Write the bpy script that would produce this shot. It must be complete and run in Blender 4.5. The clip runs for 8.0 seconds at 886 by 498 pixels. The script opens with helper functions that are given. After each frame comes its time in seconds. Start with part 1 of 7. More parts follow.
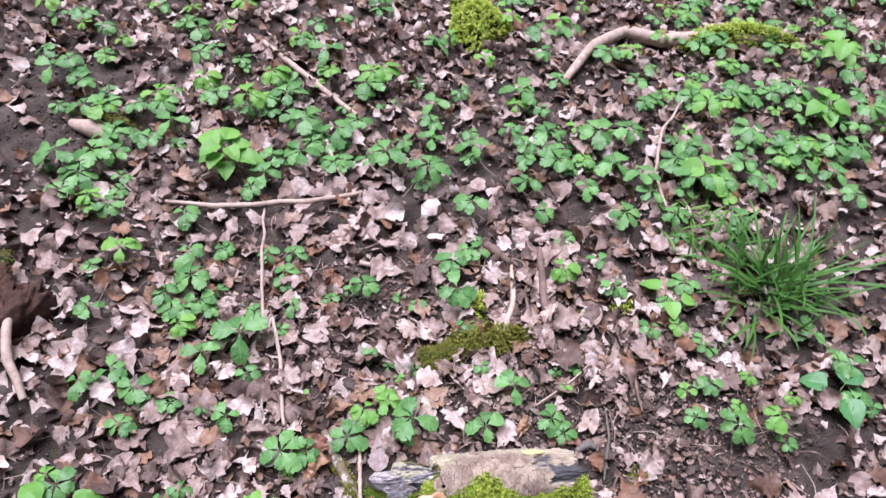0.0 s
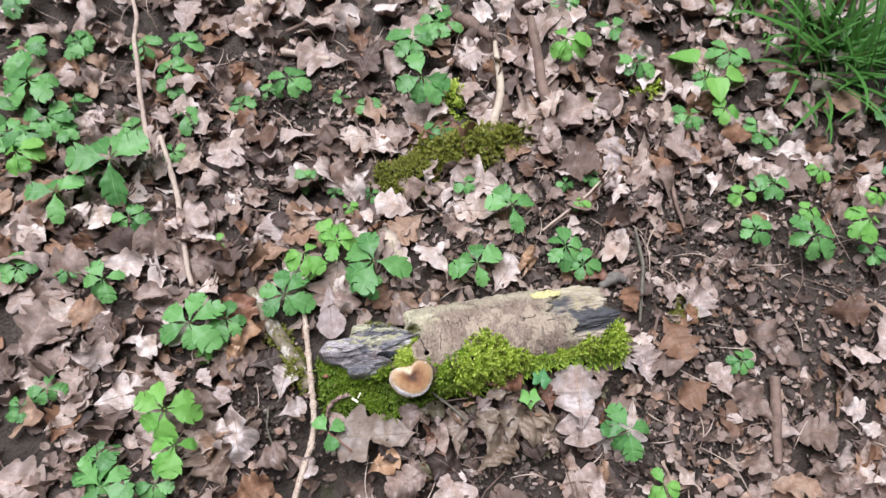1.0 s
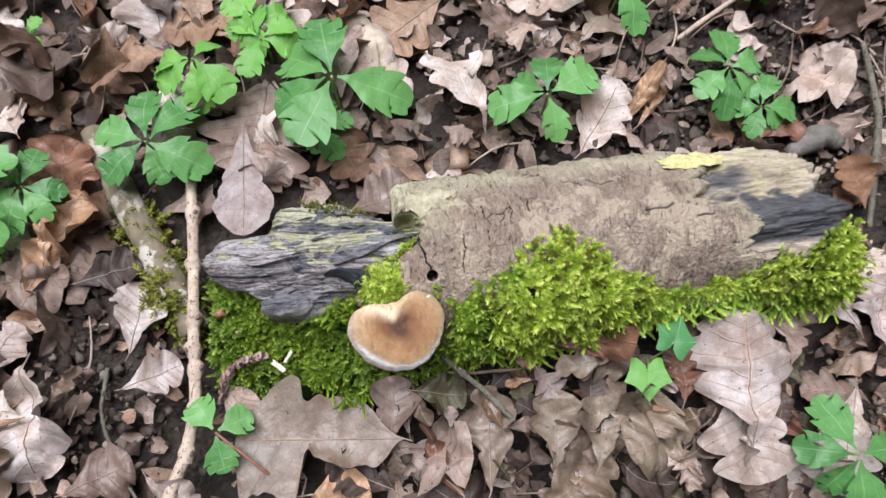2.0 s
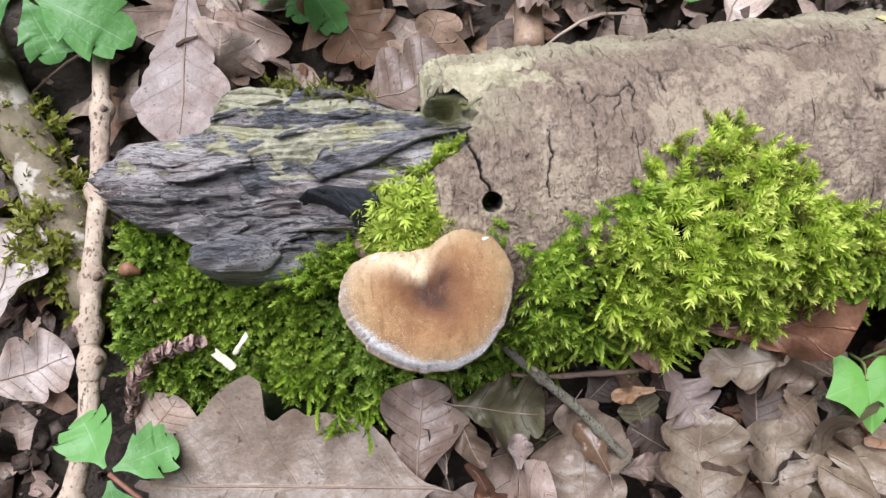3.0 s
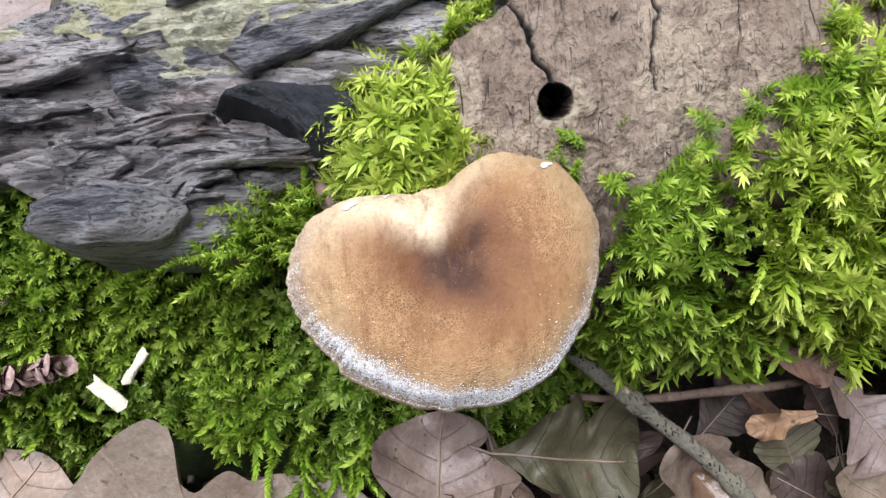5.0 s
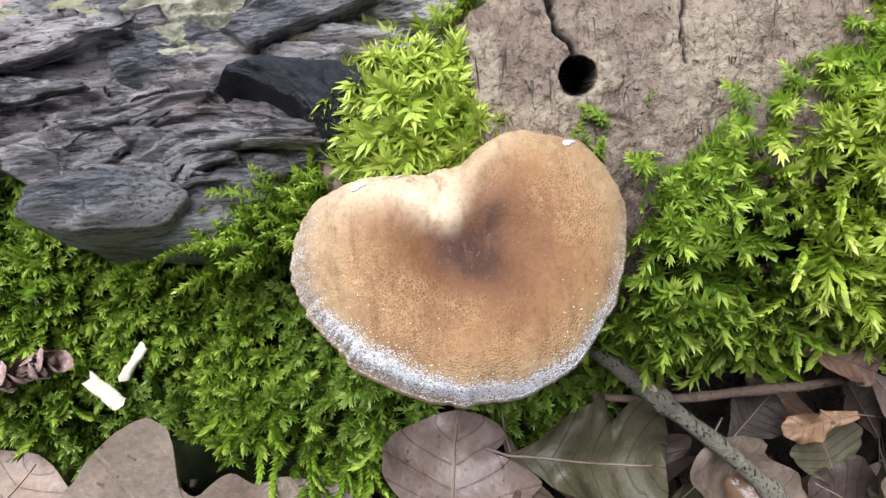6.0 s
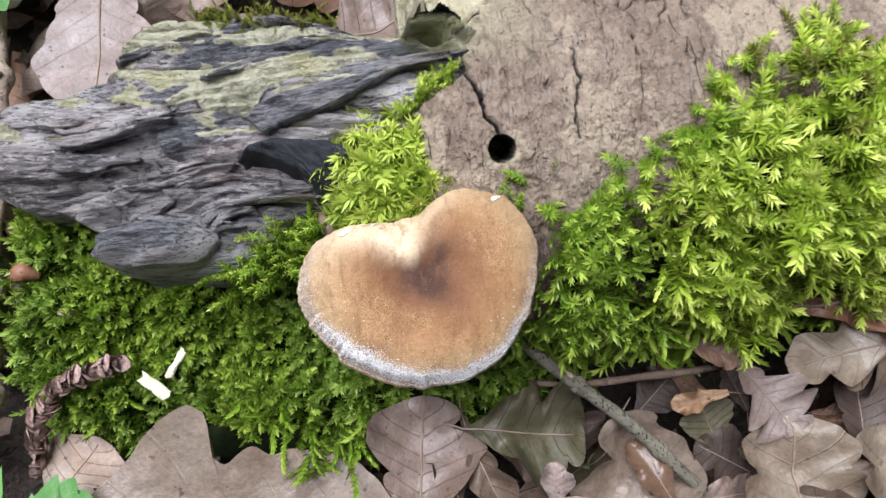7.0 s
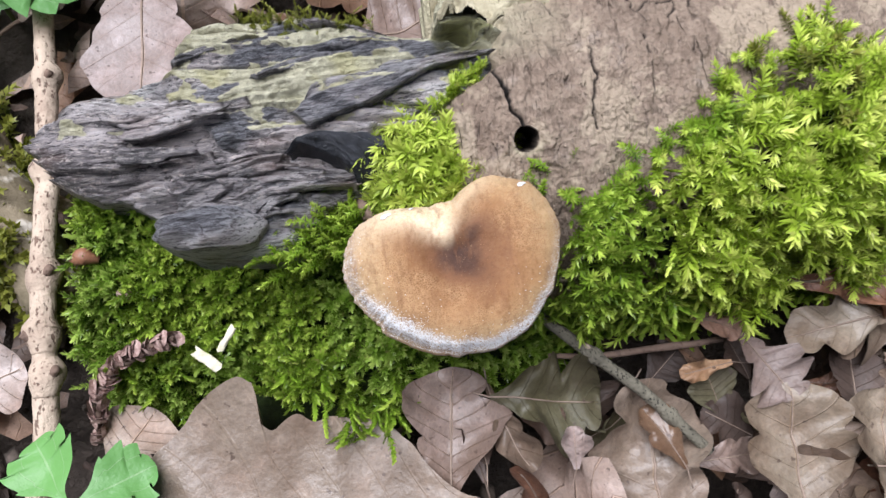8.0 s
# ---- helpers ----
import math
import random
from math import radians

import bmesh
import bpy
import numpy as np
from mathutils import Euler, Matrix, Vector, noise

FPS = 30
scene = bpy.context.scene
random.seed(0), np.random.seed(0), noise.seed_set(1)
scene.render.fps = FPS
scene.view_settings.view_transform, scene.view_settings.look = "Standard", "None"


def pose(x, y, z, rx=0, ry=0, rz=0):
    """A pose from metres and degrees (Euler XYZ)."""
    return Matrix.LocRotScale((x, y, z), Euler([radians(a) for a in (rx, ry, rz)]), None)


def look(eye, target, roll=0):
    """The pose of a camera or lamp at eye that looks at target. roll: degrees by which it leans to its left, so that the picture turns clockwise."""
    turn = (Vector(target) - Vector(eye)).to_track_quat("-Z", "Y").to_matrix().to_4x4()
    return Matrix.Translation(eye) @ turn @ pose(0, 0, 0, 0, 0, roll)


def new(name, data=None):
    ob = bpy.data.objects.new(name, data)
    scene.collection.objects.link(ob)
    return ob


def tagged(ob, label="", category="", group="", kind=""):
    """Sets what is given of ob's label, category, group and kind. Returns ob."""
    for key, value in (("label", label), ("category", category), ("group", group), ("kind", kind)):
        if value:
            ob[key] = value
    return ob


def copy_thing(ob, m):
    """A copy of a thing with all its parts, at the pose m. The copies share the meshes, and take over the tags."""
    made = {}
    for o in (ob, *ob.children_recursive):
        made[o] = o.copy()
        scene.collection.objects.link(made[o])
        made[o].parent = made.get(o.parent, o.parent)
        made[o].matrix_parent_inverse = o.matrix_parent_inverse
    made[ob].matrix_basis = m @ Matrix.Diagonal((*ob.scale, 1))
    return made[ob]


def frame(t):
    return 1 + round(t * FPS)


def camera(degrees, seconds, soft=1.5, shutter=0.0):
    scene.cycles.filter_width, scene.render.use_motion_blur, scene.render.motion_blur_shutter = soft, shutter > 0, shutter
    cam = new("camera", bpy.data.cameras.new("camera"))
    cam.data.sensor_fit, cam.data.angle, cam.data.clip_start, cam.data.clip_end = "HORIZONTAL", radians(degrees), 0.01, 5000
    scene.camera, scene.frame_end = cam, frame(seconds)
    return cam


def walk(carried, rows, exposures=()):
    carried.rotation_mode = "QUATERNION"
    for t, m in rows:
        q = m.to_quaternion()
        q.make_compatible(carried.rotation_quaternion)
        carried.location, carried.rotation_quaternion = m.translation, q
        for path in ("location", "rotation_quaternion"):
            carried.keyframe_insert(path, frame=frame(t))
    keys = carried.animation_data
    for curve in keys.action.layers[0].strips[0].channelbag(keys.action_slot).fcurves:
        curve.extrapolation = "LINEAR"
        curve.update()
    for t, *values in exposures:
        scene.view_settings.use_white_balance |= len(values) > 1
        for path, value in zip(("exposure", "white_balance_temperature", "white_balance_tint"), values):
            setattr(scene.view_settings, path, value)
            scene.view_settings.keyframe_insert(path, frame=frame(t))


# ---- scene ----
cam = camera(64.80, 8.0, soft=1.4, shutter=0.12)
PATH = [
    (0, (-0.10499, -0.39072, 1.13386), (-0.08443, -0.26585, 0.97899), 6.08),
    (0.5, (-0.10256, -0.29735, 1.00098), (-0.07733, -0.19428, 0.83145), 6.94),
    (1, (-0.08098, -0.21660, 0.80477), (-0.05170, -0.13453, 0.62475), 10.72),
    (1.5, (-0.03850, -0.14101, 0.58370), (-0.01826, -0.07181, 0.39715), 8.49),
    (2, (-0.02083, -0.08542, 0.40365), (-0.00527, -0.03030, 0.21203), 9.35),
    (2.2, (-0.02458, -0.07059, 0.35627), (-0.01018, -0.01995, 0.16332), 9.90),
    (3.3, (-0.02084, -0.06360, 0.22419), (-0.01544, -0.00835, 0.03204), 0.06),
    (3.5, (-0.02160, -0.06123, 0.21173), (-0.01576, -0.00745, 0.01919), 0.42),
    (4, (-0.02453, -0.05323, 0.19146), (-0.01776, 0.00121, -0.00087), 0.48),
    (4.5, (-0.02491, -0.05127, 0.17253), (-0.01800, 0.00197, -0.02013), 0.23),
    (4.7, (-0.02457, -0.05025, 0.16771), (-0.01715, 0.00270, -0.02501), 0.56),
    (5.8, (-0.02547, -0.05112, 0.15430), (-0.01963, 0.00735, -0.03687), -2.18),
    (6, (-0.02533, -0.05205, 0.15403), (-0.02087, 0.00552, -0.03745), -3.24),
    (6.5, (-0.02392, -0.05326, 0.15958), (-0.01799, 0.00455, -0.03179), -2.31),
    (7, (-0.02062, -0.05954, 0.19311), (-0.01273, -0.00170, 0.00182), -1.06),
    (7.5, (-0.01827, -0.06770, 0.23106), (-0.00806, -0.00979, 0.03990), 0.68),
    (8, (-0.02887, -0.06500, 0.20621), (-0.02068, -0.00908, 0.01436), -0.96),
]
walk(cam, [(t, look(eye, target, roll)) for t, eye, target, roll in PATH], exposures=[(0, 0.82, 5550, 31), (0.5, 0.66, 5600, 20), (1.0, 0.62, 5650, 16), (2.2, 0.60, 5700, 14), (3.3, 0.66, 5700, 15), (6.5, 0.72, 5650, 13), (8, 0.70, 5700, 15)])

# ---- light ----
SUN_ELEV, SUN_ROT = radians(72), radians(330)
world = bpy.data.worlds.new("overcast_sky")
scene.world = world
world.use_nodes = True
wt = world.node_tree
sky = wt.nodes.new("ShaderNodeTexSky")
sky.sky_type = 'NISHITA'
sky.sun_disc = False
sky.sun_elevation, sky.sun_rotation = SUN_ELEV, SUN_ROT
sky.dust_density, sky.air_density = 4.0, 1.0
background = wt.nodes["Background"]
background.inputs["Strength"].default_value = 0.009
wt.links.new(sky.outputs["Color"], background.inputs["Color"])
sun_data = bpy.data.lights.new("sun", 'SUN')
sun_data.energy, sun_data.angle, sun_data.color = 4.7, radians(50), (1.0, 0.96, 0.90)
sun = new("sun", sun_data)
sun.matrix_world = look((-0.65, 1.05, 4.0), (0, 0, 0))

# ---- arrays, noise and meshes ----
rng = np.random.default_rng(7)


def hash3(i, j, k, seed):
    n = (i.astype(np.int64) * 374761393 + j.astype(np.int64) * 668265263 + k.astype(np.int64) * 1274126177 + seed * 974711) & 0xffffffff
    n = ((n ^ (n >> 13)) * 1103515245) & 0xffffffff
    n = ((n ^ (n >> 15)) * 2246822519) & 0xffffffff
    return ((n ^ (n >> 16)) & 0xffff) / 32767.5 - 1.0


def vnoise(p, seed=0):
    """Smooth value noise, -1 to 1, at the rows of p."""
    i = np.floor(p)
    f = p - i
    f = f * f * (3 - 2 * f)
    x, y, z = i[:, 0], i[:, 1], i[:, 2]
    out = 0
    for a in (0, 1):
        wa = f[:, 0] if a else 1 - f[:, 0]
        for b in (0, 1):
            wb = f[:, 1] if b else 1 - f[:, 1]
            for c in (0, 1):
                wc = f[:, 2] if c else 1 - f[:, 2]
                out = out + wa * wb * wc * hash3(x + a, y + b, z + c, seed)
    return out


def fbm(p, octaves=4, seed=0, gain=0.5):
    out, amp = 0, 1.0
    for o in range(octaves):
        out = out + amp * vnoise(p, seed + o)
        p, amp = p * 2.03 + 7.1, amp * gain
    return out


def cols(*a):
    return np.stack(np.broadcast_arrays(*[np.asarray(q, float) for q in a]), -1).reshape(-1, len(a))


def smooth(a, b, x):
    t = np.clip((x - a) / (b - a), 0, 1)
    return t * t * (3 - 2 * t)


def grid_faces(nu, nv, wrap=False):
    i, j = np.meshgrid(np.arange(nu - 1), np.arange(nv if wrap else nv - 1), indexing="ij")
    i, j = i.ravel(), j.ravel()
    k = (j + 1) % nv
    return np.stack([i * nv + j, (i + 1) * nv + j, (i + 1) * nv + k, i * nv + k], -1)


def np_mesh(name, v, f, mat, attrs=None, shade=True):
    """A mesh from an array of places and one of faces, with values by point."""
    v, f = np.asarray(v, np.float32), np.asarray(f, np.int32)
    me = bpy.data.meshes.new(name)
    me.vertices.add(len(v))
    me.vertices.foreach_set("co", v.ravel())
    n, k = f.shape
    me.loops.add(n * k)
    me.loops.foreach_set("vertex_index", f.ravel())
    me.polygons.add(n)
    me.polygons.foreach_set("loop_start", np.arange(0, n * k, k, dtype=np.int32))
    me.polygons.foreach_set("loop_total", np.full(n, k, np.int32))
    me.update(calc_edges=True)
    me.validate()
    if shade:
        me.polygons.foreach_set("use_smooth", np.ones(len(me.polygons), bool))
    for key, value in (attrs or {}).items():
        me.attributes.new(key, 'FLOAT', 'POINT').data.foreach_set("value", np.asarray(value, np.float32))
    me.materials.append(mat)
    return me


def part(name, v, f, mat, parent=None, label="", attrs=None, shade=True):
    ob = new(name, np_mesh(name, v, f, mat, attrs, shade))
    if parent is not None:
        ob.parent = parent
    return tagged(ob, label=label)


def spread(v, f, rot, loc):
    """The points v and faces f repeated at every turn rot[n] and place loc[n]."""
    n, m = len(loc), len(v)
    out = np.einsum("nij,mj->nmi", rot, v) + loc[:, None, :]
    return out.reshape(-1, 3), (f[None] + (np.arange(n) * m)[:, None, None]).reshape(-1, f.shape[1])


def turns(yaw, pitch, roll, scale=1.0):
    """Stacked rotation matrices: roll about x, then pitch about y, then yaw about z."""
    yaw, pitch, roll = np.broadcast_arrays(np.asarray(yaw, float), pitch, roll)
    cy, sy, cp, sp, cr, sr = np.cos(yaw), np.sin(yaw), np.cos(pitch), np.sin(pitch), np.cos(roll), np.sin(roll)
    m = np.stack([np.stack([cy * cp, cy * sp * sr - sy * cr, cy * sp * cr + sy * sr], -1),
                  np.stack([sy * cp, sy * sp * sr + cy * cr, sy * sp * cr - cy * sr], -1),
                  np.stack([-sp, cp * sr, cp * cr], -1)], -2)
    return m * np.asarray(scale, float).reshape(-1, 1, 1)


def frames_along(d, spin):
    """Rotation matrices whose z axis follows the rows of d."""
    d = d / np.linalg.norm(d, axis=1, keepdims=True)
    h = np.where(np.abs(d[:, 2:3]) < 0.9, np.array([[0, 0, 1.0]]), np.array([[1.0, 0, 0]]))
    a = np.cross(h, d)
    a /= np.linalg.norm(a, axis=1, keepdims=True)
    b = np.cross(d, a)
    c, s = np.cos(spin)[:, None], np.sin(spin)[:, None]
    return np.stack([a * c + b * s, b * c - a * s, d], -1)


def ground_z(x, y):
    p = cols(np.asarray(x) * 5, np.asarray(y) * 5, 0.3)
    return (0.006 * vnoise(p, 3) + 0.0035 * vnoise(p * 4, 5)).reshape(np.shape(x))


def dip(x, y):
    """The hollow under the leaves in front of the log."""
    x, y = np.asarray(x, float), np.asarray(y, float)
    return 0.014 * smooth(-0.22, -0.14, x) * smooth(0.30, 0.22, x) * smooth(-0.19, -0.11, y) * smooth(-0.035, -0.05, y)


# ---- node helpers ----
def put(nt, sock, val):
    if isinstance(val, bpy.types.NodeSocket):
        nt.links.new(val, sock)
    else:
        sock.default_value = val


def surface(name, rough=0.8, spec=0.3):
    m = bpy.data.materials.new(name)
    m.use_nodes = True
    b = m.node_tree.nodes["Principled BSDF"]
    b.inputs["Roughness"].default_value = rough
    b.inputs["Specular IOR Level"].default_value = spec
    return m, m.node_tree, b


def place_of(nt):
    return nt.nodes.new("ShaderNodeTexCoord").outputs["Object"]


def stretched(nt, vec, sx, sy, sz, shift=None):
    n = nt.nodes.new("ShaderNodeMapping")
    put(nt, n.inputs["Vector"], vec)
    n.inputs["Scale"].default_value = (sx, sy, sz)
    if shift is not None:
        put(nt, n.inputs["Location"], shift)
    return n.outputs["Vector"]


def noise_of(nt, vec, scale, detail=4.0, rough=0.55, warp=0.0):
    n = nt.nodes.new("ShaderNodeTexNoise")
    put(nt, n.inputs["Vector"], vec)
    n.inputs["Scale"].default_value, n.inputs["Detail"].default_value = scale, detail
    n.inputs["Roughness"].default_value, n.inputs["Distortion"].default_value = rough, warp
    return n.outputs["Fac"]


def cells_of(nt, vec, scale, feature='F1'):
    n = nt.nodes.new("ShaderNodeTexVoronoi")
    n.feature = feature
    put(nt, n.inputs["Vector"], vec)
    n.inputs["Scale"].default_value = scale
    return n.outputs["Distance"]


def ramp(nt, fac, *stops):
    n = nt.nodes.new("ShaderNodeValToRGB")
    put(nt, n.inputs["Fac"], fac)
    e = n.color_ramp.elements
    while len(e) < len(stops):
        e.new(0.5)
    for q, (pos, c) in zip(e, stops):
        q.position = pos
        q.color = (*c, 1) if isinstance(c, tuple) else (c, c, c, 1)
    return n.outputs["Color"]


def mixed(nt, fac, a, b, mode='MIX'):
    n = nt.nodes.new("ShaderNodeMix")
    n.data_type, n.blend_type = 'RGBA', mode
    put(nt, n.inputs[0], fac)
    put(nt, n.inputs[6], (*a, 1) if isinstance(a, tuple) else a)
    put(nt, n.inputs[7], (*b, 1) if isinstance(b, tuple) else b)
    return n.outputs[2]


def calc(nt, op, a, b=0.0, c=0.0):
    n = nt.nodes.new("ShaderNodeMath")
    n.operation = op
    put(nt, n.inputs[0], a)
    put(nt, n.inputs[1], b)
    put(nt, n.inputs[2], c)
    return n.outputs[0]


def value_at(nt, key):
    n = nt.nodes.new("ShaderNodeAttribute")
    n.attribute_name = key
    return n.outputs["Fac"]


def per_island(nt):
    return nt.nodes.new("ShaderNodeNewGeometry").outputs["Random Per Island"]


def per_object(nt):
    return nt.nodes.new("ShaderNodeObjectInfo").outputs["Random"]


def relief(nt, b, height, depth, strength=1.0):
    n = nt.nodes.new("ShaderNodeBump")
    put(nt, n.inputs["Height"], height)
    n.inputs["Distance"].default_value, n.inputs["Strength"].default_value = depth, strength
    nt.links.new(n.outputs["Normal"], b.inputs["Normal"])


def see_through(m, nt, b, colour, amount):
    """Lets some light through a thin leaf."""
    t = nt.nodes.new("ShaderNodeBsdfTranslucent")
    put(nt, t.inputs["Color"], colour)
    s = nt.nodes.new("ShaderNodeMixShader")
    s.inputs[0].default_value = amount
    nt.links.new(b.outputs[0], s.inputs[1])
    nt.links.new(t.outputs[0], s.inputs[2])
    nt.links.new(s.outputs[0], nt.nodes["Material Output"].inputs["Surface"])


# ---- materials ----
def soil_material():
    m, nt, b = surface("damp_soil", 0.9, 0.25)
    p = place_of(nt)
    big, fine = noise_of(nt, p, 14, 5), noise_of(nt, p, 260, 6, 0.7)
    c = ramp(nt, big, (0.3, (0.034, 0.026, 0.020)), (0.5, (0.098, 0.077, 0.061)), (0.7, (0.19, 0.155, 0.125)))
    c = mixed(nt, ramp(nt, fine, (0.5, 0.0), (0.72, 0.6)), c, (0.13, 0.105, 0.085))
    c = mixed(nt, ramp(nt, noise_of(nt, p, 22, 5, 0.6), (0.60, 0.0), (0.70, 0.5)), c, (0.10, 0.11, 0.045))
    put(nt, b.inputs["Base Color"], c)
    relief(nt, b, calc(nt, 'ADD', calc(nt, 'ADD', fine, noise_of(nt, p, 700, 4, 0.7)), ramp(nt, cells_of(nt, p, 210), (0.1, 0.8), (0.6, 0.0))), 0.006, 1.0)
    return m


def dead_leaf_material(name, island, tones, gloss=0.62, veins=1.0):
    """Dry oak leaf: a pale midrib with side veins, blotches, specks and a papery relief."""
    m, nt, b = surface(name, gloss, 0.5)
    p = place_of(nt)
    r = per_island(nt) if island else per_object(nt)
    if not island:
        p = stretched(nt, p, 1, 1, 1, calc(nt, 'MULTIPLY', r, 3.0))
    u, v = value_at(nt, "along"), value_at(nt, "across")
    av = calc(nt, 'ABSOLUTE', v)
    c = ramp(nt, r, *tones)
    blot = noise_of(nt, p, 55, 5, 0.6)
    c = mixed(nt, ramp(nt, blot, (0.42, 0.0), (0.70, 0.8)), c, (0.58, 0.46, 0.38), 'MULTIPLY')
    c = mixed(nt, ramp(nt, noise_of(nt, p, 120, 4, 0.65), (0.5, 0.0), (0.72, 0.9)), c, (1.5, 1.5, 1.55), 'MULTIPLY')
    c = mixed(nt, ramp(nt, noise_of(nt, p, 24, 3, 0.5), (0.50, 0.0), (0.62, 0.75)), c, (0.66, 0.60, 0.54), 'MULTIPLY')
    c = mixed(nt, ramp(nt, noise_of(nt, p, 900, 3, 0.7), (0.35, 0.5), (0.5, 0.0)), c, (0.72, 0.68, 0.64), 'MULTIPLY')
    net = cells_of(nt, p, 520, 'DISTANCE_TO_EDGE')
    c = mixed(nt, ramp(nt, net, (0.02, 0.40), (0.12, 0.0)), c, (1.25, 1.22, 1.17), 'MULTIPLY')
    side = calc(nt, 'ABSOLUTE', calc(nt, 'SINE', calc(nt, 'MULTIPLY', calc(nt, 'SUBTRACT', u, calc(nt, 'MULTIPLY', av, 0.13)), 26.0)))
    rib = calc(nt, 'MAXIMUM', calc(nt, 'LESS_THAN', av, 0.035), calc(nt, 'MULTIPLY', ramp(nt, side, (0.05, 1.0), (0.13, 0.0)), 0.75 * veins))
    c = mixed(nt, calc(nt, 'MULTIPLY', rib, 0.75), c, (1.45, 1.36, 1.22), 'MULTIPLY')
    c = mixed(nt, ramp(nt, noise_of(nt, p, 420, 2), (0.66, 0.0), (0.72, 0.75)), c, (0.07, 0.045, 0.035))
    put(nt, b.inputs["Base Color"], c)
    put(nt, b.inputs["Roughness"], ramp(nt, blot, (0.3, gloss - 0.12), (0.7, gloss + 0.2)))
    relief(nt, b, calc(nt, 'ADD', calc(nt, 'MULTIPLY', rib, 0.45), calc(nt, 'MULTIPLY', noise_of(nt, p, 140, 5, 0.58), 0.85)), 0.0013, 0.95)
    see_through(m, nt, b, c, 0.15)
    return m


PINK_TONES = [(0.0, (0.085, 0.058, 0.045)), (0.15, (0.20, 0.145, 0.115)), (0.35, (0.33, 0.255, 0.213)), (0.55, (0.47, 0.39, 0.345)), (0.76, (0.66, 0.585, 0.53)), (0.85, (0.33, 0.225, 0.15)), (0.93, (0.26, 0.145, 0.08)), (1.0, (0.13, 0.08, 0.055))]
M_SOIL = soil_material()
M_LITTER = dead_leaf_material("dry_oak_leaf", True, PINK_TONES)
M_LEAF = dead_leaf_material("dry_oak_leaf_single", False, PINK_TONES)
M_LEAF_RED = dead_leaf_material("russet_leaf", False, [(0.0, (0.17, 0.085, 0.052)), (1.0, (0.28, 0.145, 0.09))], 0.5)
M_LEAF_ORANGE = dead_leaf_material("tan_orange_leaf", False, [(0.0, (0.40, 0.25, 0.14)), (1.0, (0.50, 0.34, 0.21))], 0.5)
M_LEAF_PALE = dead_leaf_material("pale_grey_leaf", False, [(0.0, (0.42, 0.355, 0.325)), (1.0, (0.54, 0.48, 0.445))], 0.5)
M_LEAF_TAN = dead_leaf_material("tan_leaf", False, [(0.0, (0.11, 0.08, 0.056)), (0.45, (0.21, 0.157, 0.118)), (1.0, (0.33, 0.257, 0.205))], 0.5)
M_LEAF_PINK = dead_leaf_material("pinkish_leaf", False, [(0.0, (0.18, 0.132, 0.108)), (1.0, (0.24, 0.18, 0.149))], 0.45)
M_LEAF_PLAIN = dead_leaf_material("smooth_tan_leaf", False, [(0.0, (0.195, 0.152, 0.115)), (1.0, (0.235, 0.186, 0.143))], 0.42, 0.2)
M_LEAF_PINK_PALE = dead_leaf_material("pale_pink_leaf", False, [(0.0, (0.26, 0.211, 0.194)), (1.0, (0.30, 0.246, 0.226))], 0.5, 0.3)
M_LEAF_GLOSSY = dead_leaf_material("glossy_brown_leaf", False, [(0.0, (0.15, 0.095, 0.060)), (1.0, (0.19, 0.122, 0.078))], 0.27, 0.0)
M_LEAF_TAN_PALE = dead_leaf_material("pale_tan_leaf", False, [(0.0, (0.235, 0.192, 0.142)), (1.0, (0.30, 0.25, 0.19))], 0.45, 0.35)
M_LEAF_RED_PALE = dead_leaf_material("pinkish_brown_leaf", False, [(0.0, (0.34, 0.21, 0.155)), (1.0, (0.38, 0.245, 0.18))], 0.5, 0.3)
M_LEAF_BIG = dead_leaf_material("light_tan_leaf", False, [(0.0, (0.225, 0.175, 0.124)), (1.0, (0.27, 0.213, 0.152))], 0.45)


def green_leaf_material(name, dark, light, vein, amount=0.25, rough=0.5, island=False):
    m, nt, b = surface(name, rough, 0.4)
    p = place_of(nt)
    r = per_island(nt) if island else per_object(nt)
    v = calc(nt, 'ABSOLUTE', value_at(nt, "across"))
    c = ramp(nt, r, (0.0, dark), (1.0, light))
    c = mixed(nt, ramp(nt, noise_of(nt, p, 90, 4), (0.35, 0.0), (0.75, 0.45)), c, light)
    lines = calc(nt, 'MAXIMUM', calc(nt, 'LESS_THAN', v, 0.03), calc(nt, 'LESS_THAN', calc(nt, 'ABSOLUTE', calc(nt, 'SUBTRACT', v, 0.55)), 0.012))
    c = mixed(nt, calc(nt, 'MULTIPLY', lines, 0.4), c, vein)
    put(nt, b.inputs["Base Color"], c)
    relief(nt, b, calc(nt, 'ADD', noise_of(nt, p, 260, 3), calc(nt, 'MULTIPLY', lines, -0.6)), 0.0008, 0.6)
    see_through(m, nt, b, mixed(nt, 0.5, c, light), amount)
    return m


M_ANEMONE = green_leaf_material("anemone_green", (0.06, 0.18, 0.045), (0.17, 0.38, 0.105), (0.36, 0.52, 0.27), 0.25, 0.42)
M_BRIGHT = green_leaf_material("bright_green", (0.12, 0.33, 0.05), (0.22, 0.46, 0.09), (0.32, 0.55, 0.18), 0.3)
M_FAR_GREEN = green_leaf_material("far_green", (0.06, 0.18, 0.045), (0.17, 0.38, 0.105), (0.36, 0.52, 0.27), 0.25, 0.42, True)
M_FAR_BRIGHT = green_leaf_material("far_bright_green", (0.12, 0.33, 0.05), (0.24, 0.46, 0.09), (0.32, 0.55, 0.18), 0.3, 0.5, True)
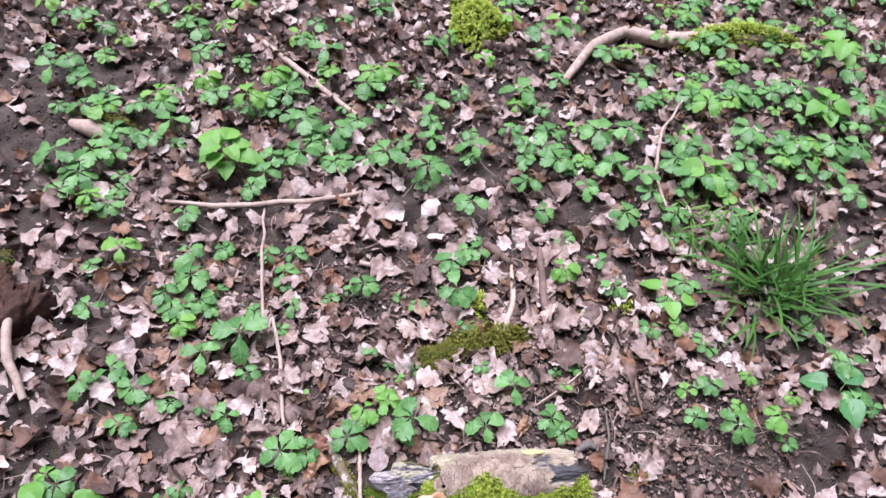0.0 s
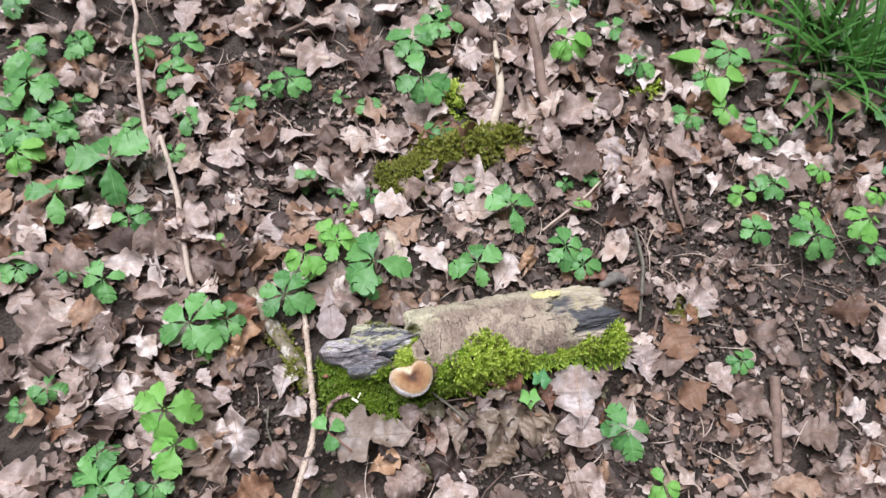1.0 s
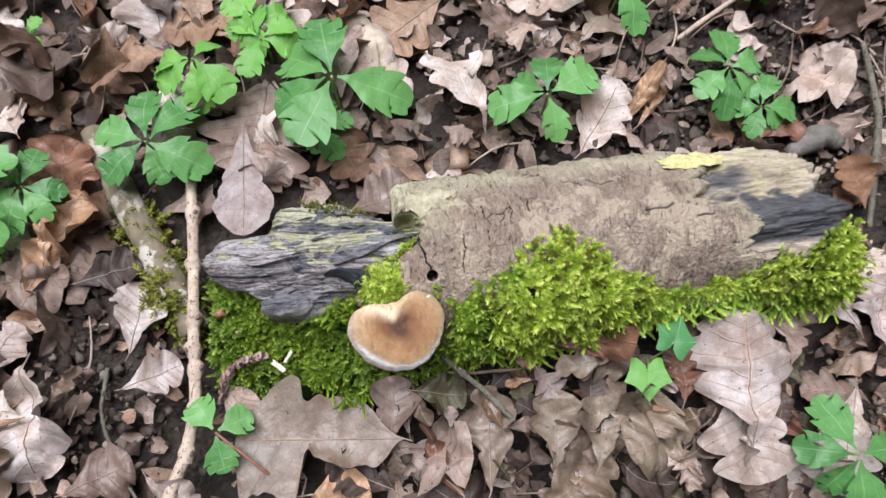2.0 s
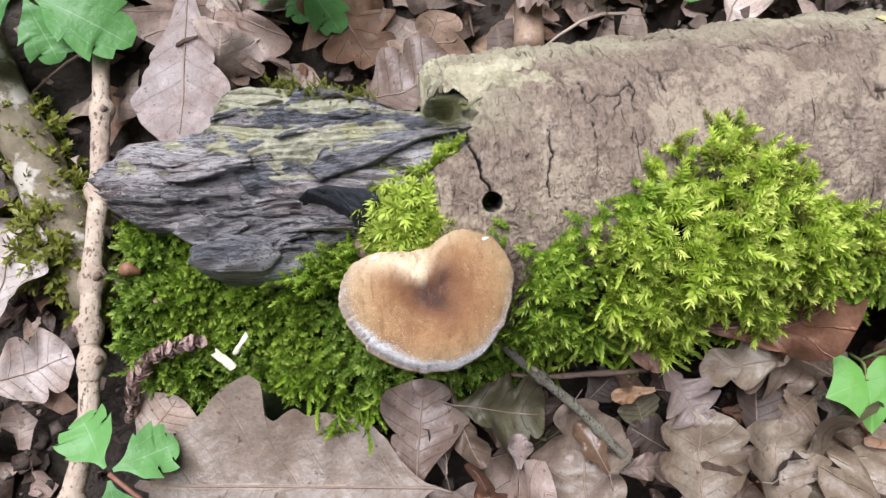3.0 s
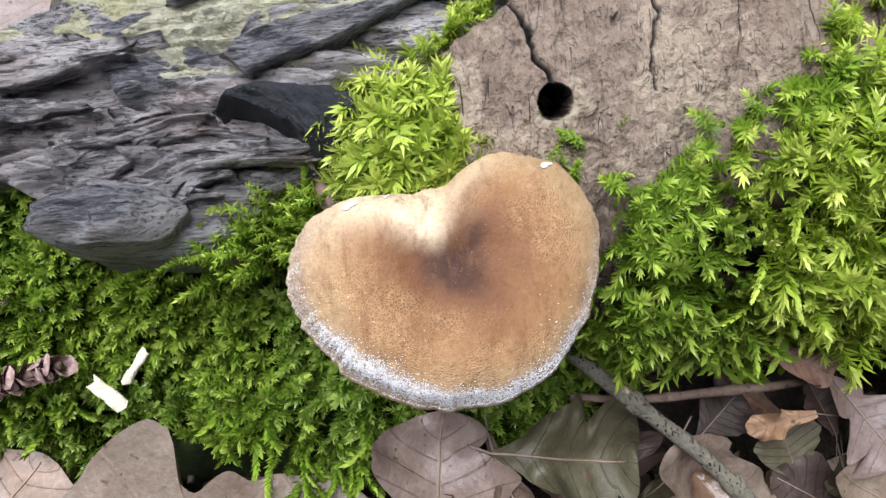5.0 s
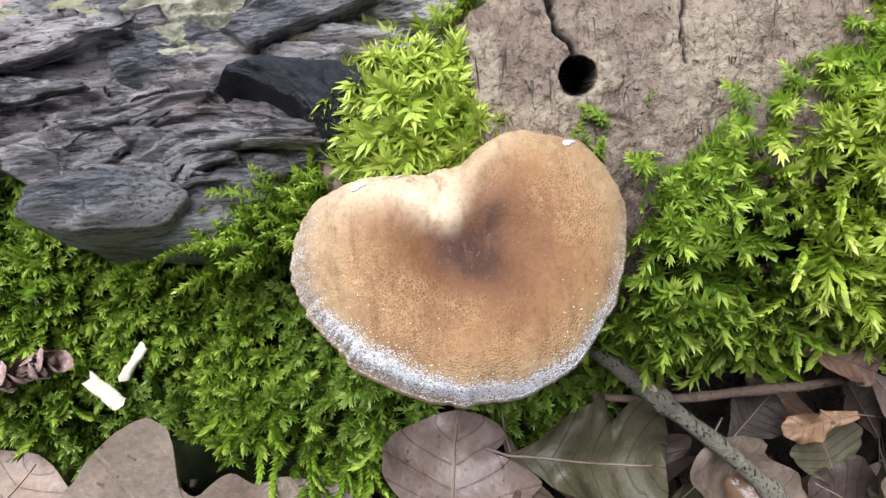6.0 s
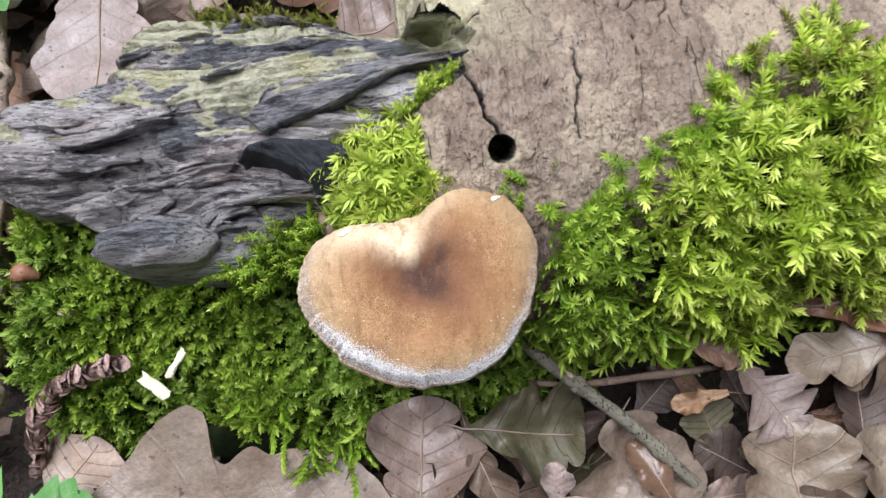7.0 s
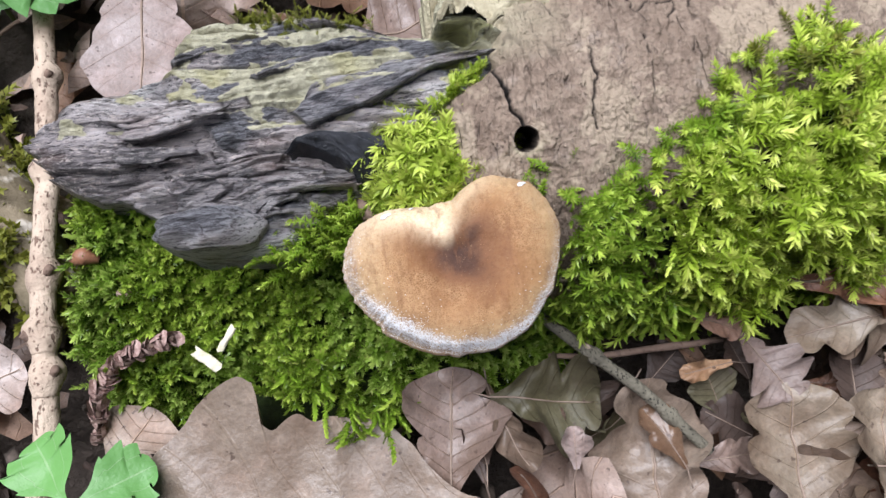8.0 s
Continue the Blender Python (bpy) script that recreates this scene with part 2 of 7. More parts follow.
M_IVY = green_leaf_material("ivy_green", (0.03, 0.12, 0.045), (0.10, 0.28, 0.09), (0.35, 0.55, 0.28), 0.2, 0.4)


def plain_material(name, a, b_, scale, rough=0.8, depth=0.0006):
    m, nt, b = surface(name, rough, 0.3)
    p = place_of(nt)
    n = noise_of(nt, p, scale, 5, 0.65)
    put(nt, b.inputs["Base Color"], ramp(nt, n, (0.3, a), (0.7, b_)))
    relief(nt, b, noise_of(nt, p, scale * 3, 4, 0.7), depth, 0.7)
    return m


M_STEM = plain_material("green_stem", (0.15, 0.26, 0.07), (0.24, 0.24, 0.10), 200, 0.5)
M_RED_STEM = plain_material("reddish_stem", (0.20, 0.085, 0.06), (0.30, 0.15, 0.10), 200, 0.5)
M_GRASS = green_leaf_material("grass_green", (0.06, 0.18, 0.03), (0.14, 0.30, 0.05), (0.15, 0.32, 0.10), 0.25)


def stick_material(name, a, b_, speck, scale=120, spots=0.5):
    m, nt, b = surface(name, 0.75, 0.3)
    p = place_of(nt)
    n = noise_of(nt, p, scale, 6, 0.65)
    c = ramp(nt, n, (0.3, a), (0.68, b_))
    c = mixed(nt, ramp(nt, noise_of(nt, p, scale * 0.35, 4), (0.50, 0.0), (0.65, 0.5)), c, b_)
    flecks = ramp(nt, noise_of(nt, stretched(nt, p, 1.0, 0.45, 1.0), scale * 7, 3, 0.6), (0.60, 0.0), (0.66, spots))
    c = mixed(nt, flecks, c, speck)
    c = mixed(nt, ramp(nt, cells_of(nt, p, scale * 6), (0.10, spots), (0.28, 0.0)), c, speck)
    put(nt, b.inputs["Base Color"], c)
    relief(nt, b, calc(nt, 'SUBTRACT', calc(nt, 'ADD', noise_of(nt, p, scale * 5, 5, 0.7), noise_of(nt, stretched(nt, p, 1.0, 0.3, 1.0), scale * 2.2, 4, 0.6)), calc(nt, 'MULTIPLY', flecks, 0.6)), 0.0010, 0.95)
    return m


M_TWIG = stick_material("pale_twig_bark", (0.33, 0.24, 0.18), (0.60, 0.49, 0.375), (0.12, 0.065, 0.045), 90, 0.8)
M_TWIG_GREY = stick_material("speckled_grey_twig", (0.085, 0.078, 0.058), (0.20, 0.182, 0.135), (0.020, 0.017, 0.015), 150, 1.0)
M_STICK = stick_material("bleached_stick", (0.30, 0.22, 0.17), (0.52, 0.42, 0.33), (0.12, 0.08, 0.06), 60, 0.4)
M_STICK_BROWN = stick_material("brown_stick", (0.10, 0.065, 0.05), (0.23, 0.16, 0.12), (0.05, 0.035, 0.03), 60, 0.4)


def whitened_branch_material():
    m, nt, b = surface("white_patched_branch", 0.8, 0.25)
    p = place_of(nt)
    n = noise_of(nt, p, 70, 5, 0.6)
    c = ramp(nt, noise_of(nt, p, 160, 4), (0.3, (0.12, 0.10, 0.06)), (0.7, (0.22, 0.18, 0.12)))
    c = mixed(nt, ramp(nt, n, (0.54, 0.0), (0.60, 0.8)), c, (0.50, 0.46, 0.39))
    put(nt, b.inputs["Base Color"], c)
    relief(nt, b, noise_of(nt, p, 400, 5, 0.7), 0.001, 0.8)
    return m


M_WHITE_BRANCH = whitened_branch_material()


def bark_material():
    m, nt, b = surface("brown_bark", 0.85, 0.25)
    p = place_of(nt)
    n, fine = noise_of(nt, p, 45, 6, 0.65), noise_of(nt, stretched(nt, p, 1.0, 0.45, 0.45), 520, 6, 0.7)
    c = ramp(nt, n, (0.3, (0.265, 0.200, 0.150)), (0.52, (0.345, 0.270, 0.204)), (0.72, (0.43, 0.347, 0.268)))
    crumb = cells_of(nt, p, 620)
    c = mixed(nt, ramp(nt, crumb, (0.30, 0.0), (0.65, 0.35)), c, (0.66, 0.60, 0.57), 'MULTIPLY')
    c = mixed(nt, ramp(nt, fine, (0.41, 0.55), (0.53, 0.0)), c, (0.15, 0.11, 0.083))
    c = mixed(nt, ramp(nt, noise_of(nt, p, 190, 4), (0.6, 0.0), (0.75, 0.5)), c, (0.40, 0.34, 0.29))
    c = mixed(nt, ramp(nt, noise_of(nt, p, 34, 9, 0.62), (0.52, 0.0), (0.55, 0.65)), c, (0.50, 0.41, 0.30))
    c = mixed(nt, ramp(nt, noise_of(nt, stretched(nt, p, 1, 1, 1, (2.0, 1.0, 3.0)), 42, 9, 0.62), (0.58, 0.0), (0.63, 0.22)), c, (0.20, 0.14, 0.10))
    wood = noise_of(nt, p, 24, 4, 0.6)
    c = mixed(nt, calc(nt, 'MULTIPLY', value_at(nt, "algae"), ramp(nt, wood, (0.35, 0.25), (0.55, 0.9))), c, (0.56, 0.53, 0.35))
    wob = nt.nodes.new("ShaderNodeMix")
    wob.data_type = 'VECTOR'
    wob.inputs[0].default_value = 0.0006
    warp = nt.nodes.new("ShaderNodeTexNoise")
    put(nt, warp.inputs["Vector"], p)
    warp.inputs["Scale"].default_value, warp.inputs["Detail"].default_value = 260, 4
    put(nt, wob.inputs[4], p)
    put(nt, wob.inputs[5], warp.outputs["Color"])
    q = wob.outputs[1]
    split = 0.0
    for scale, lean, width, lo, amount in ((170, 0.12, 0.006, 0.54, 0.9), (420, 0.15, 0.008, 0.56, 0.6), (900, 0.30, 0.012, 0.54, 0.3)):
        line = calc(nt, 'ABSOLUTE', calc(nt, 'SUBTRACT', noise_of(nt, stretched(nt, q, 1.0, lean, lean), scale, 2, 0.5), 0.5))
        gate = ramp(nt, noise_of(nt, p, scale * 0.45, 2), (lo, 0.0), (lo + 0.08, amount))
        split = calc(nt, 'MAXIMUM', split, calc(nt, 'MULTIPLY', ramp(nt, line, (width * 0.4, 1.0), (width * 1.6, 0.0)), gate))
    split = calc(nt, 'MAXIMUM', split, value_at(nt, "crack_hole_shade"))
    c = mixed(nt, calc(nt, 'MULTIPLY', split, 0.75), c, (0.06, 0.043, 0.035))
    # paints the shade inside the hole near-black, and darkens the fissures
    c = mixed(nt, value_at(nt, "crack_hole_shade"), c, (0.008, 0.006, 0.005))
    put(nt, b.inputs["Base Color"], c)
    h = calc(nt, 'ADD', fine, calc(nt, 'MULTIPLY', noise_of(nt, p, 1400, 4, 0.7), 0.5))
    relief(nt, b, calc(nt, 'SUBTRACT', calc(nt, 'SUBTRACT', h, calc(nt, 'MULTIPLY', crumb, 0.35)), calc(nt, 'MULTIPLY', split, 0.9)), 0.0018, 0.95)
    return m


def rotten_wood_material():
    # grey fibres, blue-black flakes and a crust of lichen
    m, nt, b = surface("weathered_dark_wood", 0.45, 0.5)
    p = place_of(nt)
    grain = noise_of(nt, stretched(nt, p, 0.26, 1, 1), 420, 7, 0.74, 0.6)
    broad = noise_of(nt, stretched(nt, p, 0.4, 1, 1), 55, 6, 0.62)
    c = ramp(nt, broad, (0.36, (0.17, 0.155, 0.158)), (0.46, (0.49, 0.445, 0.447)), (0.56, (0.76, 0.71, 0.70)), (0.66, (0.84, 0.82, 0.80)))
    c = mixed(nt, ramp(nt, grain, (0.40, 0.85), (0.48, 0.0)), c, (0.02, 0.018, 0.019))
    c = mixed(nt, ramp(nt, grain, (0.56, 0.0), (0.70, 0.6)), c, (0.42, 0.35, 0.31))
    fibre = noise_of(nt, stretched(nt, p, 0.17, 1, 1), 1300, 6, 0.78, 0.5)
    c = mixed(nt, ramp(nt, fibre, (0.40, 0.85), (0.465, 0.0)), c, (0.022, 0.018, 0.018))
    c = mixed(nt, ramp(nt, noise_of(nt, stretched(nt, p, 0.35, 1, 1), 110, 4), (0.52, 0.0), (0.66, 0.55)), c, (0.30, 0.20, 0.165))
    c = mixed(nt, ramp(nt, fibre, (0.54, 0.0), (0.60, 0.75)), c, (0.62, 0.55, 0.51))
    c = mixed(nt, ramp(nt, noise_of(nt, stretched(nt, p, 0.6, 1, 1), 800, 3, 0.6), (0.60, 0.0), (0.66, 0.85)), c, (0.74, 0.66, 0.61))
    ragged = calc(nt, 'MULTIPLY_ADD', noise_of(nt, stretched(nt, p, 0.5, 1, 1), 420, 8, 0.7), 1.1, -0.55)
    lm = ramp(nt, calc(nt, 'ADD', value_at(nt, "lichen"), ragged), (0.46, 0.0), (0.54, 0.95))
    lc = ramp(nt, noise_of(nt, p, 420, 4), (0.3, (0.50, 0.475, 0.31)), (0.7, (0.88, 0.85, 0.62)))
    lc = mixed(nt, ramp(nt, noise_of(nt, p, 60, 5, 0.6), (0.52, 0.0), (0.62, 0.7)), lc, (0.62, 0.585, 0.29))
    c = mixed(nt, calc(nt, 'MULTIPLY', value_at(nt, "slate"), 0.9), c, ramp(nt, fibre, (0.38, (0.014, 0.015, 0.018)), (0.48, (0.066, 0.070, 0.083)), (0.60, (0.30, 0.31, 0.335))))
    c = mixed(nt, lm, c, lc)
    c = mixed(nt, calc(nt, 'MULTIPLY', value_at(nt, "olive"), 0.9), c, ramp(nt, grain, (0.35, (0.07, 0.072, 0.018)), (0.65, (0.36, 0.36, 0.10))))
    put(nt, b.inputs["Base Color"], c)
    strands = calc(nt, 'MULTIPLY', calc(nt, 'ADD', grain, calc(nt, 'MULTIPLY', fibre, 0.6)), calc(nt, 'SUBTRACT', 1.0, calc(nt, 'MULTIPLY', lm, 0.75)))
    relief(nt, b, calc(nt, 'ADD', strands, calc(nt, 'MULTIPLY', lm, calc(nt, 'ADD', 0.5, calc(nt, 'ADD', noise_of(nt, p, 1500, 4, 0.7), noise_of(nt, p, 500, 3, 0.6))))), 0.0026, 1.0)
    return m


M_BARK = bark_material()
M_WOOD = rotten_wood_material()
M_BLACK_WOOD = plain_material("wet_black_wood", (0.006, 0.007, 0.009), (0.026, 0.028, 0.034), 500, 0.33, 0.0008)
M_YELLOW = plain_material("yellow_crust", (0.40, 0.36, 0.15), (0.68, 0.63, 0.30), 210, 0.95, 0.0016)
M_PALE_WOOD = plain_material("pale_split_wood", (0.34, 0.27, 0.19), (0.56, 0.48, 0.37), 120, 0.8, 0.001)


def moss_material(name, deep, mid, tip, gloss=0.36):
    m, nt, b = surface(name, gloss, 0.3)
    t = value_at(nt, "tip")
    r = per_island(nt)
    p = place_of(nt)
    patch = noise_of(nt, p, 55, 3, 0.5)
    # young tips are paler; the dark foot paints the shade between shoots
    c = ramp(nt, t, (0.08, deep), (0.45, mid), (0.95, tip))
    c = mixed(nt, ramp(nt, patch, (0.4, 0.0), (0.65, 0.45)), c, mid)
    c = mixed(nt, ramp(nt, r, (0.86, 0.0), (1.0, 0.5)), c, (0.30, 0.26, 0.09))
    put(nt, b.inputs["Base Color"], c)
    see_through(m, nt, b, c, 0.32)
    return m


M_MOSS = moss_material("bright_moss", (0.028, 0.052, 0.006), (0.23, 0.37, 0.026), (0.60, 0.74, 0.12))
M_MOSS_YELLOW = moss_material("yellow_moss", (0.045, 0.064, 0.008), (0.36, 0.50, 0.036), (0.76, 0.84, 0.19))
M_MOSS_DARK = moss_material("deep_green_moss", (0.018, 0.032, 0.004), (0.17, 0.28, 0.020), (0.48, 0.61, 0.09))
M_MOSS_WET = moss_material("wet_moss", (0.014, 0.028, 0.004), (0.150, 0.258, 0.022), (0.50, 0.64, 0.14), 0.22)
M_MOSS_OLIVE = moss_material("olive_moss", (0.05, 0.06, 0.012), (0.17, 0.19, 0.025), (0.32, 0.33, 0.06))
# moss mats whose near-black colour carries the shade between the shoots
M_SHADED_GREEN_BED = plain_material("shaded_green_moss_bed", (0.010, 0.020, 0.004), (0.036, 0.058, 0.009), 420, 0.8, 0.003)
M_SHADED_MOSS_BED = plain_material("moss_bed", (0.006, 0.011, 0.004), (0.02, 0.028, 0.008), 200, 0.9, 0.002)


def cap_material():
    m, nt, b = surface("tan_mushroom_skin", 0.65, 0.2)
    p = place_of(nt)
    rad, back, frost = value_at(nt, "rim"), value_at(nt, "back"), value_at(nt, "frost")
    n = noise_of(nt, p, 130, 5, 0.6)
    c = ramp(nt, calc(nt, 'ADD', rad, calc(nt, 'MULTIPLY_ADD', n, 0.24, -0.12)),
             (0.0, (0.045, 0.020, 0.013)), (0.13, (0.070, 0.032, 0.018)), (0.26, (0.15, 0.068, 0.030)), (0.60, (0.23, 0.115, 0.047)), (0.86, (0.31, 0.18, 0.083)), (1.0, (0.37, 0.25, 0.13)))
    c = mixed(nt, back, c, (0.68, 0.55, 0.37))
    crackle = calc(nt, 'MULTIPLY', ramp(nt, cells_of(nt, stretched(nt, p, 1, 1, 1), 2300, 'DISTANCE_TO_EDGE'), (0.05, 0.45), (0.25, 0.0)), calc(nt, 'MULTIPLY', ramp(nt, noise_of(nt, p, 90, 4), (0.46, 0.0), (0.60, 0.9)), ramp(nt, rad, (0.30, 0.0), (0.50, 1.0))))
    c = mixed(nt, crackle, c, (0.58, 0.38, 0.20))
    c = mixed(nt, ramp(nt, noise_of(nt, stretched(nt, p, 1.6, 0.5, 1), 260, 5, 0.7), (0.50, 0.0), (0.68, 0.6)), c, (0.17, 0.08, 0.036))
    c = mixed(nt, ramp(nt, noise_of(nt, p, 1500, 4, 0.75), (0.36, 0.55), (0.52, 0.0)), c, (0.72, 0.62, 0.54), 'MULTIPLY')
    c = mixed(nt, ramp(nt, noise_of(nt, p, 3200, 2), (0.68, 0.0), (0.74, 0.35)), c, (0.55, 0.38, 0.22))
    f = calc(nt, 'MULTIPLY', frost, ramp(nt, noise_of(nt, p, 2300, 4, 0.75), (0.45, 0.0), (0.52, 1.0)))
    c = mixed(nt, f, c, (0.70, 0.70, 0.71))
    put(nt, b.inputs["Base Color"], c)
    relief(nt, b, calc(nt, 'ADD', noise_of(nt, p, 700, 5, 0.65), calc(nt, 'ADD', calc(nt, 'MULTIPLY', f, 0.8), crackle)), 0.0004, 0.7)
    b.inputs["Subsurface Weight"].default_value = 0.05
    b.inputs["Subsurface Radius"].default_value = (0.004, 0.002, 0.001)
    b.inputs["Subsurface Scale"].default_value = 0.5
    return m


M_CAP = cap_material()
M_FLESH = plain_material("mushroom_flesh", (0.45, 0.33, 0.20), (0.60, 0.48, 0.33), 300, 0.8)
M_SCAR = plain_material("white_scar", (0.60, 0.60, 0.60), (0.78, 0.78, 0.77), 900, 0.7)
M_FROST = plain_material("white_mould", (0.62, 0.62, 0.62), (0.80, 0.80, 0.80), 500, 0.9)
M_CHIP = plain_material("fresh_wood_chip", (0.46, 0.42, 0.29), (0.74, 0.70, 0.54), 420, 0.8)
M_CATKIN = plain_material("catkin_scale", (0.10, 0.034, 0.027), (0.60, 0.44, 0.38), 900, 0.6)
M_CRUMB = plain_material("soil_crumb", (0.055, 0.042, 0.033), (0.17, 0.137, 0.111), 160, 0.9)
M_STONE = plain_material("grey_stone", (0.11, 0.10, 0.085), (0.22, 0.20, 0.17), 160, 0.85, 0.002)
M_RIB = plain_material("leaf_midrib", (0.20, 0.148, 0.112), (0.31, 0.238, 0.188), 200, 0.7)
# dark brown leaf, lowered further to paint the shade between leaves
M_LEAF_DARK = dead_leaf_material("dark_leaf", False, [(0.0, (0.045, 0.032, 0.026)), (1.0, (0.10, 0.07, 0.056))], 0.6)
M_LEAF_OLIVE = dead_leaf_material("olive_leaf", False, [(0.0, (0.085, 0.078, 0.042)), (1.0, (0.13, 0.118, 0.066))], 0.6)
M_CRUMBLED = dead_leaf_material("crumbled_leaf", True, [(0.0, (0.06, 0.042, 0.033)), (0.35, (0.16, 0.115, 0.09)), (0.6, (0.30, 0.23, 0.19)), (0.8, (0.47, 0.385, 0.33)), (0.9, (0.28, 0.16, 0.09)), (1.0, (0.55, 0.48, 0.42))])
M_FLAP = plain_material("pale_torn_bark", (0.28, 0.245, 0.155), (0.52, 0.475, 0.335), 180, 0.9, 0.0016)


def clod_material():
    m, nt, b = surface("crumbly_soil", 0.95, 0.2)
    p = place_of(nt)
    c = ramp(nt, per_island(nt), (0.0, (0.05, 0.038, 0.029)), (0.6, (0.115, 0.091, 0.071)), (0.9, (0.21, 0.174, 0.142)), (1.0, (0.36, 0.31, 0.26)))
    c = mixed(nt, ramp(nt, noise_of(nt, p, 900, 5, 0.7), (0.4, 0.0), (0.65, 0.7)), c, (0.55, 0.52, 0.50), 'MULTIPLY')
    put(nt, b.inputs["Base Color"], c)
    relief(nt, b, noise_of(nt, p, 1200, 4, 0.7), 0.0012, 1.0)
    return m


M_CLOD = clod_material()

# ---- ground ----
def build_ground():
    a = np.concatenate([np.linspace(-30, -2.2, 12), np.linspace(-2, -0.46, 60), np.linspace(-0.45, 0.60, 150), np.linspace(0.61, 2.2, 60), np.linspace(2.6, 30, 12)])
    b = np.concatenate([np.linspace(-30, -2.2, 12), np.linspace(-2, -0.31, 40), np.linspace(-0.30, 0.60, 130), np.linspace(0.61, 2.4, 70), np.linspace(2.8, 30, 12)])
    x, y = np.meshgrid(a, b, indexing="ij")
    x, y = x.ravel(), y.ravel()
    z = ground_z(x, y) + 0.0032 * fbm(cols(x * 60, y * 60, 0), 4, 11, 0.6) - 0.001
    near = np.exp(-(np.maximum(np.abs(x - 0.06) - 0.17, 0) ** 2 + np.maximum(np.abs(y - 0.01) - 0.035, 0) ** 2) / 0.02 ** 2)
    z = z - 0.006 * near - dip(x, y)
    ob = part("ground", cols(x, y, z), grid_faces(len(a), len(b)), M_SOIL)
    tagged(ob, "dark damp woodland soil under fallen leaves", "ground", kind="structure")


build_ground()

# The bare patches of soil: x, y, half width, half depth.
BARE = [(-0.08, 0.42, 0.11, 0.09), (0.40, 0.13, 0.10, 0.08), (0.52, 0.03, 0.19, 0.14), (0.37, -0.01, 0.07, 0.07), (-0.87, 0.9, 0.16, 0.14), (-0.83, 1.12, 0.15, 0.10),
        (-0.185, -0.030, 0.035, 0.045), (0.20, 0.125, 0.12, 0.07), (0.08, 0.135, 0.05, 0.035), (0.33, 0.09, 0.05, 0.05), (0.06, -0.14, 0.05, 0.03), (0.30, -0.13, 0.08, 0.05)]


def bareness(x, y):
    out = np.zeros_like(x)
    for cx, cy, a, b in BARE:
        out = np.maximum(out, np.exp(-(((x - cx) / a) ** 2 + ((y - cy) / b) ** 2) ** 2))
    return out


def in_log(x, y, grow=0.0):
    return (x > -0.125 - grow) & (x < 0.25 + grow) & (y > -0.048 - grow) & (y < 0.062 + grow)


# ---- dead oak leaves ----
def tube(points, radii, seg=12, step=0.003, rough=0.13, knots=(), seed=0, ease=True):
    """A bent tapering stick through points, with bumps, knots along it and closed ends."""
    p = np.array(points, float)
    d = np.concatenate([[0], np.cumsum(np.linalg.norm(np.diff(p, axis=0), axis=1))])
    n = max(6, int(d[-1] / step))
    t = np.linspace(0, d[-1], n)
    q = np.stack([np.interp(t, d, p[:, k]) for k in range(3)], -1)
    for _ in range(max(2, n // 14) if ease else 0):
        q[1:-1] = 0.25 * q[:-2] + 0.5 * q[1:-1] + 0.25 * q[2:]
    r = np.interp(t, np.linspace(0, d[-1], len(radii)), radii)
    s = t / d[-1]
    for k in knots:
        r = r * (1 + 0.45 * np.exp(-((t - k * d[-1]) / (1.3 * r.mean())) ** 2))
    if rough > 0.1:
        w = np.stack([vnoise(cols(t / (14 * r.mean()), seed, k), 200 + k) for k in range(3)], -1)
        q = q + w * (r.mean() * 1.1) * np.array([[1, 1, 0.3]])
    tan = np.gradient(q, axis=0)
    fr = frames_along(tan, np.zeros(n))
    ang = np.linspace(0, 2 * np.pi, seg, endpoint=False)
    ring = np.stack([np.cos(ang), np.sin(ang), 0 * ang], -1)
    v = q[:, None, :] + np.einsum("nij,mj->nmi", fr, ring) * r[:, None, None]
    v = v.reshape(-1, 3)
    mid = np.repeat(q, seg, 0)
    k = fbm(v / (4 * r.mean()), 3, seed) * rough + 0.5 * rough * fbm(v / (1.1 * r.mean()), 2, seed + 5)
    v = mid + (v - mid) * (1 + k)[:, None]
    ends = np.concatenate([np.repeat(q[:1], seg, 0), v, np.repeat(q[-1:], seg, 0)])
    return ends, grid_faces(n + 2, seg, True)


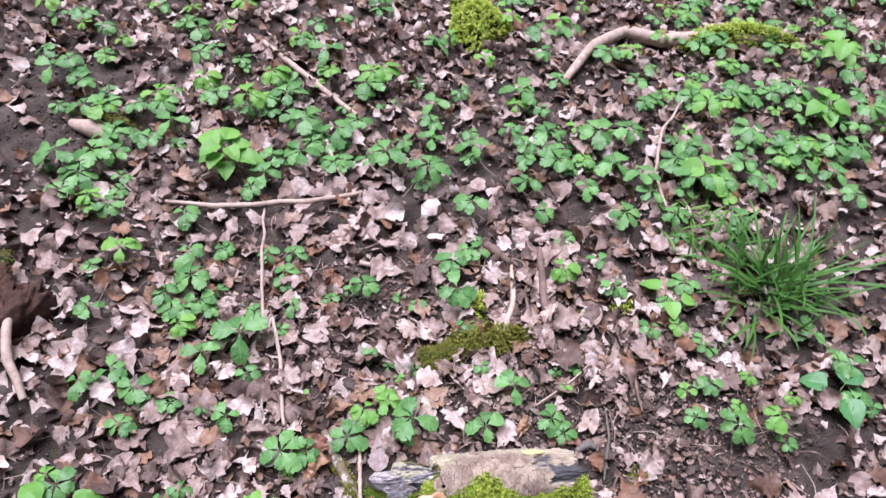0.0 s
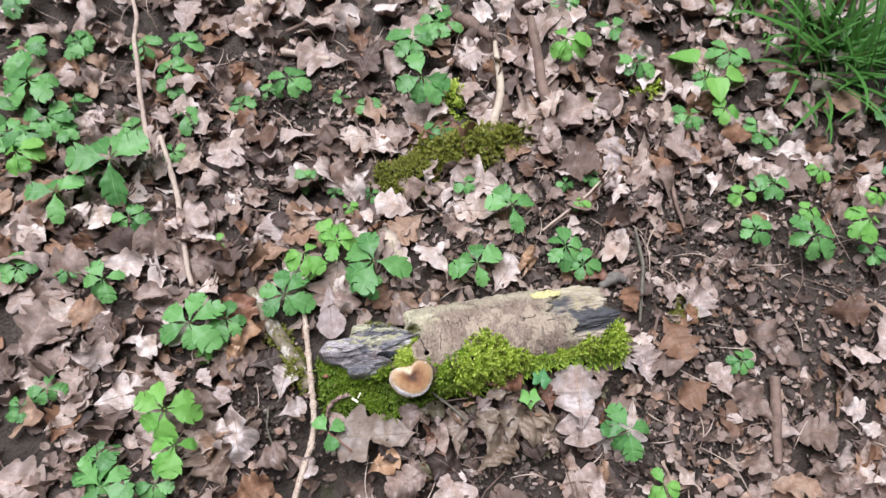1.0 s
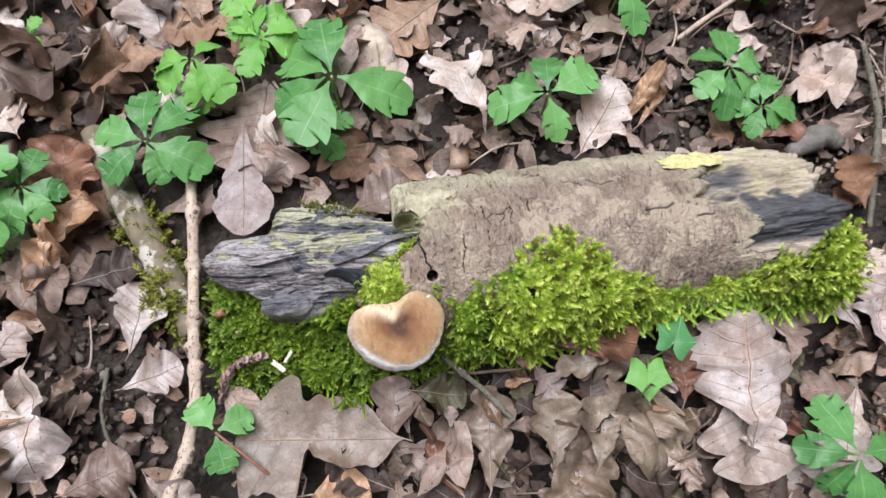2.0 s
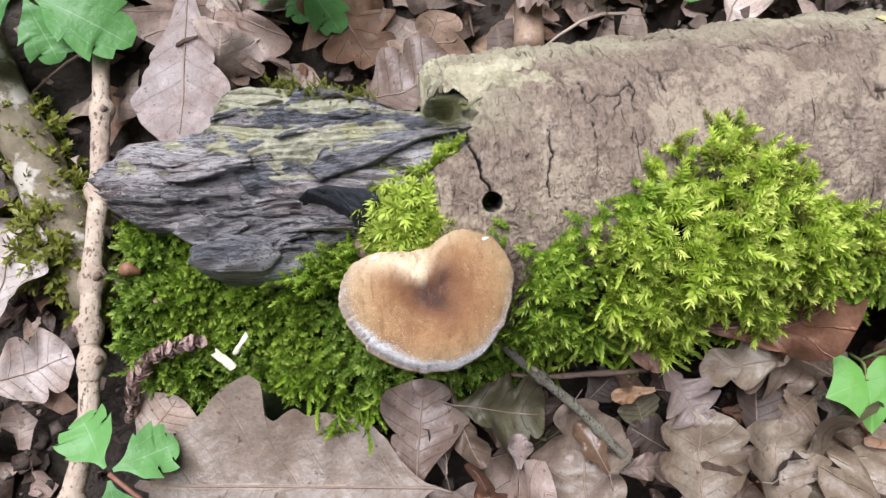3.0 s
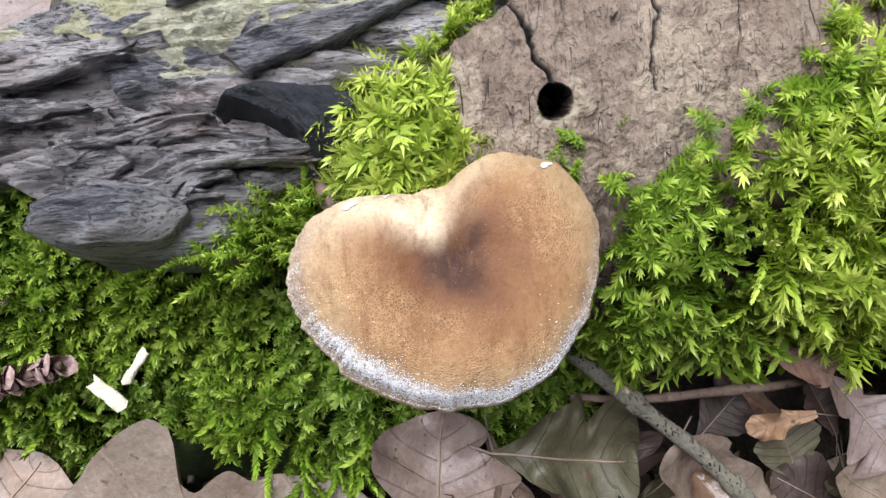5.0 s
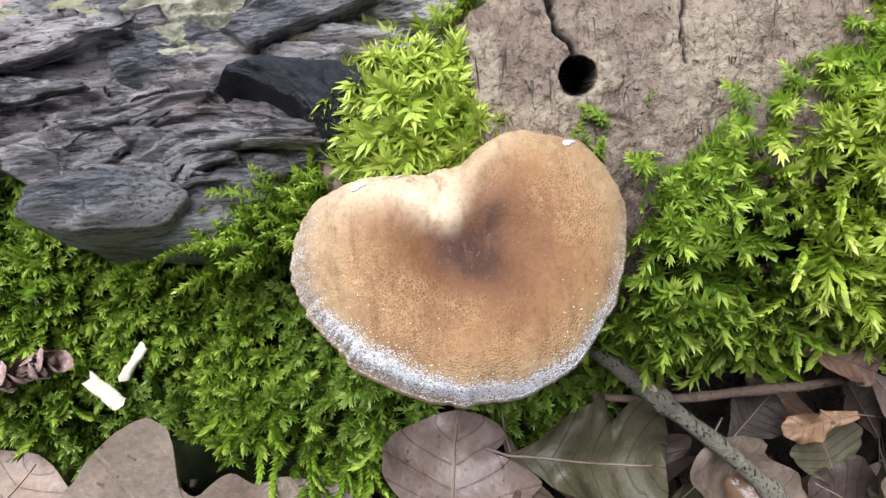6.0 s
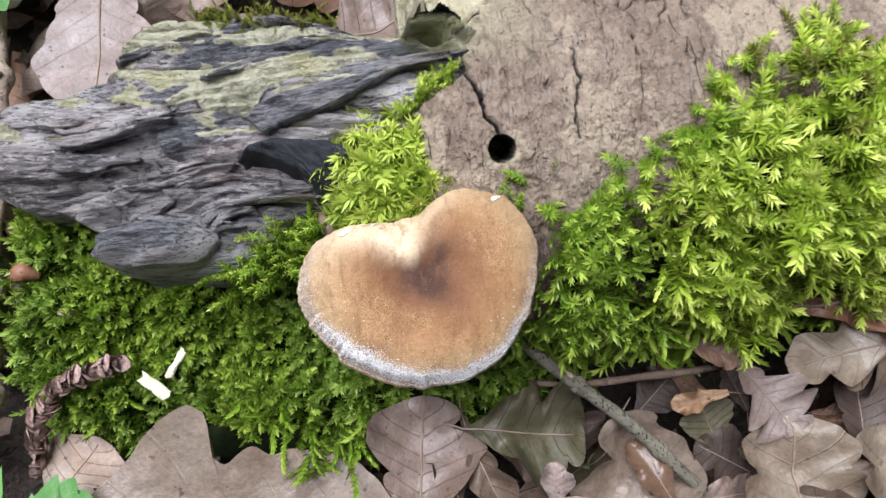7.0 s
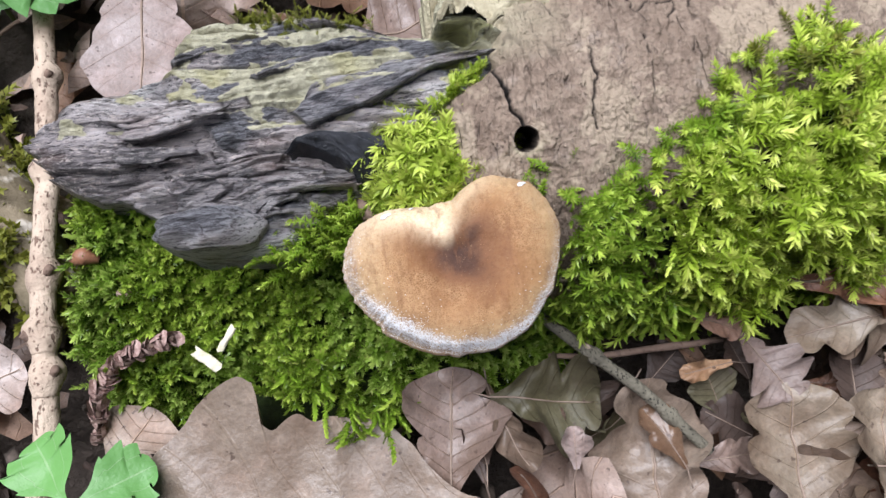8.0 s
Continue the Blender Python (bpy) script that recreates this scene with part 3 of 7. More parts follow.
def oak_leaf(r, length=0.095, nu=22, nv=7, curl=1.0, lobes=4.3, plump=0.29, broken=0.0, outline=None):
    """A leaf along x with rounded lobes, crinkled and curled. Points, faces, place along and across."""
    u, v = np.meshgrid(np.linspace(0, 1, nu), np.linspace(-1, 1, nv), indexing="ij")
    u, v = u.ravel(), v.ravel()
    if r.random() < broken:
        limit = r.uniform(0.45, 0.85) + 0.16 * v * r.uniform(-1, 1) + 0.12 * vnoise(cols(v * 3.5, 0, r.uniform(0, 50)), 29)
        u = u * limit if r.random() < 0.65 else 1 - (1 - u) * limit
    env = np.maximum(np.sin(np.pi * np.clip((u - 0.02) / 0.98, 0, 1) ** 1.45), 0) ** 0.60 * (0.55 + 0.45 * smooth(0.1, 0.55, u))
    side = np.where(v > 0, r.uniform(0, 1), r.uniform(0, 1))
    lob = np.abs(np.sin(np.pi * (u * lobes * np.where(v > 0, 1.0, r.uniform(0.85, 1.2)) + side + 0.10 * np.sin(u * 9)))) ** 0.52
    deep = r.uniform(0.34, 0.56)
    w = length * plump * 1.12 * env * (deep + (1 - deep) * lob) * (1 + 0.12 * vnoise(cols(u * 13, np.sign(v) * 3, r.uniform(0, 90)), 23)) * r.uniform(0.9, 1.2) + 0.0007
    if outline is not None:
        w = length * outline(u, v > 0) * (1 + 0.06 * vnoise(cols(u * 24, np.sign(v) * 3, 7), 23)) + 0.0007
    x = u * length + 0.05 * length * np.abs(v) ** 1.5 * env * (0.3 + 0.7 * lob)
    y = v * w
    z = 0.0018 * np.abs(v) * env
    seed = r.uniform(0, 50)
    crease = 0.5 - np.abs(vnoise(cols(x * 42, y * 42, seed), 26))
    small = min(1.0, length / 0.055)
    z = z + (0.0042 * fbm(cols(x * 40, y * 40, seed), 2, 21) + 0.0062 * crease + 0.0011 * fbm(cols(x * 170, y * 170, 3), 2, 24)) * curl * small
    z = z + length * 0.13 * curl * np.abs(v) ** 3 * env * vnoise(cols(u * 5, np.sign(v) * 3, seed), 27)
    z = z + 0.0012 * small ** 1.5 * np.sin(u * 26 - np.abs(v) * 3.4) * np.abs(v) * env * curl
    k = r.normal(0, 13) * curl + 0.01
    roll_y = np.sin(y * k) / k
    z = z + (1 - np.cos(y * k)) / k
    k2 = r.normal(0, 8) * curl + 0.01
    xm = x - length * 0.5
    z = z + (1 - np.cos(xm * k2)) / k2
    tw = r.normal(0, 5) * curl * xm
    y2, z2 = roll_y * np.cos(tw) - z * np.sin(tw), roll_y * np.sin(tw) + z * np.cos(tw)
    pts = cols(xm, y2, z2)
    pts[:, 2] -= np.percentile(pts[:, 2], 25)
    return pts, grid_faces(nu, nv), u, v


def leaf_set(seed, n, length, nu, nv, curl, lobes, plump, broken=0.4):
    out = []
    for i in range(n):
        r = np.random.default_rng(seed + i)
        out.append(oak_leaf(r, length, nu, nv, curl * (0.7 + 0.09 * (i % 8)), lobes + 0.13 * (i % 7), plump + 0.016 * (i % 5), broken))
    return out


def leaf_bit(r, size=0.078, around=9):
    """A broken scrap of leaf with a ragged outline, bent and crinkled."""
    s, a = [q.ravel() for q in np.meshgrid(np.array([0.03, 0.55, 1.0]), np.linspace(0, 2 * np.pi, around, endpoint=False), indexing="ij")]
    edge = np.tile(r.uniform(0.45, 1.0, around), 3)
    x, y = 0.5 * size * s * edge * np.cos(a), 0.5 * size * r.uniform(0.4, 0.9) * s * edge * np.sin(a)
    k, k2 = r.normal(0, 16), r.normal(0, 10)
    z = k * y ** 2 + k2 * x ** 2 + r.normal(0, 8) * x * y + 0.004 * r.normal(0, 1, len(x)) * s
    return cols(x, y, z), grid_faces(3, around, True), 0.5 + x / size, y / size * 2 + r.uniform(-0.6, 0.6)


LEAF_KINDS = leaf_set(100, 24, 0.076, 25, 7, 1.45, 3.3, 0.29)
FAR_KINDS = leaf_set(180, 16, 0.076, 12, 4, 1.5, 2.8, 0.29, 0.3)
ROUGH_KINDS = leaf_set(210, 6, 0.085, 8, 3, 1.0, 2.0, 0.30, 0.0)
BIT_KINDS = [leaf_bit(np.random.default_rng(240 + i)) for i in range(24)]
SINGLE_KINDS = leaf_set(160, 14, 0.074, 42, 9, 1.0, 3.2, 0.30, 0.35)


def leaf_places(n, x0, x1, y0, y1, grow, thin=0.9, clear=0.0):
    x, y = rng.uniform(x0, x1, n), rng.uniform(y0, y1, n)
    keep = (rng.random(n) > thin * bareness(x, y)) & ~in_log(x, y, grow)
    front = (x > -0.15) & (x < 0.21) & (y > -0.13) & (y < -0.03)
    keep &= ~(front & (rng.random(n) < clear))
    keep &= ~((np.abs(x + 0.142) < 0.046) & (y > -0.14) & (y < 0.12) & (rng.random(n) < (0.92 if thin > 0.3 else 0.3)))
    return x[keep], y[keep]


def scatter_leaves(name, label, x, y, size, lift, mat, tilt=0.2, kinds=LEAF_KINDS):
    n = len(x)
    kind = rng.integers(0, len(kinds), n)
    vs, fs, us, ws, at = [], [], [], [], 0
    for k, (v, f, u, w) in enumerate(kinds):
        i = np.nonzero(kind == k)[0]
        if not len(i):
            continue
        flip = np.where(rng.random(len(i)) < 0.5, np.pi, 0)
        rot = turns(rng.uniform(0, 6.28, len(i)), rng.normal(0, tilt, len(i)), rng.normal(0, tilt, len(i)) + flip, size[i])
        pts, faces = spread(v, f, rot, cols(x[i], y[i], ground_z(x[i], y[i]) + lift[i] - dip(x[i], y[i])))
        vs.append(pts)
        fs.append(faces + at)
        us.append(np.tile(u, len(i)))
        ws.append(np.tile(w, len(i)))
        at += len(pts)
    ob = part(name, np.concatenate(vs), np.concatenate(fs), mat, attrs={"along": np.concatenate(us), "across": np.concatenate(ws)})
    return tagged(ob, label, "leaf litter", kind="stuff")


def build_litter():
    x, y = leaf_places(10200, -1.35, 1.75, -0.42, 1.75, 0.012, 0.9, 0.6)
    near = (y < 0.45) & (x > -0.5) & (x < 0.62)
    for some, kinds in ((near, LEAF_KINDS), (~near, FAR_KINDS)):
        a, b = x[some], y[some]
        scatter_leaves("leaf_litter", "carpet of dry greyish brown oak leaves on the soil", a, b, 0.30 + 0.58 * rng.random(len(a)) ** 1.2, rng.uniform(0.001, 0.026, len(a)), M_LITTER, 0.58, kinds)
    x, y = leaf_places(3600, -0.95, 1.05, -0.36, 1.3, 0.004, 0.5)
    scatter_leaves("leaf_fragments", "crumbled bits of dry brown leaves on the soil", x, y, 0.08 + 0.36 * rng.random(len(x)) ** 1.8, rng.uniform(0.004, 0.012, len(x)), M_CRUMBLED, 0.4, BIT_KINDS)
    x, y = leaf_places(4700, -0.42, 0.50, -0.26, 0.42, 0.0, 0.3)
    scatter_leaves("leaf_fragments", "broken bits of dry leaves on the soil round the log", x, y, 0.06 + 0.42 * rng.random(len(x)) ** 2.2, rng.uniform(0.003, 0.013, len(x)), M_CRUMBLED, 0.45, BIT_KINDS)
    x, y = leaf_places(24000, -3.6, 4.0, -2.9, 4.6, 0.0)
    d = np.hypot((x - 0.2) / 1.15, y - 0.7)
    far = ((x < -1.35) | (x > 1.75) | (y < -0.42) | (y > 1.75)) & (rng.random(len(x)) < np.clip(1.75 - d / 1.75, 0, 1))
    scatter_leaves("outer_leaf_litter", "dry oak leaves further off on the soil", x[far], y[far], rng.uniform(0.7, 1.3, far.sum()), rng.uniform(0.001, 0.016, far.sum()), M_LITTER, 0.4, ROUGH_KINDS)


build_litter()


def build_single_leaves():
    """Leaves of the top layer, each one a thing."""
    meshes = []
    for i, (v, f, u, w) in enumerate(SINGLE_KINDS):
        blade = np_mesh("blade", v, f, M_LEAF, {"along": u, "across": w})
        row = v[np.abs(w) < 0.01]
        tv, tf = tube(np.concatenate([row[:1] + np.array([[-0.006, 0.001, -0.001]]), row[:-2] + np.array([[0, 0, 0.0002]])]), [0.0005, 0.00045, 0.0004, 0.0003], 5, 0.0025, 0.03, ease=False)
        meshes.append((blade, np_mesh("midrib", tv, tf, M_RIB)))
    x, y = leaf_places(330, -0.55, 0.7, -0.33, 0.62, 0.03, 0.9, 1.0)
    x, y = x[:250], y[:250]
    for a, b in zip(x, y):
        k = int(rng.integers(0, len(meshes)))
        root = new("dead_leaf")
        for name, me in zip(("blade", "midrib"), meshes[k]):
            ob = new(name, me)
            ob.parent = root
        s = float(rng.uniform(0.6, 1.05))
        root.matrix_basis = pose(float(a), float(b), float(ground_z(a, b)) + float(rng.uniform(0.010, 0.016)), float(rng.normal(0, 9)) + (180 if rng.random() < 0.4 else 0), float(rng.normal(0, 9)), float(rng.uniform(0, 360))) @ Matrix.Scale(s, 4)
        tagged(root, "dry greyish brown oak leaf lying on the litter", "leaf", "fallen oak leaves")


build_single_leaves()


def hero_leaf(x, y, z, yaw, length, seed, mat, label, curl=0.5, lobes=3.6, plump=0.32, rx=0.0, ry=0.0, outline=None):
    nu, nv = (46, 13) if outline is None else (90, 17)
    v, f, u, w = oak_leaf(np.random.default_rng(seed), 0.93 * length, nu, nv, 2.9 * curl, lobes * 1.35, plump, 0.0, outline)
    root = tagged(new("dead_leaf"), label, "leaf", "fallen oak leaves")
    root.matrix_basis = pose(x, y, z, rx, ry, yaw)
    part("blade", v, f, mat, root, attrs={"along": u, "across": w})
    spine = v.reshape(nu, nv, 3)[:nu - 3, nv // 2] + np.array([[0, 0, 0.0002]])
    spine = np.concatenate([spine[:1] + np.array([[-0.005, 0.0015, -0.002]]), spine])
    v, f = tube(spine, [k * min(1.0, length / 0.05) for k in (0.00045, 0.0004, 0.00035, 0.0003, 0.0002)], 6, 0.0016, 0.03, ease=False)
    part("midrib", v, f, M_RIB, root, "paler midrib and stalk")


def broad_outline(u, lower):
    """Half width of the large leaf, as a share of its length: narrow near the stalk, then a deep bay and a broad lobe on each side."""
    near = np.where(lower, 0.150 * smooth(0.0, 0.16, u) * (1 - 0.35 * smooth(0.3, 0.5, u)), 0.245 * smooth(0.0, 0.30, u))
    upper_lobe = 0.365 * smooth(0.525, 0.585, u) * np.clip((1.02 - u) / 0.38, 0, 1) ** 0.75
    lower_lobe = 0.315 * smooth(0.53, 0.60, u) * (1 - 0.12 * np.exp(-((u - 0.76) / 0.05) ** 2))
    lobe = np.where(lower, lower_lobe, upper_lobe)
    bay = 1 - np.where(lower, 0.55, 0.12) * np.exp(-((u - 0.525) / 0.03) ** 2)
    return np.maximum(near * bay * smooth(0.75, 0.60, u), lobe) * smooth(1.0, 0.92, u) ** 0.5


hero_leaf(-0.0665, -0.0722, 0.0215, 174, 0.094, 53, M_LEAF_PLAIN, "large flat tan oak leaf in front of the mossy log", 0.16, 1.7, 0.33, outline=broad_outline)
hero_leaf(-0.0620, -0.1030, 0.012, 10, 0.042, 31, M_LEAF_ORANGE, "orange brown oak leaf under the large tan leaf", 0.5, 1.2, 0.36)
hero_leaf(-0.0480, -0.0930, 0.010, 150, 0.040, 56, M_LEAF_DARK, "dark torn oak leaf under the large tan leaf", 0.9, 2.4, 0.30)
hero_leaf(-0.1090, -0.0505, 0.019, 55, 0.024, 32, M_LEAF_TAN, "small rounded tan leaf beside the catkin", 0.4, 1.0, 0.36)
hero_leaf(-0.0270, -0.0610, 0.019, 80, 0.038, 2, M_LEAF_PINK, "pinkish oak leaf under the mushroom", 0.5, 1.2, 0.36)
hero_leaf(-0.0130, -0.0610, 0.021, 285, 0.026, 57, M_LEAF_TAN, "narrow brown rolled leaf under the mushroom", 1.2, 0.8, 0.13)
hero_leaf(-0.006, -0.090, 0.014, 110, 0.045, 33, M_LEAF_RED, "narrow brown curled leaf on the litter", 1.2, 1.2, 0.11)
hero_leaf(-0.001, -0.056, 0.020, 350, 0.032, 34, M_LEAF_OLIVE, "dull olive crumpled leaf under the moss", 0.9, 1.4, 0.34)
hero_leaf(0.0225, -0.0815, 0.019, 84, 0.0580, 3, M_LEAF_PLAIN, "tan oak leaf with a curled edge beside the twig", 0.55, 1.6, 0.25)
hero_leaf(0.0262, -0.0697, 0.024, 115, 0.0191, 71, M_LEAF_GLOSSY, "glossy brown upturned leaf edge beside the twig", 0.7, 0.6, 0.23)
hero_leaf(0.0032, -0.0685, 0.024, 84, 0.0112, 58, M_LEAF_PINK_PALE, "small pale cupped leaf beside the twig", 1.0, 0.7, 0.27)
hero_leaf(0.0562, -0.0563, 0.025, 297, 0.0225, 13, M_LEAF_PINK_PALE, "pale pinkish lobed oak leaf on the litter", 0.45, 2.6, 0.36)
hero_leaf(0.0585, -0.0820, 0.021, 84, 0.0450, 72, M_LEAF_TAN_PALE, "lobed pale tan oak leaf on the litter", 0.45, 2.2, 0.28)
hero_leaf(0.0795, -0.0493, 0.026, 184, 0.0370, 73, M_LEAF_TAN_PALE, "tan oak leaf with a pale stalk under the moss", 0.6, 1.6, 0.15)
hero_leaf(0.0819, -0.0654, 0.016, 78, 0.0266, 74, M_LEAF_DARK, "dark brown smooth oak leaf on the litter", 0.25, 0.8, 0.33)
hero_leaf(0.0825, -0.0850, 0.02, 75, 0.0400, 75, M_LEAF_TAN_PALE, "greyish tan oak leaf on the litter", 0.5, 2.0, 0.30)
hero_leaf(0.0707, -0.0775, 0.02, 88, 0.0189, 76, M_LEAF_TAN, "tan oak leaf with a ridged midrib on the litter", 0.6, 1.2, 0.24)
hero_leaf(0.0448, -0.0442, 0.028, 330, 0.0134, 36, M_LEAF_RED_PALE, "pinkish brown curled leaf under the moss", 1.4, 1.0, 0.26)
hero_leaf(0.0418, -0.0546, 0.022, 185, 0.0152, 77, M_LEAF_ORANGE, "narrow orange brown strip of leaf under the moss", 0.8, 1.0, 0.12)
hero_leaf(0.0450, -0.0614, 0.014, 101, 0.0154, 78, M_LEAF_OLIVE, "dull dark leaf behind the grey twig", 0.4, 0.8, 0.42)
hero_leaf(0.0479, -0.0699, 0.013, 145, 0.0199, 79, M_LEAF_DARK, "dark greyish leaf beside the grey twig", 0.4, 1.0, 0.33)
hero_leaf(0.0431, -0.0774, 0.016, 358, 0.0228, 80, M_LEAF_PINK, "pinkish leaf below the grey twig", 0.6, 1.2, 0.17)
hero_leaf(0.0333, -0.0517, 0.013, 36, 0.0148, 81, M_LEAF_DARK, "dark purplish leaf under the moss", 0.5, 1.0, 0.36)
hero_leaf(0.0534, -0.0532, 0.016, 103, 0.0121, 82, M_LEAF_DARK, "dark purplish leaf under the moss", 0.6, 1.0, 0.33)
hero_leaf(0.0973, -0.0645, 0.015, 210, 0.0166, 83, M_LEAF_TAN, "tan oak leaf on the litter", 0.6, 1.4, 0.38)
hero_leaf(0.0112, -0.0556, 0.012, 295, 0.0154, 84, M_LEAF_DARK, "dark torn oak leaf on the litter", 0.8, 2.0, 0.50)
hero_leaf(-0.0023, -0.0612, 0.016, 333, 0.0132, 85, M_LEAF_PINK, "small purplish leaf scrap under the mushroom", 0.9, 1.2, 0.34)
hero_leaf(0.084, -0.038, 0.033, 12, 0.046, 16, M_LEAF_RED, "curled brown leaf tucked under the moss", 1.2, 1.2, 0.24)
hero_leaf(0.104, -0.082, 0.010, 40, 0.054, 14, M_LEAF_BIG, "tan oak leaf on the litter", 0.7, 3.2)
hero_leaf(0.100, -0.046, 0.010, 150, 0.050, 37, M_LEAF_TAN, "brown oak leaf on the litter", 0.8)
hero_leaf(0.120, -0.090, 0.010, 200, 0.060, 38, M_LEAF_BIG, "brown oak leaf on the litter", 0.8)
hero_leaf(0.064, -0.112, 0.010, 30, 0.060, 39, M_LEAF_BIG, "tan oak leaf on the litter", 0.8)
hero_leaf(0.010, -0.120, 0.011, 140, 0.060, 40, M_LEAF_DARK, "dark brown oak leaf on the litter", 0.9)
hero_leaf(-0.035, -0.125, 0.011, 200, 0.065, 41, M_LEAF, "brown oak leaf on the litter", 0.8)
hero_leaf(0.168, -0.066, 0.021, 85, 0.078, 4, M_LEAF_PALE, "pale grey oak leaf in front of the log", 0.45, 2.2, 0.44)
hero_leaf(0.164, -0.094, 0.016, 265, 0.062, 5, M_LEAF_PALE, "pale pinkish leaf below the ivy", 0.5, 1.6, 0.44)
hero_leaf(-0.100, 0.078, 0.022, 268, 0.074, 6, M_LEAF_PINK_PALE, "broad pale pinkish oak leaf behind the log", 0.12, 1.1, 0.20)
hero_leaf(-0.046, 0.100, 0.014, 300, 0.060, 7, M_LEAF, "pinkish brown oak leaf behind the log", 0.5)
hero_leaf(-0.160, 0.004, 0.018, 70, 0.042, 8, M_LEAF_PALE, "small pale leaf beside the twig", 0.5, 1.4, 0.34)
hero_leaf(-0.153, -0.029, 0.016, 20, 0.034, 48, M_LEAF_PALE, "small torn pale leaf beside the twig", 0.6, 1.6, 0.30)
hero_leaf(-0.215, -0.045, 0.018, 275, 0.066, 61, M_LEAF_PALE, "pale torn oak leaf beside the bare soil", 0.8, 2.0, 0.30)
hero_leaf(-0.233, -0.006, 0.016, 60, 0.036, 62, M_LEAF_PALE, "small pale leaf on the litter", 0.7, 1.2, 0.34)
hero_leaf(-0.199, -0.030, 0.016, 60, 0.028, 63, M_LEAF_TAN, "narrow curled tan leaf on bare soil", 1.2, 0.8, 0.14)
hero_leaf(-0.182, -0.078, 0.014, 20, 0.040, 64, M_LEAF_PINK, "pinkish oak leaf on bare soil", 0.7, 1.8, 0.32)
hero_leaf(-0.146, -0.091, 0.014, 320, 0.034, 65, M_LEAF_PALE, "pale torn leaf beside the twig", 0.7, 1.4, 0.32)
hero_leaf(-0.178, 0.031, 0.016, 10, 0.042, 66, M_LEAF_DARK, "dark brown oak leaf beside the whitened branch", 0.7, 1.8, 0.32)
hero_leaf(-0.212, 0.041, 0.020, 70, 0.048, 67, M_LEAF_ORANGE, "curled orange brown leaf on the litter", 0.9, 1.0, 0.2)
hero_leaf(-0.240, -0.075, 0.014, 110, 0.070, 9, M_LEAF_TAN, "tan oak leaf on the litter", 0.6)
hero_leaf(-0.255, -0.020, 0.016, 60, 0.060, 10, M_LEAF, "brown oak leaf on the litter", 0.7)
hero_leaf(-0.200, 0.060, 0.022, 65, 0.050, 11, M_LEAF_ORANGE, "curled orange brown leaf on the litter", 1.0, 1.2, 0.3)
hero_leaf(-0.206, 0.086, 0.018, 80, 0.060, 12, M_LEAF_RED, "russet leaf on the litter", 0.8, 2.0, 0.36)
hero_leaf(-0.022, 0.055, 0.030, 25, 0.042, 55, M_LEAF_PINK, "pale pinkish oak leaf leaning on the back of the log", 0.3, 1.4, 0.34, rx=-14)
hero_leaf(-0.016, 0.070, 0.012, 60, 0.050, 15, M_LEAF, "brown oak leaf behind the log", 0.6)
hero_leaf(0.136, -0.060, 0.014, 85, 0.034, 17, M_LEAF_RED, "small orange brown leaf beside the ivy", 1.2)
hero_leaf(0.115, 0.096, 0.014, 50, 0.055, 18, M_LEAF, "pinkish oak leaf behind the log", 0.5)
hero_leaf(0.262, -0.042, 0.014, 80, 0.055, 19, M_LEAF_PALE, "pale holed oak leaf on bare soil", 0.5)
hero_leaf(-0.022, 0.150, 0.014, 80, 0.060, 20, M_LEAF, "pinkish oak leaf among the anemones", 0.5)
hero_leaf(-0.150, 0.195, 0.012, 100, 0.060, 22, M_LEAF_PALE, "pale pinkish leaf under an anemone", 0.4, 1.5, 0.38)
hero_leaf(0.212, 0.082, 0.012, 70, 0.026, 23, M_LEAF_RED, "small red brown leaf behind the log", 0.4, 1.0, 0.40)
hero_leaf(0.300, 0.245, 0.014, 80, 0.075, 24, M_LEAF_PALE, "pale pinkish oak leaf on bare soil", 0.4)
hero_leaf(0.345, 0.020, 0.014, 40, 0.06, 25, M_LEAF_PALE, "pale grey leaf on bare soil", 0.5)
hero_leaf(-0.640, 0.270, 0.018, 90, 0.10, 26, M_LEAF_PALE, "large pale pinkish leaf on the litter", 0.4)
hero_leaf(-0.540, 0.275, 0.018, 120, 0.09, 27, M_LEAF_PALE, "large pale pinkish leaf on the litter", 0.4)

hero_leaf(0.205, -0.042, 0.012, 70, 0.045, 42, M_LEAF, "brown oak leaf under the log's mossy edge", 0.7)
hero_leaf(0.150, -0.034, 0.010, 160, 0.040, 43, M_LEAF_TAN, "tan oak leaf tucked under the moss", 0.8)
hero_leaf(0.238, -0.030, 0.012, 120, 0.045, 44, M_LEAF_PALE, "pale oak leaf beside the broken end", 0.6)

hero_leaf(0.143, 0.108, 0.018, 48, 0.045, 45, M_LEAF_ORANGE, "curled tan strip of dry leaf behind the log", 1.3, 0.8, 0.13)
hero_leaf(0.150, 0.104, 0.014, 52, 0.040, 46, M_LEAF_ORANGE, "curled tan strip of dry leaf behind the log", 1.2, 0.8, 0.12)
hero_leaf(0.233, 0.083, 0.014, 20, 0.030, 47, M_LEAF_RED, "dark red brown leaf behind the log", 0.5, 1.0, 0.40)


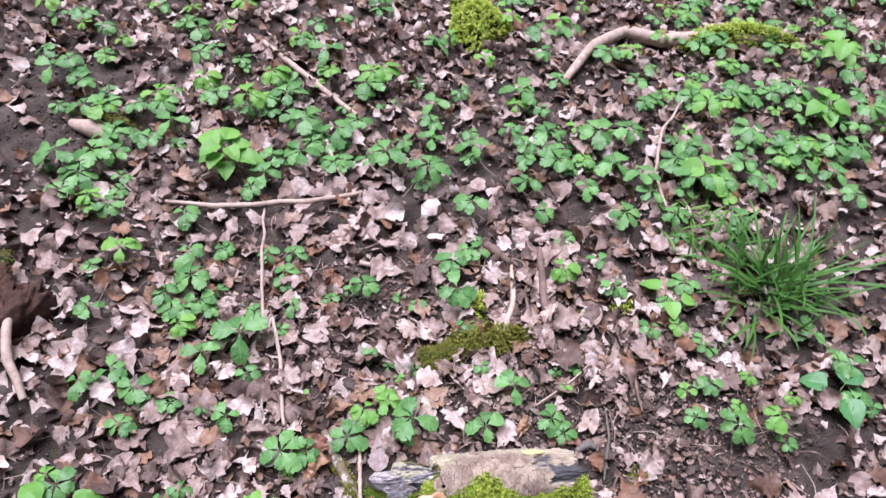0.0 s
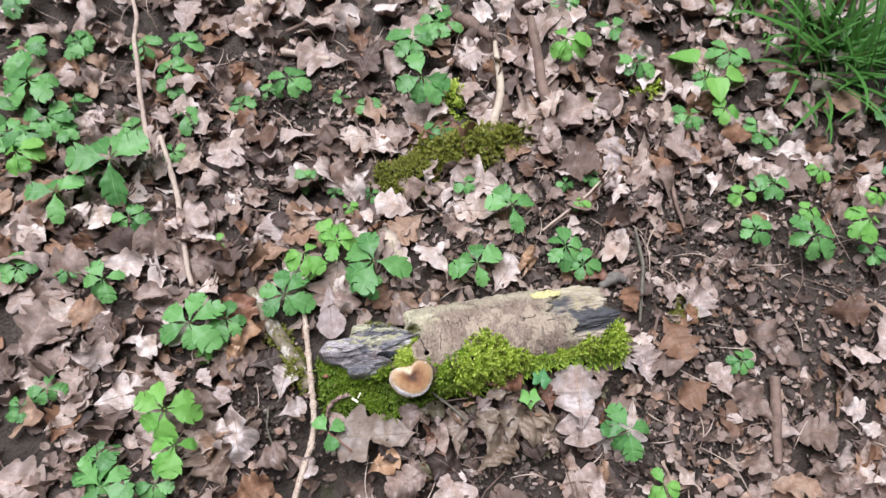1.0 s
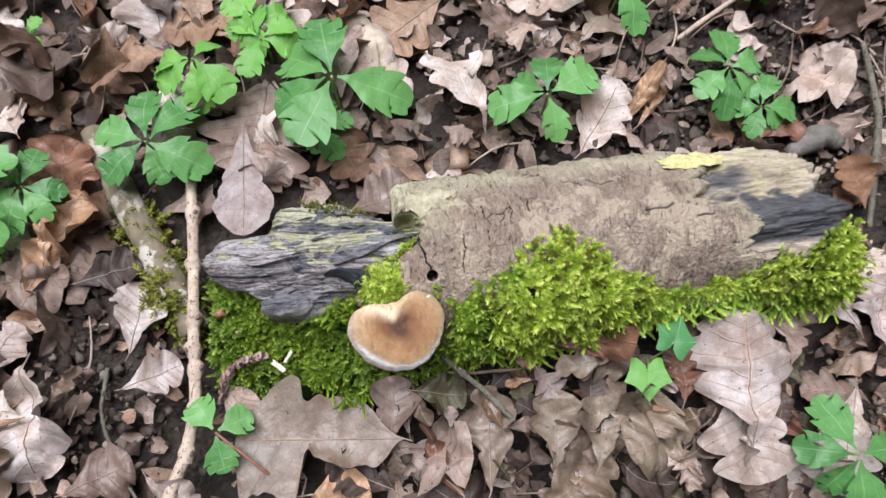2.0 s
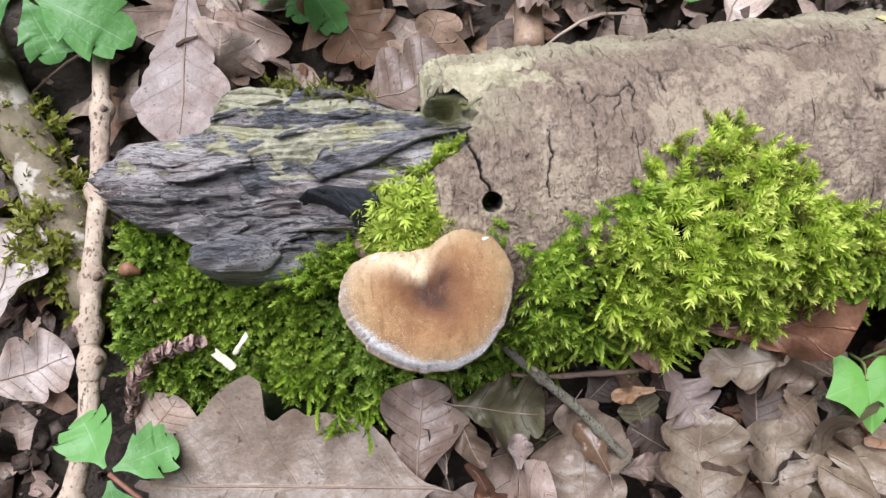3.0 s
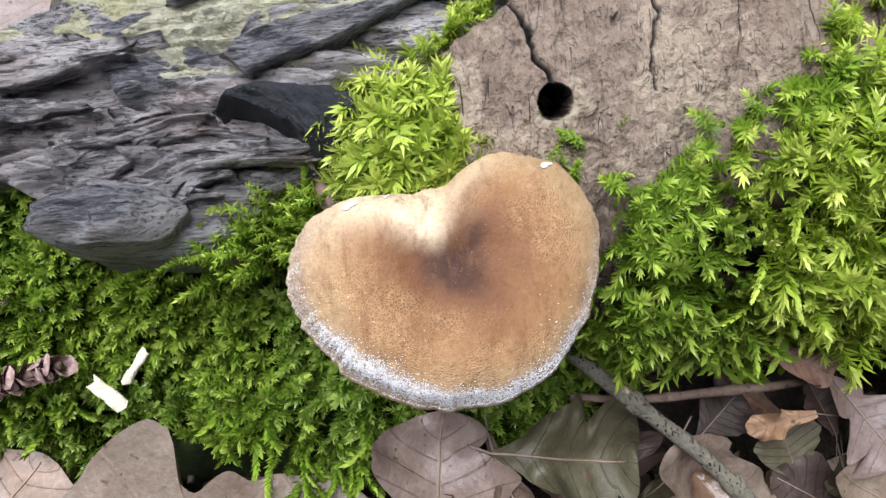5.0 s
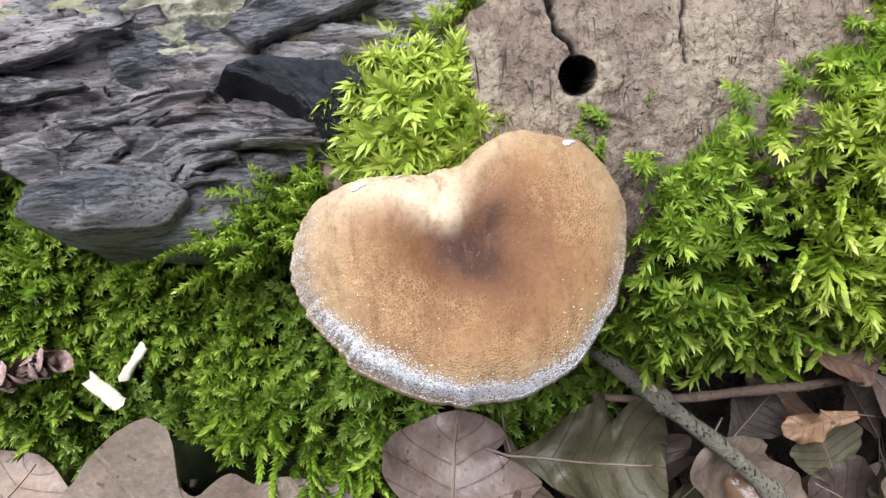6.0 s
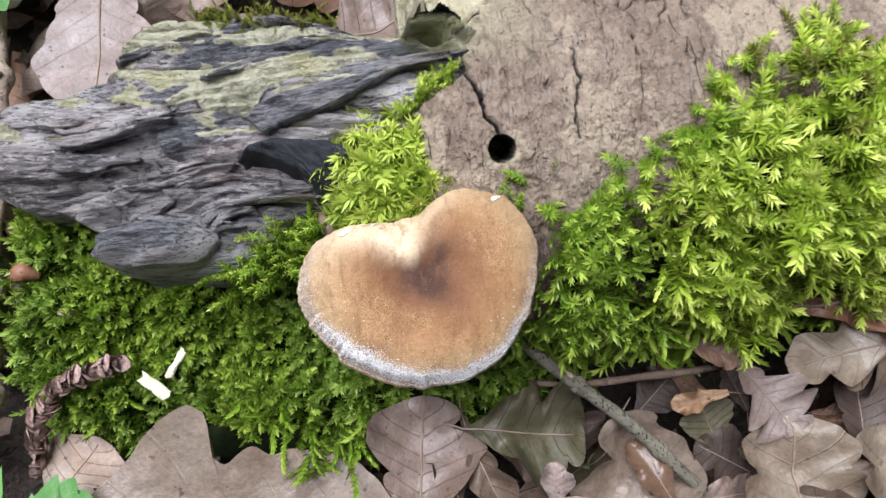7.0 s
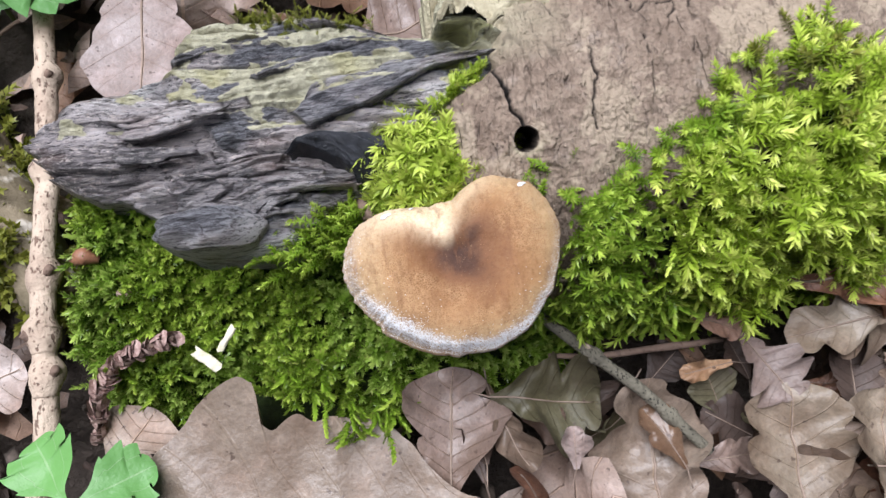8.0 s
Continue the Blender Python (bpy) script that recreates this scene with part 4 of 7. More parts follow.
def build_scraps():
    """Small curled leaves lodged among the larger ones in front of the log."""
    r = np.random.default_rng(77)
    mats = (M_LEAF_PALE, M_LEAF_TAN, M_LEAF_DARK, M_LEAF_RED, M_LEAF, M_LEAF_OLIVE)
    for i in range(44):
        x, y = r.uniform(-0.05, 0.21), r.uniform(-0.125, -0.048)
        hero_leaf(x, y, r.uniform(0.006, 0.013), r.uniform(0, 360), r.uniform(0.012, 0.030), 2000 + i, mats[int(r.integers(0, 6))], "small curled scrap of dry leaf on the litter", r.uniform(0.8, 1.6), r.uniform(0.8, 1.6), r.uniform(0.2, 0.36), r.normal(0, 22), r.normal(0, 22))


build_scraps()


# ---- sticks ----
def stick(name, points, radii, mat, label, category="stick", group="", **kw):
    pts = [(x, y, float(ground_z(x, y)) + z) for x, y, z in points]
    v, f = tube(pts, radii, **kw)
    ob = part(name, v, f, mat)
    return tagged(ob, label, category, group)


def build_sticks():
    twig = tagged(new("twig"), "speckled grey green twig sticking out under the moss", "twig")
    path = [(-0.009, -0.025, 0.031), (0.009, -0.044, 0.030), (0.022, -0.057, 0.028), (0.037, -0.075, 0.025)]
    path = [(x, y, float(ground_z(x, y)) + z) for x, y, z in path]
    v, f = tube(path, [0.0012, 0.0015, 0.0016, 0.0013], 16, 0.0008, 0.07, (0.45, 0.8), 9)
    part("shaft", v, f, M_TWIG_GREY, twig)
    for k, (s, label) in enumerate(((0.36, "pale scraped scar"), (0.80, "small bud knob"))):
        q = np.array([np.interp(s, np.linspace(0, 1, 4), np.array(path)[:, i]) for i in range(3)]) + np.array([0.0004, 0.0003, 0.0010])
        v, f = tube([q + np.array([-0.0012, 0.0014, 0.0]), q, q + np.array([0.0012, -0.0014, 0.0])], [0.0004, 0.0009, 0.0004], 10, 0.0004, 0.1, (), 30 + k)
        part("scar" if k == 0 else "knob", v, f, M_STICK if k == 0 else M_STICK_BROWN, twig, label)
    branch = stick("branch", [(-0.190, 0.122, 0.012), (-0.169, 0.074, 0.014), (-0.157, 0.049, 0.014), (-0.146, 0.024, 0.012), (-0.132, -0.006, 0.008)], [0.0065, 0.0085, 0.009, 0.0095, 0.009], M_WHITE_BRANCH, "mossy branch with whitened bark on the ground", "branch", seg=18, step=0.002, rough=0.1, seed=12)
    stick("twig", [(0.0020, -0.0450, 0.018), (0.0259, -0.0470, 0.021), (0.0390, -0.0468, 0.021), (0.0500, -0.0482, 0.019)], [0.0008, 0.0009, 0.0011, 0.0007], M_STICK_BROWN, "thin dark twig under the edge of the moss", "twig", seed=44)
    stick("stick", [(-0.325, 0.632, 0.02), (-0.319, 0.506, 0.03), (-0.315, 0.418, 0.028), (-0.307, 0.325, 0.02)], [0.0028, 0.0030, 0.0032, 0.003], M_STICK, "thin straight bleached stick on the litter", seed=1)
    stick("stick", [(-0.287, 0.345, 0.024), (-0.272, 0.256, 0.026), (-0.262, 0.195, 0.022), (-0.255, 0.132, 0.018)], [0.003, 0.0036, 0.0036, 0.003], M_STICK, "thin bleached stick on the litter", seed=2)
    stick("branch", [(-0.53, 0.652, 0.02), (-0.437, 0.629, 0.026), (-0.333, 0.625, 0.03), (-0.228, 0.640, 0.03), (-0.125, 0.668, 0.022)], [0.004, 0.0055, 0.006, 0.006, 0.0045], M_STICK, "long pale branch lying over the litter", "branch", seed=3)
    stick("stick", [(-0.204, 0.828, 0.03), (-0.172, 0.733, 0.03), (-0.145, 0.645, 0.02)], [0.0035, 0.0035, 0.003], M_STICK, "thin pale stick on the litter", seed=5)
    stick("stick", [(0.176, 0.452, 0.03), (0.165, 0.385, 0.028), (0.151, 0.305, 0.02)], [0.003, 0.006, 0.0065], M_PALE_WOOD, "split pale piece of wood beside the mossy patch", seed=6)
    stick("stick", [(0.252, 0.497, 0.02), (0.240, 0.398, 0.02), (0.228, 0.310, 0.016)], [0.006, 0.008, 0.0075], M_STICK_BROWN, "grey brown piece of branch on the litter", seed=7)
    stick("stick", [(0.211, 0.466, 0.016), (0.195, 0.352, 0.014)], [0.0025, 0.003], M_STICK_BROWN, "thin grey stick on the litter", seed=8)
    stick("bark_piece", [(0.115, 0.532, 0.012), (0.146, 0.503, 0.016), (0.178, 0.470, 0.012)], [0.004, 0.011, 0.005], M_STICK_BROWN, "grey piece of bark on the litter", "bark", seed=10)
    stick("branch", [(0.37, 1.05, 0.015), (0.398, 1.081, 0.02), (0.512, 1.181, 0.03), (0.626, 1.248, 0.035), (0.734, 1.223, 0.03), (0.928, 1.253, 0.03), (1.10, 1.275, 0.02)], [0.011, 0.013, 0.016, 0.018, 0.019, 0.02, 0.018], M_STICK, "crooked pale branch with moss on one end", "branch", seed=11)
    stick("stick", [(0.69, 0.96, 0.05), (0.60, 0.839, 0.05), (0.554, 0.723, 0.04), (0.526, 0.672, 0.02)], [0.002, 0.0035, 0.004, 0.003], M_STICK, "curved thin stick over the plants", seed=13)
    stick("stick", [(0.554, 0.723, 0.03), (0.547, 0.651, 0.03), (0.553, 0.570, 0.02)], [0.0035, 0.0035, 0.002], M_STICK, "thin curved stick beside the grass", seed=14)
    stick("stick", [(0.384, 0.275, 0.014), (0.373, 0.198, 0.016), (0.368, 0.130, 0.012)], [0.002, 0.0032, 0.002], M_STICK_BROWN, "grey stick on bare soil", seed=15)
    stick("stick", [(0.304, 0.140, 0.014), (0.298, 0.082, 0.016), (0.280, 0.040, 0.014), (0.272, 0.012, 0.012)], [0.0016, 0.0024, 0.0026, 0.0018], M_TWIG_GREY, "grey bent stick beside the log's broken end", seed=16)
    stick("stick", [(-0.718, 0.424, 0.045), (-0.734, 0.339, 0.055), (-0.725, 0.269, 0.045), (-0.695, 0.205, 0.018)], [0.006, 0.0075, 0.0085, 0.006], M_STICK, "curved bleached stick leaning on the rotten stump", seed=17)
    stick("bark_piece", [(-0.79, 0.93, 0.012), (-0.72, 0.89, 0.022), (-0.655, 0.845, 0.012)], [0.012, 0.026, 0.012], M_STICK, "chunk of pale bark on the soil", "bark", seed=18)
    stick("stick", [(-0.452, 1.07, 0.03), (-0.469, 0.94, 0.02)], [0.003, 0.004], M_STICK_BROWN, "thin brown stick among the plants", seed=19)
    stick("branch", [(-0.37, 1.22, 0.02), (-0.262, 1.077, 0.025), (-0.135, 0.93, 0.015)], [0.007, 0.008, 0.006], M_STICK, "pale brown branch lying among the plants", "branch", seed=20)
    stick("stick", [(-0.118, 0.516, 0.012), (-0.038, 0.55, 0.012)], [0.003, 0.002], M_STICK_BROWN, "short brown stick on bare soil", seed=21)
    stick("stick", [(-0.125, 0.481, 0.012), (-0.062, 0.466, 0.012)], [0.0055, 0.0045], M_STICK, "short pale stub of wood on bare soil", seed=22)
    stick("stick", [(0.411, -0.076, 0.014), (0.396, -0.123, 0.014), (0.380, -0.175, 0.012)], [0.006, 0.0065, 0.005], M_STICK_BROWN, "grey brown stub of branch on the litter", seed=23)
    stick("stick", [(-0.024, 0.176, 0.022), (-0.016, 0.160, 0.020), (-0.006, 0.136, 0.014)], [0.007, 0.010, 0.005], M_PALE_WOOD, "short split stub of bleached branch", seed=24, rough=0.3, seg=20, step=0.0015)
    stick("stick", [(0.027, 0.098, 0.012), (0.024, 0.076, 0.014)], [0.005, 0.006], M_LEAF_TAN, "rolled brown leaf stub behind the log", seed=25)
    stick("stick", [(-0.20, 0.235, 0.012), (-0.09, 0.205, 0.014), (0.0, 0.203, 0.012)], [0.0012, 0.0016, 0.001], M_STICK_BROWN, "thin dark stick on the litter", seed=26)
    stick("stick", [(0.18, 0.155, 0.01), (0.25, 0.19, 0.02), (0.30, 0.235, 0.012)], [0.0016, 0.0018, 0.001], M_STICK, "thin pale stick on the litter", seed=27)


    stick("twig", [(-0.180, -0.020, 0.010), (-0.183, -0.040, 0.013), (-0.180, -0.058, 0.012), (-0.172, -0.075, 0.012), (-0.163, -0.092, 0.010)], [0.0012, 0.0011, 0.0010, 0.0008], M_TWIG_GREY, "thin curved grey twig on bare soil", "twig", seed=28, step=0.002)
    return branch


def build_noded_twig():
    """The pale twig whose nodes swell into ringed knobs with bud scars."""
    root = tagged(new("twig"), "pale pinkish twig with knobbly nodes under the log's tip", "twig")
    path = [(-0.130, 0.096, 0.024), (-0.130, 0.063, 0.022), (-0.130, 0.030, 0.020), (-0.130, 0.003, 0.021), (-0.130, -0.026, 0.022), (-0.131, -0.050, 0.021), (-0.137, -0.072, 0.019), (-0.148, -0.095, 0.017), (-0.160, -0.125, 0.013)]
    path = [(x, y, float(ground_z(x, y)) + z) for x, y, z in path]
    v, f = tube(path, [0.0030, 0.0031, 0.0032, 0.0032, 0.0033, 0.0034, 0.0033], 20, 0.0010, 0.09, (), 4)
    part("shaft", v, f, M_TWIG, root)
    p = np.array(path)
    d = np.concatenate([[0], np.cumsum(np.linalg.norm(np.diff(p, axis=0), axis=1))])
    for k, (s, side) in enumerate(((0.155, 1), (0.29, -1), (0.43, 1), (0.50, -1), (0.55, 1), (0.64, -1), (0.74, 1))):
        q = np.array([np.interp(s * d[-1], d, p[:, i]) for i in range(3)])
        v, f = tube([q + np.array([0, -0.0055, 0]), q + np.array([0, -0.001, 0]), q + np.array([side * 0.0006, 0.001, 0]), q + np.array([0, 0.0050, 0])], [0.0028, 0.0041, 0.0047, 0.0029], 20, 0.0005, 0.09, (), 40 + k)
        part("node", v, f, M_TWIG, root)
        v, f = tube([q + np.array([side * 0.0025, 0, 0.002]), q + np.array([side * 0.0045, 0.0012, 0.0036])], [0.0016, 0.0011], 10, 0.0008, 0.12, (), 60 + k)
        part("bud_scar", v, f, M_STICK_BROWN, root, "dark round bud scar")


MOSSY_BRANCH = build_sticks()
build_noded_twig()


def build_stump():
    """The rotten stump at the edge of the bare soil."""
    u, a = np.meshgrid(np.linspace(0, 1, 70), np.linspace(0, 2 * np.pi, 140, endpoint=False), indexing="ij")
    u, a = u.ravel(), a.ravel()
    r = 0.115 * np.sqrt(np.minimum(1, (1 - u) * 1.6)) * (1 + 0.16 * np.sin(3 * a + 1) + 0.1 * np.sin(7 * a))
    z = 0.075 * np.minimum(u * 1.9, 1)
    x, y = -0.85 + r * np.cos(a), 0.35 + 1.15 * r * np.sin(a)
    p = cols(x, y, z)
    p += 0.022 * fbm(p * np.array([[30, 30, 9.0]]), 5, 31, 0.6)[:, None] * np.array([[1, 1, 0.8]])
    p[:, 2] += -0.012
    root = tagged(new("rotten_stump"), "low rotten red brown stump with moss on top", "stump")
    part("wood", p, grid_faces(70, 140, True), plain_material("crumbling_red_wood", (0.03, 0.016, 0.011), (0.11, 0.06, 0.042), 90, 0.95, 0.006), root)
    return root


STUMP = build_stump()


# ---- moss ----
def moss_shoot(r, length=0.010, leaflets=26, width=0.00045, size=0.0024, shut=1.0):
    """One feathery shoot along z: a bent stem set with narrow pointed leaflets. Points, faces and the share from shaded
    foot to young tip.
    """
    t = np.linspace(0.12, 1.0, leaflets)
    ang = np.arange(leaflets) * 2.4 + r.uniform(0, 6)
    bend = r.uniform(0.1, 0.8)
    base = np.stack([bend * length * t ** 2, 0 * t, length * t * (1 - 0.12 * t)], -1)
    open_ = np.radians(np.interp(t, [0.1, 0.6, 1.0], [70, 54, 18]) * shut + r.normal(0, 9, leaflets))
    lean = np.arctan(2 * bend * t)
    d = np.stack([np.sin(open_) * np.cos(ang), np.sin(open_) * np.sin(ang), np.cos(open_)], -1)
    d = np.stack([d[:, 0] * np.cos(lean) + d[:, 2] * np.sin(lean), d[:, 1], d[:, 2] * np.cos(lean) - d[:, 0] * np.sin(lean)], -1)
    side = np.cross(d, np.array([[0.2, 0.1, 1.0]]))
    side /= np.linalg.norm(side, axis=1, keepdims=True) + 1e-9
    up = np.cross(side, d)
    ln = size * np.interp(t, [0.1, 0.5, 1.0], [0.75, 1.1, 0.8]) * r.uniform(0.8, 1.2, leaflets)
    w = width * r.uniform(0.8, 1.25, leaflets)
    mid = base + d * (0.4 * ln)[:, None]
    v = np.stack([base, mid + side * w[:, None] + up * (0.25 * w)[:, None], base + d * ln[:, None] - up * (0.18 * ln)[:, None], mid - side * w[:, None] + up * (0.25 * w)[:, None]], 1).reshape(-1, 3)
    f = np.arange(4 * leaflets).reshape(-1, 4)
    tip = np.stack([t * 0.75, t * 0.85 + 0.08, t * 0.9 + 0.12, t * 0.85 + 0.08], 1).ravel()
    return v, f, np.clip(tip, 0, 1)


def star_shoot(r, length=0.009, leaflets=52):
    """A shoot whose long leaves spread low down and close into a star at the tip."""
    t = np.linspace(0.15, 1.0, leaflets)
    v, f, tip = moss_shoot(r, length, leaflets, 0.00029, 0.0026, 1.10)
    return v, f, np.clip(tip * 0.8 + 0.35 * np.repeat(smooth(0.75, 1.0, t), 4), 0, 1)


def cord_shoot(r, length=0.008, leaflets=54):
    """A plump pointed cord of small leaves that overlap like tiles."""
    return moss_shoot(r, length, leaflets, 0.00037, 0.00160, 0.52)


FATS = [moss_shoot(np.random.default_rng(430 + i), 0.0085, 50, 0.00034, 0.0035, 1.05) for i in range(5)]
STARS = [star_shoot(np.random.default_rng(330 + i), 0.0075 + 0.0008 * (i % 4)) for i in range(7)]
CORDS = [cord_shoot(np.random.default_rng(360 + i), 0.0055 + 0.0009 * (i % 5)) for i in range(7)]
FERNS = [moss_shoot(np.random.default_rng(300 + i), 0.009 + 0.0007 * i, 46, 0.00033, 0.0020) for i in range(5)]
PLUMPS = [moss_shoot(np.random.default_rng(460 + i), 0.0055 + 0.0008 * (i % 5), 48, 0.00036, 0.0023, 0.80) for i in range(7)]
CHEAP_SHOOTS = [moss_shoot(np.random.default_rng(390 + i), 0.010, 20, 0.0006, 0.0032) for i in range(4)]


def moss(name, parent, place, direction, size, mat, kinds, label=""):
    """Shoots at every row of place, growing along direction, joined as one cushion."""
    n = len(place)
    kind = rng.integers(0, len(kinds), n)
    vs, fs, ts, at = [], [], [], 0
    for k, (v, f, t) in enumerate(kinds):
        i = np.nonzero(kind == k)[0]
        if not len(i):
            continue
        rot = frames_along(direction[i], rng.uniform(0, 6.28, len(i))) * size[i][:, None, None]
        p, q = spread(v, f, rot, place[i])
        vs.append(p)
        fs.append(q + at)
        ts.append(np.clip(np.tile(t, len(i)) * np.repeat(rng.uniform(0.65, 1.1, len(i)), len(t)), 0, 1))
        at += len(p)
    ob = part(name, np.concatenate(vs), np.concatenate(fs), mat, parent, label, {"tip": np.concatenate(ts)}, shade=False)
    return tagged(ob, kind="stuff")


def moss_mound(name, parent, cx, cy, a, b, height, n, mat, bed=True, yaw=0.0, z0=None):
    """A cushion of moss on the ground or on a support, with an uneven edge."""
    t, r = rng.uniform(0, 6.28, n), np.sqrt(rng.uniform(0, 1, n))
    edge = 1 + 0.18 * np.sin(3 * t + cx * 9) + 0.12 * np.sin(5 * t + cy * 7)
    lx, ly = a * r * edge * np.cos(t), b * r * edge * np.sin(t)
    x, y = cx + lx * np.cos(yaw) - ly * np.sin(yaw), cy + lx * np.sin(yaw) + ly * np.cos(yaw)
    ground = ground_z(x, y) if z0 is None else np.full(n, z0)
    z = ground + height * (1 - r ** 2.2) + 0.002 * fbm(cols(x * 90, y * 90, 0), 2, 41) + 0.002
    out = np.stack([x - cx, y - cy, 0 * x], -1) / np.array([[a, b, 1]]) * (0.3 + 0.9 * r[:, None] ** 2)
    d = out + np.array([[0, 0, 1.0]]) + rng.normal(0, 0.3, (n, 3))
    ob = moss(name, parent, cols(x, y, z), d, rng.uniform(0.7, 1.2, n) * (1.7 if a > 0.07 else 1.0), mat, CHEAP_SHOOTS)
    if bed:
        u, w = np.meshgrid(np.linspace(0, 1, 12), np.linspace(0, 2 * np.pi, 40, endpoint=False), indexing="ij")
        u, w = u.ravel(), w.ravel()
        e = 1 + 0.18 * np.sin(3 * w + cx * 9) + 0.12 * np.sin(5 * w + cy * 7)
        lx, ly = a * u * e * np.cos(w), b * u * e * np.sin(w)
        bx, by = cx + lx * np.cos(yaw) - ly * np.sin(yaw), cy + lx * np.sin(yaw) + ly * np.cos(yaw)
        gz = ground_z(bx, by) if z0 is None else np.full(len(bx), z0)
        bz = gz + height * (1 - u ** 2.2) + 0.0015 * fbm(cols(bx * 200, by * 200, 1), 2, 43) - 0.006 * (u > 0.95)
        part("moss_bed", cols(bx, by, bz), grid_faces(12, 40, True), M_SHADED_MOSS_BED, ob if parent is None else parent)
    return ob

# ---- the log ----
LOG_Y, LOG_Z, LOG_R = 0.018, 0.019, 0.0455


def axis_y(x):
    return LOG_Y + 0.006 * smooth(0.05, 0.20, x)


def axis_z(x):
    return LOG_Z - 0.007 * smooth(0.08, 0.25, x)


def log_point(x, th, r):
    """A place on the log: th is the angle from its top towards the front."""
    return cols(x, axis_y(x) - r * np.sin(th), axis_z(x) + r * np.cos(th))


def stretches(*runs):
    """Sorted, unequally spaced stations from (start, end, count) runs."""
    return np.unique(np.concatenate([np.linspace(a, b, n) for a, b, n in runs]))


# Fissures of the bark: width, depth and the line (along the log, up from the hole).
FISSURES = [
    (0.00060, 1.0, ((-0.0002, 0.0025), (-0.0022, 0.0075), (-0.0030, 0.0120), (-0.0052, 0.0165))),
    (0.00035, 0.9, ((0.0172, 0.0000), (0.0166, 0.0060), (0.0178, 0.0120), (0.0172, 0.0190))),
    (0.00035, 0.9, ((0.0290, 0.0330), (0.0298, 0.0270), (0.0318, 0.0225))),
    (0.00035, 0.8, ((0.0300, 0.0195), (0.0306, 0.0150))),
    (0.00045, 0.8, ((0.0310, 0.0262), (0.0350, 0.0280), (0.0400, 0.0285), (0.0440, 0.0305))),
    (0.00050, 0.7, ((0.0410, 0.0285), (0.0375, 0.0225))),
    (0.00035, 0.8, ((0.0440, 0.0340), (0.0445, 0.0290), (0.0435, 0.0250))),
    (0.00030, 0.7, ((0.0110, 0.0330), (0.0122, 0.0280))),
    (0.00080, 0.8, ((0.0530, 0.0350), (0.0535, 0.0280))),
    (0.00070, 0.6, ((0.0880, 0.0430), (0.0960, 0.0385), (0.1010, 0.0390))),
    (0.00070, 0.6, ((0.0740, 0.0450), (0.0800, 0.0440), (0.0840, 0.0400))),
    (0.00090, 0.7, ((0.1150, 0.0200), (0.1260, 0.0195), (0.1310, 0.0215))),
    (0.00090, 0.7, ((0.1430, 0.0125), (0.1520, 0.0135))),
    (0.00120, 0.8, ((0.0560, 0.0560), (0.0640, 0.0520))),
]


def fissure_depth(x, s):
    """0 on the plates of the bark, up to 1 in a fissure."""
    c = np.zeros_like(x)
    wx = x + 0.0009 * vnoise(cols(x * 260, s * 260, 0), 66) + 0.0004 * vnoise(cols(x * 900, s * 900, 0), 67)
    ws = s + 0.0007 * vnoise(cols(x * 260, s * 260, 5), 68)
    for width, depth, line in FISSURES:
        for (xa, sa), (xb, sb) in zip(line, line[1:]):
            k = np.clip(((wx - xa) * (xb - xa) + (ws - sa) * (sb - sa)) / ((xb - xa) ** 2 + (sb - sa) ** 2), 0, 1)
            d = np.hypot(wx - xa - k * (xb - xa), ws - sa - k * (sb - sa))
            c = np.maximum(c, depth * (1 - smooth(0.3 * width, width, d)))
    # the small splits that run round the log all over
    for scale, seed, amount, lo in ((260, 61, 0.35, 0.25), (420, 62, 0.25, 0.2)):
        line = np.abs(vnoise(cols(wx * scale, s * scale * 0.16, 0), seed))
        gate = smooth(lo, lo + 0.25, vnoise(cols(x * scale * 0.45, s * scale * 0.25, 3), seed + 10))
        c = np.maximum(c, amount * gate * (1 - smooth(0.02, 0.10, line)))
    return c


def bark_start(t):
    """Where the torn bark begins, by the angle from the top: a slanting edge."""
    k = -0.018 + 0.0135 * smooth(0.20, -0.02, t) + 0.0012 * smooth(0.02, -0.30, t) - 0.012 * smooth(-0.4, -0.8, t) - 0.004 * smooth(0.5, 0.9, t)
    return k + 0.0012 * vnoise(cols(t * 14, 0, 0), 76) + 0.0008 * vnoise(cols(t * 40, 1, 0), 77)


def wood_section(x):
    """Middle, half width behind, half width in front, and top of the rotten end."""
    mid = 0.0205 - 0.0025 * smooth(-0.11, -0.06, x)
    behind = 0.0045 + 0.008 * smooth(-0.118, -0.104, x) + 0.014 * smooth(-0.083, -0.075, x) + 0.002 * smooth(-0.074, -0.055, x) - 0.013 * smooth(-0.050, -0.018, x) + 0.013 * smooth(-0.0175, -0.0135, x)
    front = 0.0055 + 0.0085 * smooth(-0.118, -0.101, x) + 0.0050 * smooth(-0.099, -0.088, x) + 0.0065 * smooth(-0.070, -0.058, x) - 0.004 * smooth(-0.056, -0.040, x) + 0.010 * smooth(-0.035, -0.01, x)
    top = 0.0565 + 0.0020 * smooth(-0.120, -0.092, x) + 0.0045 * smooth(-0.09, -0.03, x) - 0.001 * smooth(-0.02, 0.0, x)
    return mid, behind, front, top


def wood_ledge(x):
    """The line behind which the lichened layer stands proud of the bare dark wood."""
    return 0.0065 + 0.021 * smooth(-0.060, -0.088, x) + 0.0018 * vnoise(cols(x * 160, 0, 0), 84) + 0.0008 * vnoise(cols(x * 420, 0, 0), 85)


